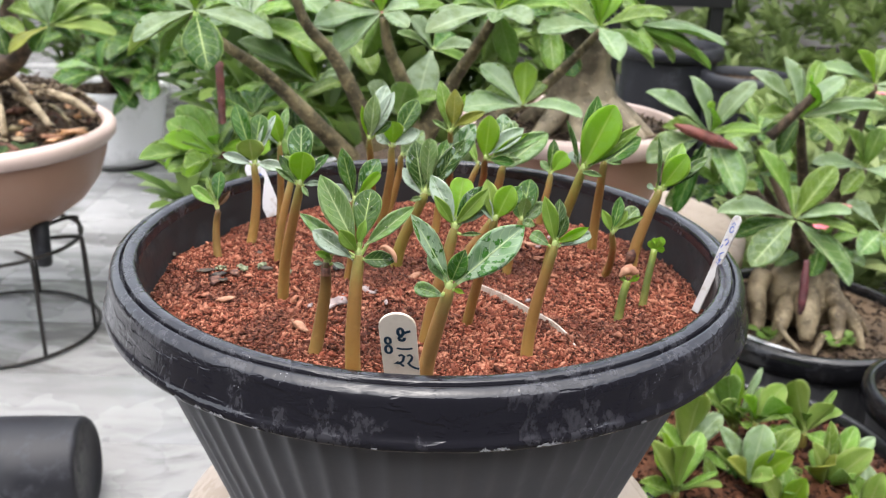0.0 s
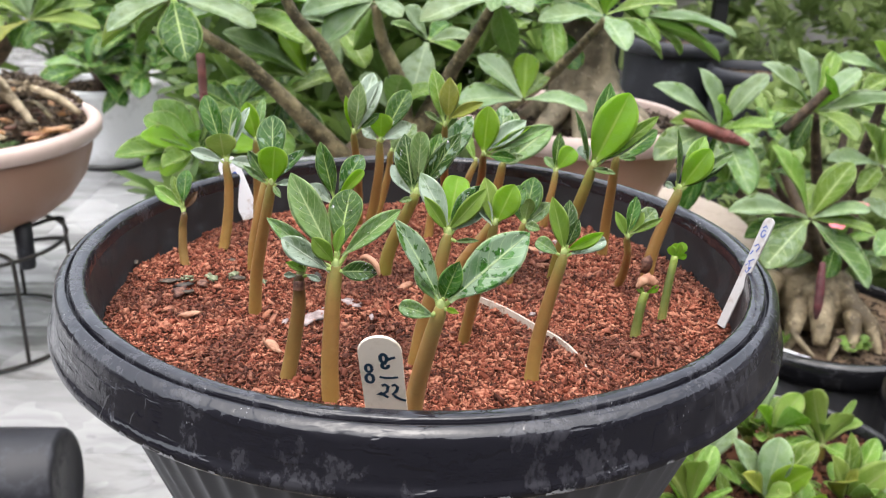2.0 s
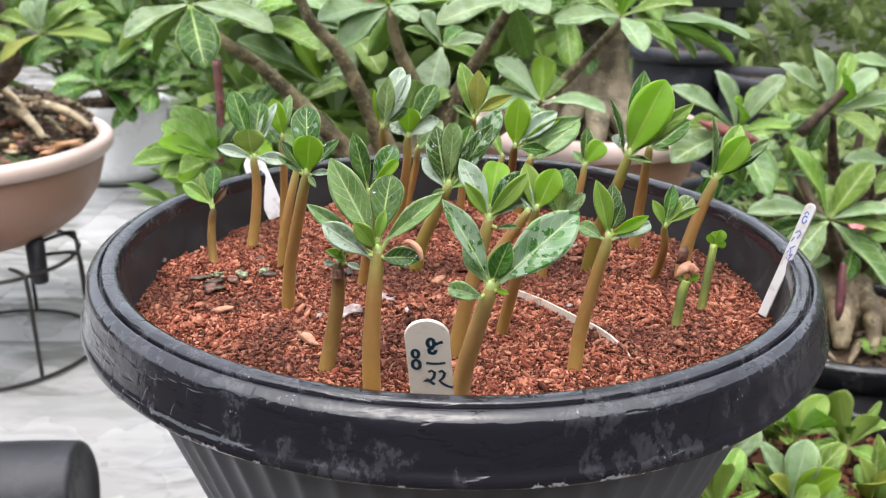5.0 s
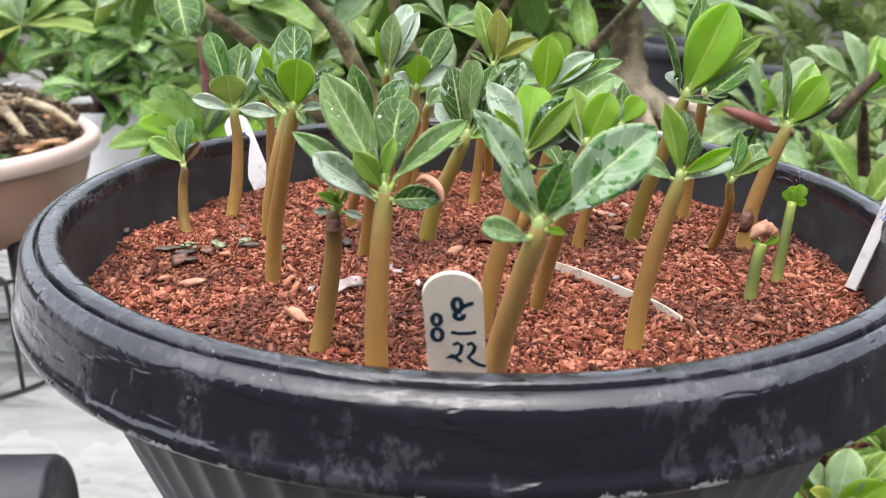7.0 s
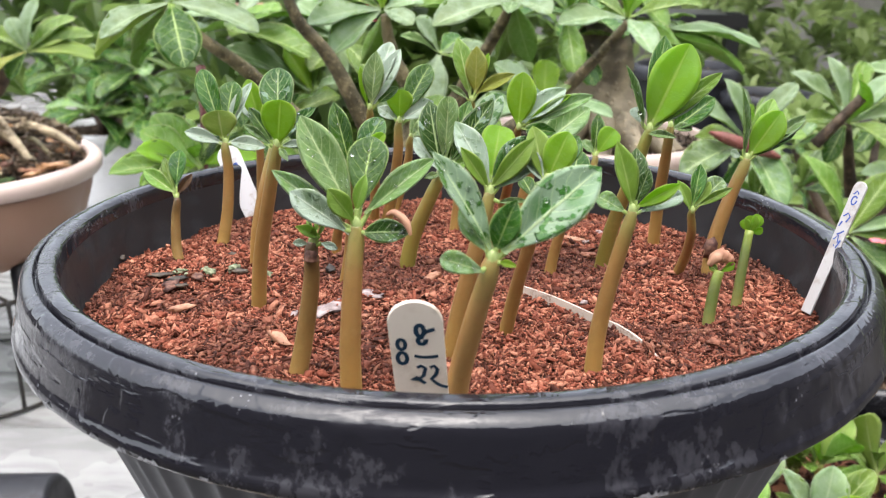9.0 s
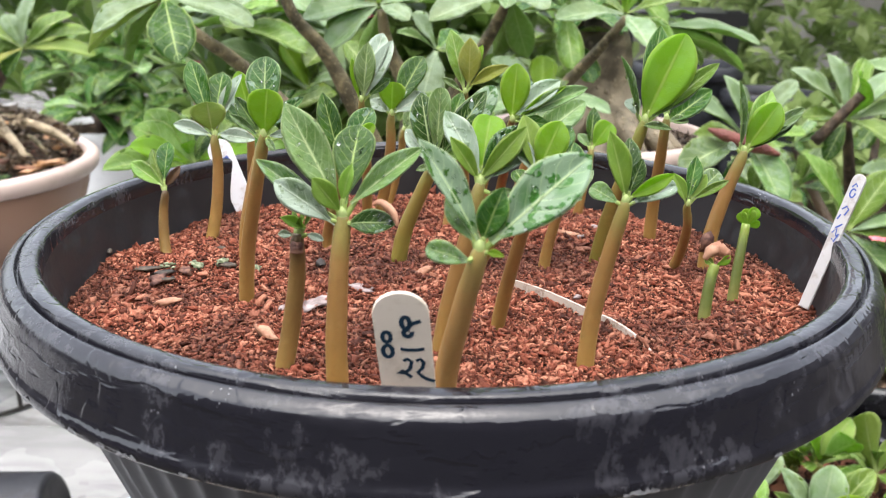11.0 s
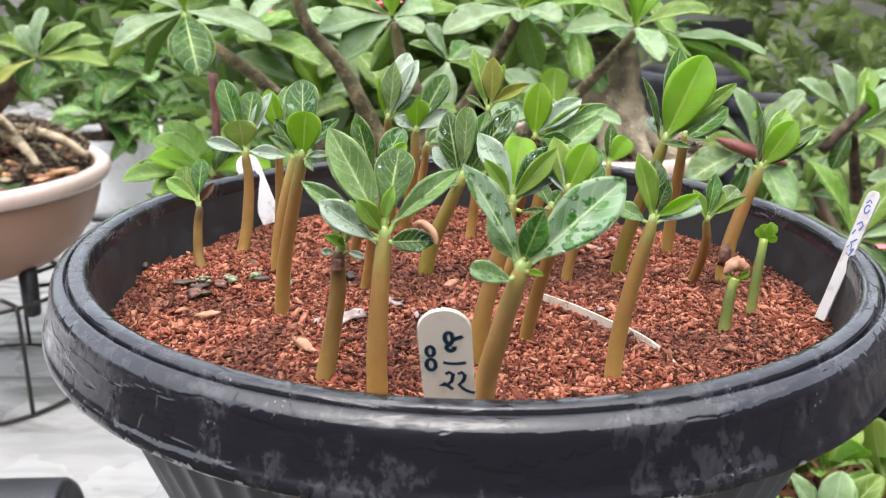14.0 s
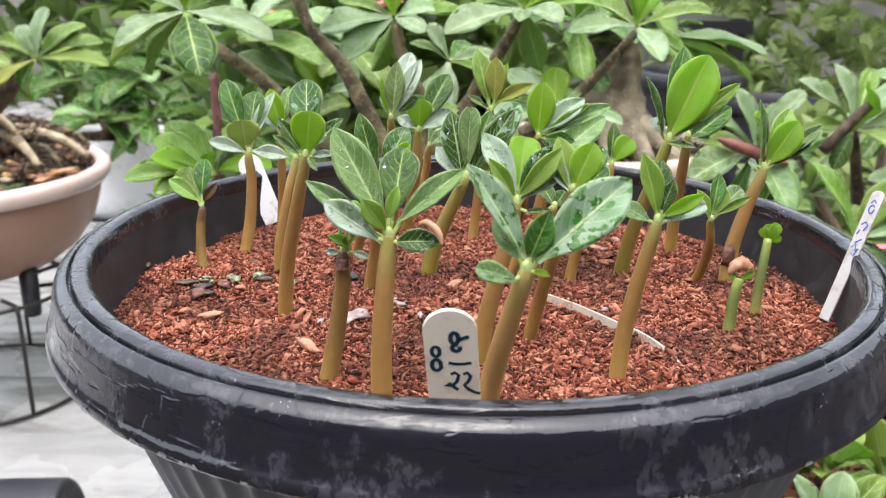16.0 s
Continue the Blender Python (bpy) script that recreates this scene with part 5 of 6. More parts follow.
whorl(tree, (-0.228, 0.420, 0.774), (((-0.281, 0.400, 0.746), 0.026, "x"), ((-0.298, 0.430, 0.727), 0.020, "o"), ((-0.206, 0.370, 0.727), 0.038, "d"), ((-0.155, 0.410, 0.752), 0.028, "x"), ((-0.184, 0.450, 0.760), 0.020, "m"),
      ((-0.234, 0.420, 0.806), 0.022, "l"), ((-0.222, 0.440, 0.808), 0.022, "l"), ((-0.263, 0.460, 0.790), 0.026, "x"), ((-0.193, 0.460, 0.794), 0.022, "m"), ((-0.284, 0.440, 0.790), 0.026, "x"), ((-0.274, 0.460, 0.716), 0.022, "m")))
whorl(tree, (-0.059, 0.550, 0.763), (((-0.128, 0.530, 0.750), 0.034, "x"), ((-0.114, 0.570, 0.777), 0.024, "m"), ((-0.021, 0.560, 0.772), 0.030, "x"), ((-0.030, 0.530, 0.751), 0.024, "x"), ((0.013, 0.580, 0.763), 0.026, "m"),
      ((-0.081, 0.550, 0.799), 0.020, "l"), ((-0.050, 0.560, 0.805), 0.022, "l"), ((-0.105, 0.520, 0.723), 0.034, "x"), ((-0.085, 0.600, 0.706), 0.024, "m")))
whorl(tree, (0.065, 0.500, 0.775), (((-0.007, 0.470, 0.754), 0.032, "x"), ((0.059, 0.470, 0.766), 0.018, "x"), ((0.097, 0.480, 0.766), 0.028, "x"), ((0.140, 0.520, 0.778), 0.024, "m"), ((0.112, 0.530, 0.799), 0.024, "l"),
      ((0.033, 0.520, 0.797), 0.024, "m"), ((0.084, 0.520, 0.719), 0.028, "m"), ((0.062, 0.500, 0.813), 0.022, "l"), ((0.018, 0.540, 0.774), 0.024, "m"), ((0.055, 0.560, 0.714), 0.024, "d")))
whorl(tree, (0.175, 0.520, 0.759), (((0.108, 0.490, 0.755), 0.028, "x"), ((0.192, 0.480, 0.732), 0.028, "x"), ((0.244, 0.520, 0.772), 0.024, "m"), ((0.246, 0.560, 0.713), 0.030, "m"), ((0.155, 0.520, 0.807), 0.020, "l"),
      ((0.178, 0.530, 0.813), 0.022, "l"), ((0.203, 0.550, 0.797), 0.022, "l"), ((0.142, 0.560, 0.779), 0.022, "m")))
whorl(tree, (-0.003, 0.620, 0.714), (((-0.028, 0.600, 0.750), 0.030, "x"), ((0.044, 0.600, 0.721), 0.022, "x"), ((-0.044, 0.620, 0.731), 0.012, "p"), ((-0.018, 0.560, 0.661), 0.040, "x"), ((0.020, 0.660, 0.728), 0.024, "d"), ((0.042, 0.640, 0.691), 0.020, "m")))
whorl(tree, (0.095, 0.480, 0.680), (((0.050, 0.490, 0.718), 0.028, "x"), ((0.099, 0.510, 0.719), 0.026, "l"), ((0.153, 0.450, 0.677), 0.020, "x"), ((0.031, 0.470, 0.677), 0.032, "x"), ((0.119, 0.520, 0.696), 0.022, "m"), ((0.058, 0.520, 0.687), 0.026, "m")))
whorl(tree, (-0.042, 0.560, 0.647), (((-0.072, 0.540, 0.684), 0.032, "x"), ((-0.029, 0.550, 0.685), 0.032, "x"), ((0.006, 0.560, 0.671), 0.024, "m")))
whorl(tree, (-0.215, 0.430, 0.628), (((-0.262, 0.420, 0.663), 0.032, "m"), ((-0.257, 0.440, 0.674), 0.032, "m"), ((-0.289, 0.410, 0.628), 0.024, "m"), ((-0.260, 0.400, 0.651), 0.026, "l"), ((-0.258, 0.400, 0.619), 0.026, "m"), ((-0.243, 0.460, 0.665), 0.028, "m"), ((-0.213, 0.470, 0.655), 0.024, "d"), ((-0.233, 0.370, 0.631), 0.022, "m")))
rosette(tree, (-0.218, 0.440, 0.628), 8, 0.060, 18, (25, -10), "mml", (10, 75))
whorl(tree, (-0.140, 0.620, 0.670), (((-0.227, 0.600, 0.718), 0.032, "x"), ((-0.169, 0.630, 0.716), 0.028, "l"), ((-0.108, 0.600, 0.685), 0.018, "x"), ((-0.202, 0.620, 0.669), 0.026, "m"), ((-0.148, 0.660, 0.715), 0.028, "m"), ((-0.226, 0.640, 0.688), 0.026, "m")))
whorl(tree, (-0.111, 0.660, 0.723), (((-0.183, 0.640, 0.737), 0.034, "x"), ((-0.141, 0.620, 0.695), 0.034, "m"), ((-0.073, 0.620, 0.683), 0.034, "m"), ((-0.158, 0.660, 0.762), 0.032, "x"), ((-0.090, 0.660, 0.757), 0.032, "l"), ((-0.114, 0.620, 0.675), 0.032, "x")))
for at_, n_, len_, sd_, tilt_, kinds_, spread_ in (
        ((-0.149, 0.470, 0.813), 9, 0.085, 12, (0, 0), "xm", (0, 70)),
        ((-0.219, 0.620, 0.738), 10, 0.085, 20, (20, 0), "mx", (-5, 60)),
        ((-0.209, 0.580, 0.633), 9, 0.070, 23, (25, 0), "dm", (-5, 60)),
        ((-0.175, 0.660, 0.637), 9, 0.080, 24, (25, 0), "dm", (-5, 60)),
        ((0.136, 0.660, 0.752), 9, 0.080, 26, (20, 0), "dm", (-5, 60))):
    rosette(tree, at_, n_, len_, sd_, tilt_, kinds_, spread_)
simple_pot("plant_pot", (-0.06, 0.54), 0.56, 0.36, 0.16, WHITE, "pale plastic pot holding the branched adenium")
pot_soil((-0.06, 0.54), 0.545, 0.152, 31)
solo("plinth", lathe([(0.001, 0.36), (0.11, 0.36), (0.12, 0.35), (0.12, FLOOR + 0.01), (0.11, FLOOR), (0.001, FLOOR)], (-0.06, 0.54), 40), BEIGE, "beige round plinth under the branched adenium", "plinth")

# thick-trunked adenium in the pink bowl
old = thing("adenium", (0.215, 0.82, 0.57), "old adenium with a swollen pale trunk in a pink bowl", "plant")
part("caudex", tube([(0.215, 0.82, 0.555), (0.213, 0.82, 0.605), (0.208, 0.815, 0.66), (0.205, 0.81, 0.72), (0.21, 0.81, 0.79)], [0.062, 0.052, 0.040, 0.031, 0.022], 22, True, 0.26, 7), CAUDEX_GREY, old)
for n_, (dx, dy) in enumerate(((0.085, -0.03), (-0.07, -0.06), (0.03, -0.09), (0.06, 0.05), (-0.08, 0.03), (-0.02, -0.095), (0.07, -0.07))):
    part("root", tube([(0.212, 0.818, 0.635), (0.215 + dx * 0.60, 0.82 + dy * 0.60, 0.605), (0.215 + dx * 1.1, 0.82 + dy * 1.1, 0.572)], [0.022, 0.017, 0.009], 12, True, 0.16, 40 + n_), CAUDEX_GREY, old)
for n_, to_ in enumerate(((0.172, 0.780, 0.739), (0.232, 0.800, 0.746), (0.201, 0.800, 0.790), (0.150, 0.800, 0.713))):
    bough = part("branch", tube([(0.21, 0.81, 0.75), (Vector((0.21, 0.81, 0.77)) + Vector(to_)) / 2, to_], [0.018, 0.011, 0.007], 10, True, 0.1, 50 + n_), BARK, old)
    rosette(bough, to_, 9, 0.085, 60 + n_, (10, 0), "dmm", (-10, 70))
rosette(old, (0.288, 0.860, 0.734), 6, 0.075, 66, (10, 20), "dmg", (0, 50))
whorl(old, (0.265, 0.800, 0.729), (((0.386, 0.760, 0.711), 0.020, "x"), ((0.370, 0.760, 0.680), 0.018, "m"), ((0.324, 0.780, 0.684), 0.022, "m")))
simple_pot("plant_pot", (0.200, 0.83), 0.592, 0.44, 0.155, PINK, "pink-beige plastic bowl with a pale rim", 0, PINK_RIM, 0.022)
pot_soil((0.200, 0.83), 0.580, 0.146, 32)
solo("plinth", lathe([(0.001, 0.44), (0.20, 0.44), (0.21, 0.43), (0.21, 0.40), (0.13, 0.37), (0.12, FLOOR + 0.01), (0.12, FLOOR - 0.03), (0.001, FLOOR - 0.03)], (0.26, 0.83), 48), BEIGE, "beige round plinth under the pink bowl", "plinth")

# adenium in the black ribbed pot
side = thing("adenium", (0.57, 0.74, 0.28), "bushy adenium with a rooted caudex and long narrow leaves", "plant")
part("caudex", tube([(0.5441, 0.7284, 0.3267), (0.5396, 0.7357, 0.3594), (0.5398, 0.7521, 0.3881), (0.5395, 0.764, 0.4188), (0.5401, 0.7729, 0.4419)], [0.0412, 0.0508, 0.048, 0.0329, 0.0165], 22, True, 0.24, 8), CAUDEX, side)
ROOTS = (
    (((0.5693, 0.7299, 0.3867), (0.5699, 0.6983, 0.3743), (0.5872, 0.6816, 0.3594), (0.5974, 0.6686, 0.3399), (0.6056, 0.656, 0.313)), (0.0165, 0.0151, 0.0126, 0.0091, 0.0049)),
    (((0.5851, 0.7055, 0.3658), (0.5696, 0.6743, 0.3594), (0.5667, 0.6605, 0.3457), (0.5586, 0.6485, 0.3283)), (0.0124, 0.0124, 0.0096, 0.0069)),
    (((0.5332, 0.7167, 0.3794), (0.5283, 0.6797, 0.3669), (0.5248, 0.6632, 0.3516), (0.5217, 0.6502, 0.3319)), (0.0206, 0.0178, 0.0144, 0.0082)),
    (((0.5174, 0.7128, 0.3689), (0.4965, 0.6804, 0.3539), (0.4892, 0.6674, 0.3395), (0.482, 0.6599, 0.3197)), (0.0165, 0.0124, 0.0102, 0.0055)),
    (((0.4835, 0.7418, 0.3875), (0.4674, 0.7165, 0.3772), (0.4673, 0.6987, 0.3588), (0.4658, 0.6827, 0.3312)), (0.0165, 0.0137, 0.0115, 0.0082)),
    (((0.4846, 0.6621, 0.3478), (0.4937, 0.6493, 0.3371), (0.5108, 0.6388, 0.3215)), (0.0047, 0.0041, 0.0022)),
    (((0.5453, 0.6531, 0.34), (0.535, 0.6412, 0.3283), (0.5294, 0.6352, 0.3183)), (0.0055, 0.0047, 0.0025)),
    (((0.6123, 0.7015, 0.3421), (0.6284, 0.7047, 0.3231), (0.6425, 0.6979, 0.3059)), (0.0069, 0.0049, 0.0022)))
for n_, (way_, girth_) in enumerate(ROOTS):
    part("root", tube(way_, girth_, 12, True, 0.16, 70 + n_), CAUDEX, side)
for n_, (x_, y_) in enumerate(((0.567, 0.646), (0.577, 0.650), (0.556, 0.640), (0.466, 0.664), (0.476, 0.656), (0.470, 0.650))):
    rosette(side, (x_, y_, 0.330), 3, 0.024, 300 + n_, (0, 0), "mm", (30, 60), 0.9)
SIDE_WHORLS = (
    ((0.352, 0.660, 0.614), (((0.267, 0.660, 0.664), 0.026, "x"), ((0.321, 0.670, 0.683), 0.024, "x"), ((0.329, 0.610, 0.659), 0.024, "l"), ((0.399, 0.660, 0.680), 0.028, "x"), ((0.378, 0.600, 0.553), 0.042, "g"), ((0.269, 0.620, 0.585), 0.040, "g"), ((0.404, 0.630, 0.627), 0.022, "m"), ((0.303, 0.700, 0.612), 0.026, "m"), ((0.396, 0.720, 0.652), 0.024, "m"), ((0.316, 0.640, 0.515), 0.024, "d"))),
    ((0.471, 0.680, 0.635), (((0.396, 0.670, 0.691), 0.026, "x"), ((0.446, 0.700, 0.706), 0.024, "x"), ((0.450, 0.620, 0.691), 0.032, "l"), ((0.516, 0.680, 0.686), 0.028, "x"), ((0.567, 0.660, 0.653), 0.026, "x"), ((0.500, 0.620, 0.616), 0.030, "m"), ((0.413, 0.660, 0.640), 0.024, "m"), ((0.508, 0.740, 0.697), 0.024, "m"), ((0.445, 0.660, 0.593), 0.022, "d"))),
    ((0.454, 0.600, 0.524), (((0.400, 0.610, 0.607), 0.026, "m"), ((0.497, 0.610, 0.589), 0.036, "m"), ((0.352, 0.580, 0.536), 0.028, "x"), ((0.392, 0.550, 0.480), 0.040, "g"), ((0.514, 0.550, 0.459), 0.034, "g"), ((0.512, 0.580, 0.542), 0.022, "x"), ((0.519, 0.570, 0.519), 0.020, "m"), ((0.467, 0.660, 0.549), 0.030, "m"), ((0.383, 0.600, 0.498), 0.024, "d"))),
    ((0.587, 0.740, 0.670), (((0.509, 0.740, 0.690), 0.022, "x"), ((0.556, 0.740, 0.712), 0.028, "l"), ((0.601, 0.760, 0.712), 0.026, "m"), ((0.647, 0.720, 0.668), 0.026, "x"), ((0.536, 0.700, 0.657), 0.026, "m"), ((0.606, 0.700, 0.641), 0.026, "x"))),
    ((0.587, 0.720, 0.559), (((0.508, 0.700, 0.569), 0.028, "x"), ((0.553, 0.720, 0.612), 0.028, "m"), ((0.599, 0.720, 0.614), 0.028, "m"), ((0.633, 0.700, 0.550), 0.030, "x"), ((0.545, 0.680, 0.534), 0.026, "m"))),
    ((0.608, 0.680, 0.484), (((0.554, 0.680, 0.522), 0.026, "x"), ((0.559, 0.630, 0.469), 0.036, "g"), ((0.601, 0.620, 0.459), 0.034, "m"), ((0.633, 0.680, 0.509), 0.030, "x"))))
for n_, (to_, leaves_) in enumerate(SIDE_WHORLS):
    base_ = Vector((0.555, 0.74, 0.40))
    bough = part("branch", tube([base_, base_ * 0.45 + Vector(to_) * 0.55 + Vector((0, 0.01, 0.0)), to_], [0.014, 0.008, 0.005], 10, True, 0.1, 80 + n_), BARK_DARK, side)
    whorl(bough, to_, leaves_)
for n_, (to_, sz_, tl_) in enumerate((((0.458, 0.760, 0.534), 0.075, (30, 0)), ((0.385, 0.700, 0.534), 0.070, (30, -30)), ((0.485, 0.860, 0.567), 0.075, (25, 0)), ((0.596, 0.860, 0.605), 0.075, (25, 0)), ((0.547, 0.720, 0.442), 0.070, (30, 0)))):
    base_ = Vector((0.555, 0.74, 0.40))
    bough = part("branch", tube([base_, base_ * 0.45 + Vector(to_) * 0.55 + Vector((0, 0.01, 0.0)), to_], [0.012, 0.007, 0.004], 10, True, 0.1, 90 + n_), BARK_DARK, side)
    rosette(bough, to_, 9, sz_, 90 + n_, tl_, "dgm", (-5, 65), 0.40)
part("twig", tube([(0.429, 0.660, 0.613), (0.466, 0.640, 0.670)], [0.007, 0.0055], 10, True, 0.08, 101), BARK_DARK, side)
part("pod", tube([(0.4610, 0.5580, 0.4860), (0.4590, 0.5500, 0.4640), (0.4587, 0.5461, 0.4505), (0.4570, 0.5400, 0.4340), (0.4553, 0.5355, 0.4230)], [0.0030, 0.0052, 0.0056, 0.0048, 0.0014], 12, True, 0.06, 103), POD_DARK, side, "red-brown seed pod")
part("pod", tube([(0.300, 0.640, 0.6295), (0.318, 0.634, 0.6240), (0.352, 0.630, 0.6130), (0.379, 0.628, 0.6040)], [0.0012, 0.0068, 0.0082, 0.0020], 12, True, 0.06, 102), TWIG_RED, side, "red-brown seed pod")
simple_pot("plant_pot", (0.560, 0.752), 0.334, FLOOR - 0.03, 0.163, BLACK_RIB, "black ribbed plastic pot with a rolled rim", 60, BLACK, 0.034)
pot_soil((0.560, 0.752), 0.318, 0.154, 33)
plant_tag((0.502, 0.6195, 0.324), (0.440, 0.668, 0.328), 0.012, TAG_WHITE, "white plastic plant label lying in the ribbed pot", (0.0, -0.35, 1.0))

# seedlings in the low pot beside the large one
NURSERY = (
    ((0.259, 0.300, 0.329), (((0.224, 0.290, 0.394), 0.026, "o"), ((0.257, 0.280, 0.396), 0.033, "o"), ((0.244, 0.320, 0.385), 0.015, "l"), ((0.297, 0.300, 0.354), 0.010, "m"), ((0.217, 0.280, 0.354), 0.019, "m"), ((0.285, 0.330, 0.380), 0.028, "m"))),
    ((0.286, 0.370, 0.328), (((0.290, 0.360, 0.406), 0.046, "o"), ((0.256, 0.380, 0.361), 0.018, "m"), ((0.321, 0.380, 0.372), 0.030, "x"))),
    ((0.354, 0.420, 0.337), (((0.330, 0.400, 0.408), 0.039, "x"), ((0.316, 0.420, 0.375), 0.024, "m"), ((0.381, 0.440, 0.398), 0.012, "x"), ((0.353, 0.450, 0.400), 0.019, "l"), ((0.319, 0.380, 0.387), 0.026, "m"), ((0.352, 0.380, 0.356), 0.022, "m"))),
    ((0.373, 0.410, 0.347), (((0.396, 0.410, 0.394), 0.034, "o"), ((0.345, 0.390, 0.390), 0.024, "l"), ((0.390, 0.380, 0.386), 0.034, "l"), ((0.388, 0.440, 0.372), 0.022, "m"))),
    ((0.430, 0.410, 0.335), (((0.404, 0.400, 0.405), 0.037, "o"), ((0.449, 0.400, 0.377), 0.030, "o"), ((0.465, 0.430, 0.377), 0.011, "m"), ((0.378, 0.380, 0.353), 0.015, "m"), ((0.446, 0.380, 0.338), 0.026, "m"))),
    ((0.346, 0.340, 0.314), (((0.311, 0.350, 0.376), 0.024, "x"), ((0.309, 0.350, 0.351), 0.019, "m"), ((0.357, 0.350, 0.379), 0.041, "x"), ((0.393, 0.350, 0.375), 0.033, "m"), ((0.379, 0.320, 0.363), 0.037, "l"), ((0.314, 0.320, 0.356), 0.024, "y"), ((0.349, 0.290, 0.356), 0.033, "o"), ((0.385, 0.310, 0.326), 0.016, "m"))),
    ((0.433, 0.350, 0.305), (((0.412, 0.350, 0.359), 0.026, "o"), ((0.436, 0.370, 0.374), 0.022, "m"), ((0.463, 0.370, 0.368), 0.028, "m"), ((0.480, 0.360, 0.362), 0.024, "x"), ((0.465, 0.330, 0.366), 0.037, "o"), ((0.414, 0.300, 0.367), 0.037, "y"), ((0.404, 0.340, 0.336), 0.013, "m"), ((0.439, 0.310, 0.344), 0.024, "m"))),
    ((0.315, 0.340, 0.282), (((0.306, 0.360, 0.330), 0.019, "m"), ((0.338, 0.360, 0.319), 0.022, "d"), ((0.274, 0.320, 0.292), 0.019, "m"))),
    ((0.376, 0.310, 0.296), (((0.346, 0.310, 0.346), 0.030, "o"), ((0.392, 0.310, 0.342), 0.030, "l"), ((0.379, 0.340, 0.340), 0.028, "m"), ((0.342, 0.280, 0.331), 0.024, "m"), ((0.391, 0.290, 0.322), 0.024, "o"))),
    ((0.466, 0.320, 0.292), (((0.440, 0.320, 0.342), 0.030, "m"), ((0.475, 0.320, 0.345), 0.030, "o"), ((0.471, 0.350, 0.336), 0.026, "x"), ((0.424, 0.290, 0.330), 0.024, "l"))))
for n_, (to_, leaves_) in enumerate(NURSERY):
    young = thing("seedling", (to_[0], to_[1], 0.312), "broad-leaved light green adenium seedling in the low pot", "seedling", "seedlings in the low pot")
    part("stem", tube([(to_[0], to_[1], 0.310), to_], [0.005, 0.004], 10, True, 0.05, 110 + n_), STEM["o"], young)
    whorl(young, to_, [(tip_, wide_ * 0.80, kind_) for tip_, wide_, kind_ in leaves_])
    rosette(young, Vector(to_) - Vector((0, -0.012, 0.012)), 7, 0.054, 620 + n_, (0, 0), "mlmo", (35, 78), 0.42)
simple_pot("plant_pot", (0.365, 0.375), 0.330, FLOOR - 0.03, 0.160, BLACK_RIB, "low black plastic pot of seedlings", 0, BLACK, 0.02)
pot_soil((0.365, 0.375), 0.314, 0.151, 34, "dark reddish damp coir in the low pot", DAMP_COIR, 3000)
# black pot beside it
simple_pot("plant_pot", (0.640, 0.455), 0.360, FLOOR - 0.03, 0.112, BLACK_RIB, "black plastic pot beside the seedling pot", 0, BLACK, 0.025)
pot_soil((0.640, 0.455), 0.340, 0.103, 37)

# pink bowl on a wire stand
bowl_c = (-0.845, 1.112)
bowl = thing("plant_pot", (*bowl_c, 0.29), "wide pink-beige plastic bowl with a thick pale rim", "plant pot")
part("rim", lathe([(0.238, 0.462), (0.240, 0.476), (0.247, 0.481), (0.258, 0.480), (0.264, 0.473), (0.263, 0.459), (0.257, 0.452), (0.246, 0.451)], bowl_c, 96), PINK_RIM, bowl, "pale pink rolled rim")
part("wall", lathe([(0.247, 0.448), (0.243, 0.425), (0.230, 0.383), (0.203, 0.345), (0.163, 0.315), (0.12, 0.302), (0.001, 0.300)], bowl_c, 96), PINK, bowl)


for turn_ in (-26, 94, 214):
    x_, y_ = bowl_c[0] + 0.172 * math.cos(radians(turn_)), bowl_c[1] + 0.172 * math.sin(radians(turn_))
    part("foot", lathe([(0.001, 0.245), (0.0125, 0.245), (0.0135, 0.250), (0.0150, 0.326), (0.001, 0.328)], (x_, y_), 20), BLACK_OLD, bowl, "stubby black foot")


def heap(x, y):
    """The bowl's soil, heaped towards the plant."""
    return 0.085 * math.exp(-((x - 0.05) ** 2) / 0.011 - (y - 0.04) ** 2 / 0.020) + 0.008 * noise.noise(Vector((x * 26, y * 26, 3)))


earth = thing("potting_soil", (*bowl_c, 0.462), "dark mossy potting soil heaped in the pink bowl", "soil", kind="stuff")
part("soil_bed", disc(0.240, bowl_c, 0.462, 24, 64, heap), DARK_SOIL, earth)
tagged(grains("granules", 4500, 0.238, bowl_c, 0.462, 0.005, DARK_SOIL, earth, heap, 35), kind="stuff")
tagged(grains("root_bits", 3000, 0.17, (bowl_c[0] + 0.05, bowl_c[1] + 0.03), 0.464, 0.006, BARK_DARK, earth, heap, 36, 0.3), kind="stuff")
left = thing("adenium", (-0.80, 1.08, 0.45), "adenium with spreading pale roots in the pink bowl", "plant")
part("caudex", blob((-0.81, 1.16, 0.53), (0.05, 0.05, 0.04), 9, 0.14, 3), ROOT, left)
for n_, (dx, dy) in enumerate(((0.09, -0.06), (0.12, 0.0), (0.06, -0.11), (0.10, 0.06))):
    part("root", tube([(-0.80, 1.16, 0.53), (-0.80 + dx, 1.16 + dy, 0.525), (-0.80 + dx * 1.5, 1.16 + dy * 1.5, 0.490)], [0.013, 0.009, 0.005], 10, True, 0.2, 130 + n_), ROOT, left)
part("trunk", tube([(-0.82, 1.16, 0.55), (-0.83, 1.14, 0.64), (-0.84, 1.12, 0.74)], [0.030, 0.022, 0.016], 12, True, 0.1, 135), BARK_DARK, left)
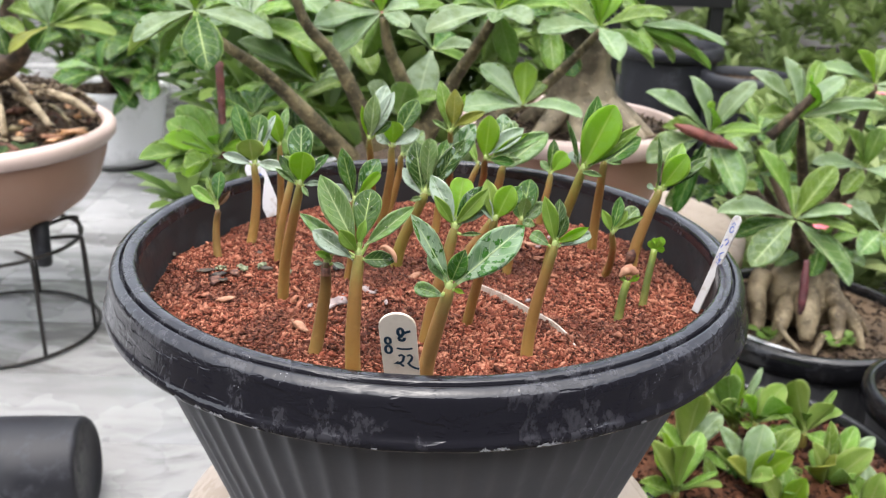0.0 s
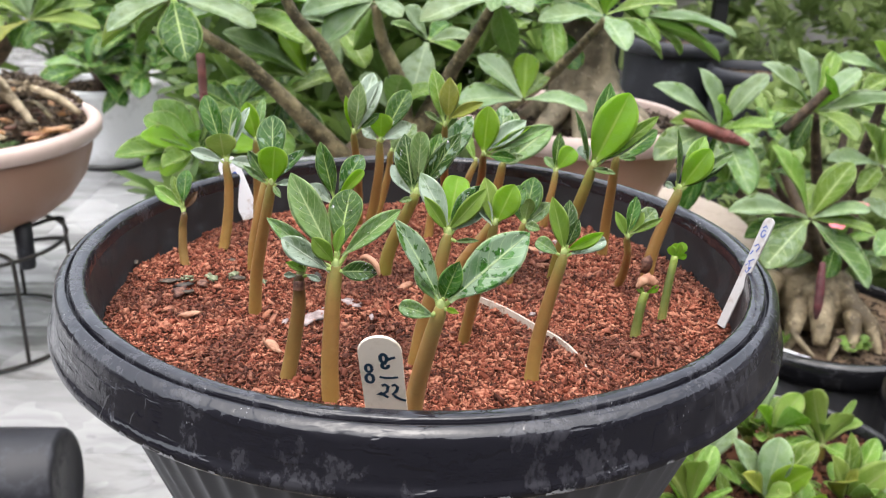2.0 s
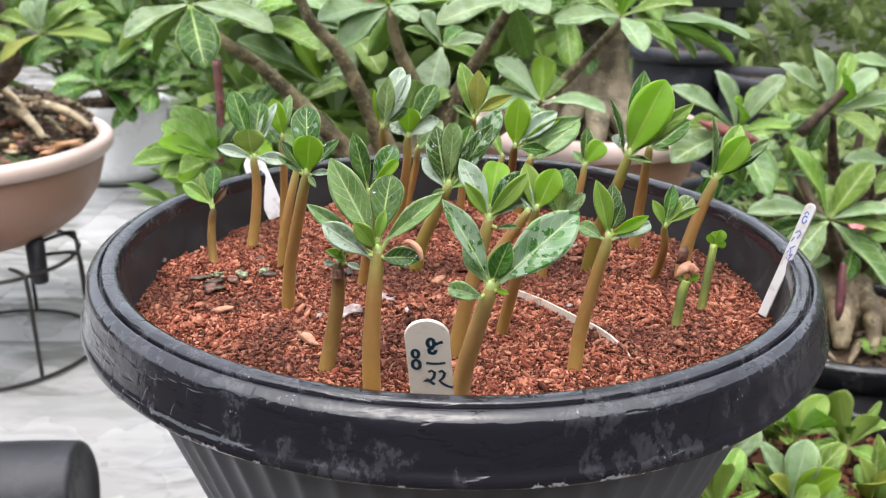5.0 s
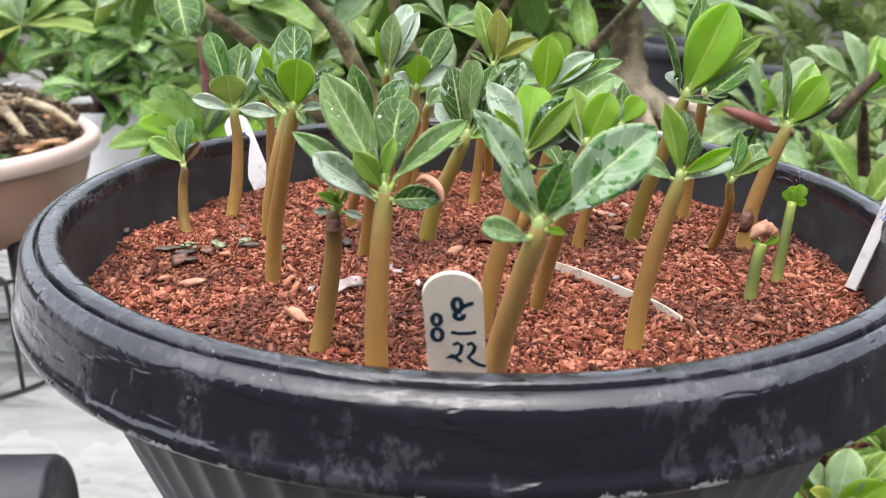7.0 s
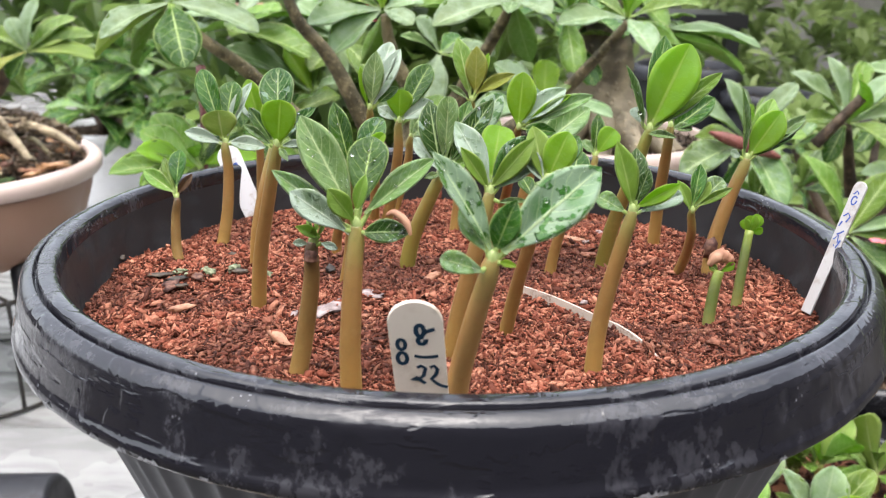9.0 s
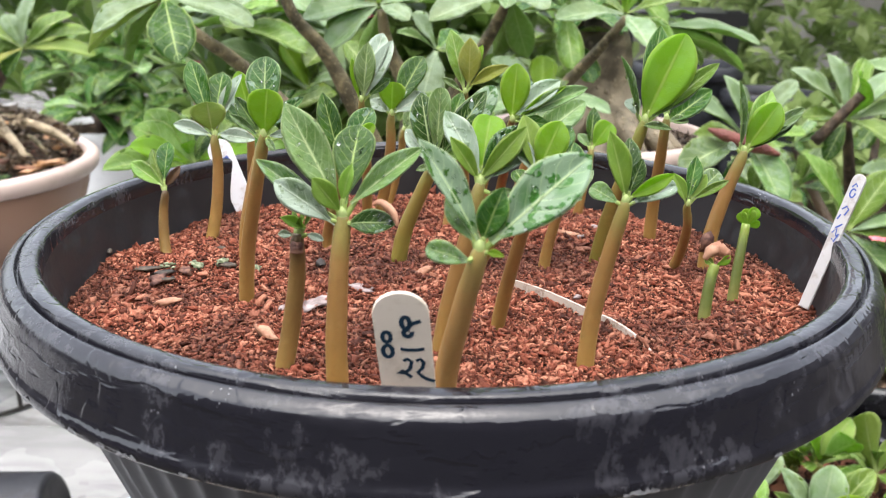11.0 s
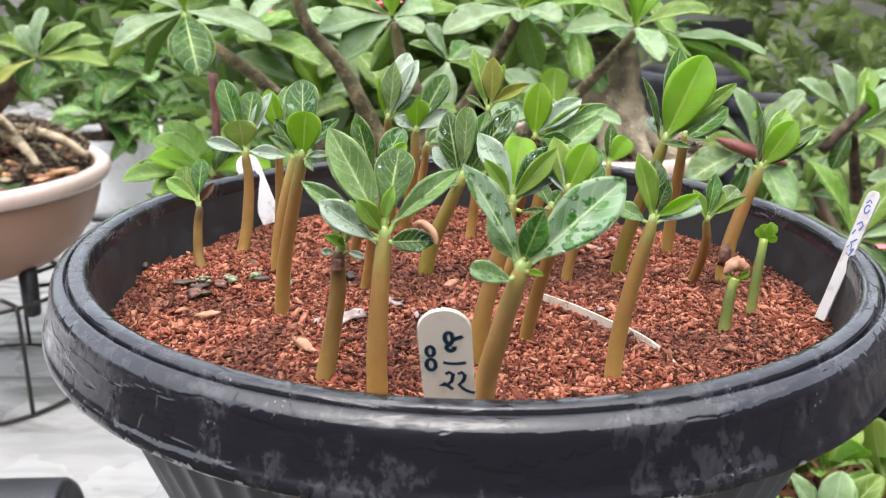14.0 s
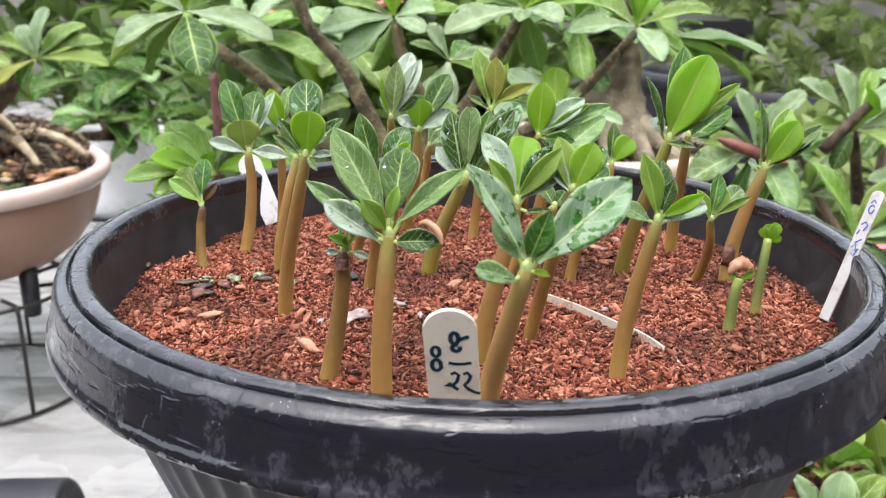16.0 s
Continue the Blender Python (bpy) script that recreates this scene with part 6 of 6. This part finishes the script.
part("trunk", tube([(-0.87, 1.10, 0.52), (-0.711, 1.080, 0.608), (-0.707, 1.060, 0.676), (-0.707, 1.050, 0.739)], [0.026, 0.019, 0.015, 0.012], 12, True, 0.1, 136), BARK_DARK, left)
whorl(left, (-0.625, 1.020, 0.669), (((-0.511, 1.000, 0.662), 0.034, "o"), ((-0.531, 1.040, 0.691), 0.038, "m"), ((-0.645, 1.020, 0.716), 0.030, "x"), ((-0.600, 1.020, 0.742), 0.040, "x"), ((-0.563, 1.060, 0.715), 0.036, "m"), ((-0.693, 1.040, 0.693), 0.030, "m"), ((-0.674, 0.980, 0.631), 0.024, "y"), ((-0.645, 1.000, 0.630), 0.030, "d"), ((-0.605, 1.060, 0.634), 0.030, "d")))
whorl(left, (-0.711, 1.020, 0.680), (((-0.660, 1.000, 0.658), 0.030, "m"), ((-0.677, 1.020, 0.725), 0.034, "x"), ((-0.750, 1.000, 0.655), 0.036, "m"), ((-0.691, 1.000, 0.626), 0.030, "d")))

stand_c = (-0.79, 1.06)
stand = thing("wire_stand", (*stand_c, FLOOR), "black wire plant stand with bent legs and rings", "plant stand")
for z_, r_ in ((FLOOR + 0.006, 0.165), (0.285, 0.150)):
    ring = [(stand_c[0] + r_ * math.cos(a * math.pi / 24), stand_c[1] + r_ * math.sin(a * math.pi / 24), z_) for a in range(49)]
    part("ring", tube(ring, [0.0036] * 49, 8), METAL, stand)
for n_ in range(8):
    a = n_ * math.pi / 4 - 0.75
    c_, s_ = math.cos(a), math.sin(a)
    p = [(stand_c[0] + r_ * c_, stand_c[1] + r_ * s_, z_) for r_, z_ in ((0.165, FLOOR + 0.005), (0.163, 0.20), (0.160, 0.275), (0.150, 0.290), (0.10, 0.286))]
    part("leg", tube(p, [0.0036] * 5, 8), METAL, stand)

# white pot further back
white_c = (-0.957, 2.205)
pail = thing("plant_pot", (*white_c, FLOOR), "tall white plastic pot in a dark saucer", "plant pot")
part("rim", lathe([(0.138, 0.310), (0.140, 0.334), (0.148, 0.338), (0.158, 0.333), (0.158, 0.314), (0.148, 0.308)], white_c, 64), WHITE, pail)
part("wall", lathe([(0.148, 0.312), (0.138, 0.25), (0.120, 0.15), (0.112, FLOOR + 0.006), (0.001, FLOOR + 0.006)], white_c, 64), WHITE, pail)
part("saucer", lathe([(0.001, FLOOR), (0.112, FLOOR), (0.122, FLOOR + 0.012), (0.118, FLOOR + 0.012), (0.110, FLOOR + 0.005), (0.001, FLOOR + 0.005)], white_c, 64), METAL, pail, "dark saucer")
pot_soil(white_c, 0.320, 0.138, 36)
shrub = thing("adenium", (*white_c, 0.315), "leafy adenium in the white pot", "plant")
for n_, to_ in enumerate(((-0.862, 2.000, 0.471), (-0.782, 2.000, 0.519), (-0.988, 2.100, 0.498), (-0.728, 1.950, 0.439), (-0.856, 2.100, 0.564), (-0.734, 2.100, 0.522), (-0.877, 1.900, 0.427), (-1.068, 2.200, 0.546), (-0.702, 2.200, 0.446), (-0.745, 1.900, 0.417))):
    part("branch", tube([(white_c[0], white_c[1], 0.315), Vector((white_c[0], white_c[1], 0.36)) * 0.4 + Vector(to_) * 0.6, to_], [0.02, 0.012, 0.006], 8, True, 0.1, 150 + n_), BARK_DARK, shrub)
    rosette(shrub, to_, 10, 0.150, 160 + n_, (15, 0), "dgd", (-25, 65), 0.44)

# black nursery pot lying on the floor
lie_pose = pose(-0.437, 0.535, FLOOR + 0.075, 0, -95, 6)
lying = thing("nursery_pot", (-0.507, 0.539, FLOOR), "empty black nursery pot lying on its side", "plant pot")
for name_, profile_, wave_ in (("wall", [(0.064, 0.004), (0.070, 0.060), (0.074, 0.110), (0.078, 0.160)], None),
                               ("rim", [(0.078, 0.158), (0.083, 0.160), (0.085, 0.166), (0.085, 0.184), (0.082, 0.186), (0.079, 0.184), (0.078, 0.160), (0.073, 0.110), (0.061, 0.008)], None),
                               ("base", [(0.001, 0.002), (0.050, 0.002), (0.054, -0.002), (0.060, -0.001), (0.064, 0.004), (0.062, 0.008), (0.001, 0.008)], None)):
    turned = lathe(profile_, (0, 0), 64, wave_)
    bmesh.ops.transform(turned, verts=turned.verts, matrix=lie_pose)
    part(name_, turned, BLACK_OLD, lying)

# ---- litter in the pink bowl ----
for n_, (x_, y_, az_, el_) in enumerate(((-0.70, 0.98, 20, 25), (-0.66, 1.05, 75, 15), (-0.72, 1.08, 140, 35), (-0.77, 0.95, 200, 20), (-0.68, 1.13, 300, 30), (-0.75, 1.02, 60, 50))):
    dead = solo("dead_leaf", blob((0, 0, 0), (0.02, 0.008, 0.003), 400 + n_, 0.5), HUSK if n_ % 2 else HUSK_DARK, "curled brown dead leaf on the soil", "dead leaf")
    dead.matrix_basis = Matrix.Translation((x_, y_, 0.470 + heap(x_ - bowl_c[0], y_ - bowl_c[1]))) @ Matrix.Rotation(radians(az_), 4, "Z") @ Matrix.Rotation(radians(el_), 4, "Y") @ Matrix.Diagonal((1.6, 1.6, 1.6, 1))
for n_, (x_, y_, s_) in enumerate(((-0.745, 0.955, 0.034), (-0.71, 0.965, 0.024), (-0.77, 1.02, 0.030), (-0.64, 1.06, 0.018), (-0.69, 1.00, 0.020), (-0.75, 0.93, 0.028), (-0.66, 1.09, 0.016), (-0.80, 0.99, 0.03))):
    solo("moss", blob((x_, y_, 0.458 + heap(x_ - bowl_c[0], y_ - bowl_c[1])), (s_, s_ * 0.8, s_ * 0.5), 420 + n_, 0.5, 3), MOSS, "dark green cushion of moss on the soil", "moss", kind="stuff")
for n_, (x_, y_, az_) in enumerate(((-0.78, 1.08, 30), (-0.72, 1.15, 100), (-0.82, 1.02, 340))):
    solo("twig", tube([(x_, y_, 0.505), (x_ + 0.05 * math.cos(az_), y_ + 0.05 * math.sin(az_), 0.512), (x_ + 0.10 * math.cos(az_), y_ + 0.10 * math.sin(az_), 0.478)], [0.006, 0.005, 0.003], 8, True, 0.2, n_), BARK, "dry brown twig on the soil", "twig")


rng_ = random.Random(77)
for n_ in range(70):
    a_, r_ = rng_.uniform(-2.2, 1.4), rng_.uniform(0.04, 0.22)
    x_, y_ = bowl_c[0] + r_ * math.cos(a_), bowl_c[1] + r_ * math.sin(a_)
    chip = solo("bark_chip", blob((0, 0, 0), (rng_.uniform(0.008, 0.020), 0.007, 0.005), 440 + n_, 0.5), (BARK, HUSK_DARK, CAUDEX, BARK_DARK, FALLEN)[n_ % 5], "rough brown bark chip on the soil", "bark chip", "bark chips in the bowl")
    chip.matrix_basis = Matrix.Translation((x_, y_, 0.468 + heap(x_ - bowl_c[0], y_ - bowl_c[1]))) @ Euler((rng_.uniform(-0.5, 0.5), rng_.uniform(-0.4, 0.4), rng_.uniform(0, 6))).to_matrix().to_4x4()
for n_, (a_, l_) in enumerate(((-1.9, 0.17), (-1.2, 0.15), (-0.4, 0.14))):
    c_, s_ = math.cos(a_), math.sin(a_)
    part("root", tube([(-0.79 + 0.03 * c_, 1.14 + 0.03 * s_, 0.575), (-0.79 + l_ * 0.5 * c_, 1.14 + l_ * 0.5 * s_, 0.545), (-0.79 + l_ * c_, 1.14 + l_ * s_, 0.478)], [0.011, 0.007, 0.004], 10, True, 0.30, 460 + n_), ROOT, left)


for at_, az_, ln_, wd_ in (((-0.6724, 1.0444, 0.4780), 35, 0.085, 0.020), ((-0.6741, 1.1643, 0.4850), 20, 0.055, 0.034), ((-0.6545, 1.2019, 0.4900), 160, 0.045, 0.03), ((-0.6548, 1.0313, 0.4750), -30, 0.03, 0.016)):
    fallen = solo("dead_leaf", blob((0, 0, 0), (ln_ * 0.5, wd_ * 0.5, 0.004), 470 + int(ln_ * 1000), 0.35, 3), FALLEN, "orange-brown fallen leaf on the soil", "dead leaf")
    fallen.matrix_basis = Matrix.Translation(Vector(at_) + Vector((0.5 * ln_ * math.cos(radians(az_)), 0.5 * ln_ * math.sin(radians(az_)), 0.004))) @ Matrix.Rotation(radians(az_), 4, "Z") @ Matrix.Rotation(radians(-12), 4, "Y")

# ---- flowers behind ----
def flower(at, size, seed):
    rng = random.Random(seed)
    bloom = thing("flower", at, "pink adenium flower among the leaves", "flower", "pink flowers")
    for i in range(5):
        piece("petal", PETAL_BLADE, bloom, leaf_pose(Vector(at), 72 * i + rng.uniform(-8, 8), 35, size, size * 0.75, 0))


PETAL_BLADE = leaf_blade("petal", PETAL, PETAL, 0.35, 0.1, 0.3, 0.9, 0.1, 2, 6)
for n_, at_ in enumerate(((-0.102, 0.740, 0.747), (-0.120, 0.760, 0.731), (-0.240, 0.720, 0.743), (-0.221, 0.740, 0.747), (-0.088, 0.760, 0.760), (-0.097, 0.740, 0.732), (0.475, 0.570, 0.523), (0.512, 0.600, 0.541), (0.581, 0.700, 0.663))):
    flower(at_, 0.030 if n_ < 6 else 0.010, n_)

# ---- black pots further back ----
for n_, (x_, y_, r_, z_) in enumerate(((0.42, 1.30, 0.10, 0.40), (0.52, 1.58, 0.11, 0.60), (0.66, 1.46, 0.09, 0.56))):
    simple_pot("plant_pot", (x_, y_), z_, FLOOR - 0.03, r_, BLACK_OLD, "black plastic nursery pot among the stored pots", 0, BLACK_OLD, 0.025)
    pot_soil((x_, y_), z_ - 0.02, r_ - 0.011, 500 + n_, count=300)

# ---- distance: racks, shrubs, wall ----
def hedge(name, label, box, count, size, seed, material=HEDGE, lean=0.5):
    rng = np.random.default_rng(seed)
    lo, hi = np.array(box[0]), np.array(box[1])
    blade = np.array([(0, 0, 0), (0.5, 0.55, 0.06), (0, 0.55, 0), (-0.5, 0.55, 0.06), (0.32, 0.85, 0.0), (0, 1, -0.1), (-0.32, 0.85, 0.0)])
    tri = np.array([(0, 1, 2), (0, 2, 3), (2, 1, 4), (2, 4, 5), (2, 5, 6), (2, 6, 3)])
    verts, faces = np.zeros((count * 7, 3)), np.zeros((count * 6, 3), int)
    hub, m = None, 0
    for i in range(count):
        if i % 9 == 0:
            hub = lo + (hi - lo) * rng.random(3)
            bulge = noise.noise(Vector(hub * 2.3)) * 0.25
            hub = hub + np.array([0, bulge, bulge * 0.5])
        s = size * (0.6 + 0.7 * rng.random())
        az, el = rng.random() * 360, rng.uniform(-15, 75)
        mat_ = np.array(leaf_pose(hub, az, el, s, s * 0.42, rng.uniform(-25, 25)))
        verts[i * 7:i * 7 + 7] = blade @ mat_[:3, :3].T + mat_[:3, 3]
        faces[i * 6:i * 6 + 6] = tri + i * 7
    me = bpy.data.meshes.new(name)
    me.from_pydata(verts.tolist(), [], faces.tolist())
    me.materials.append(material)
    return tagged(new(name, me), label, "shrub", kind="stuff")


hedge("hedge", "broad-leaved young adeniums crowded behind the branched plant", ((-0.40, 0.90, 0.36), (0.10, 1.35, 0.84)), 2300, 0.085, 5)
hedge("hedge", "small-leaved green shrub mass behind the pots", ((0.68, 1.55, 0.15), (2.3, 2.15, 1.10)), 10500, 0.058, 1, HEDGE_DULL)
hedge("hedge", "low dark green foliage behind the bushy adenium", ((0.56, 1.05, 0.14), (1.25, 1.30, 0.60)), 2300, 0.065, 6, HEDGE_DULL)
hedge("hedge", "dull green shrubs standing behind the small-leaved ones", ((0.55, 2.25, 0.12), (3.2, 2.7, 1.22)), 7000, 0.070, 8, HEDGE_DULL)
hedge("hedge", "broad-leaved shrubs crowding the back of the terrace", ((-1.75, 2.5, 0.25), (0.5, 3.2, 1.15)), 4800, 0.12, 2)
hedge("hedge", "tall far greenery with gaps", ((-4, 4.4, 0.75), (4.5, 5.2, 1.5)), 6500, 0.14, 3)
rack = thing("plant_rack", (0.75, 1.75, FLOOR), "dark metal plant rack behind the pots", "rack")
for x_ in (0.42, 0.66):
    leg = bmesh.new()
    bmesh.ops.create_cube(leg, size=1.0, matrix=Matrix.Translation((x_, 1.75, 0.40)) @ Matrix.Diagonal((0.030, 0.030, 0.6, 1)))
    part("post", leg, RACK, rack, soft=False)
for z_ in (0.42, 0.68):
    shelf = bmesh.new()
    bmesh.ops.create_cube(shelf, size=1.0, matrix=Matrix.Translation((0.54, 1.85, z_)) @ Matrix.Diagonal((0.30, 0.24, 0.03, 1)))
    part("shelf", shelf, RACK, rack, soft=False)
# far wall, its pale colour replacing light caught in the distance
back = bmesh.new()
bmesh.ops.create_cube(back, size=1.0, matrix=Matrix.Translation((0, 5.6, 0.6)) @ Matrix.Diagonal((12, 0.15, 1.1, 1)))
solo("wall_north", back, WALL_PALE, "far garden wall, paled to stand for light on distant things", "wall", kind="structure", soft=False)

# walls out of view, added so the black rim mirrors dark surroundings
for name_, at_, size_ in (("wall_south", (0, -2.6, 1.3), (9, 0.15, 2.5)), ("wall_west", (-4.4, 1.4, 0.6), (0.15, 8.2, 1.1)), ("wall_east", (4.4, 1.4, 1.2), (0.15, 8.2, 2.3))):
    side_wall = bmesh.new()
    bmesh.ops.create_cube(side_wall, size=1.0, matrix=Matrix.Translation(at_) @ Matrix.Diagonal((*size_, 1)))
    solo(name_, side_wall, WALL, "unseen dark wall added to shape reflections", "wall", kind="structure", soft=False)

# ---- floor tiles, last ----
tile = bmesh.new()
bmesh.ops.create_cube(tile, size=1.0, matrix=Matrix.Diagonal((1.1993, 0.1993, 0.02, 1)))
bmesh.ops.bevel(tile, geom=tile.edges[:], offset=0.0005, segments=1, affect="EDGES")
tile_mesh = to_mesh(tile, "tile", False)
tile_mesh.materials.append(FLOOR_MAT)
for r_ in range(26):
    for c_ in range(4):
        x_ = -3.9 + 1.2 * c_
        piece("tile", tile_mesh, paving, Matrix.Translation((x_, 0.2 + 0.2 * r_, FLOOR - 0.010)))
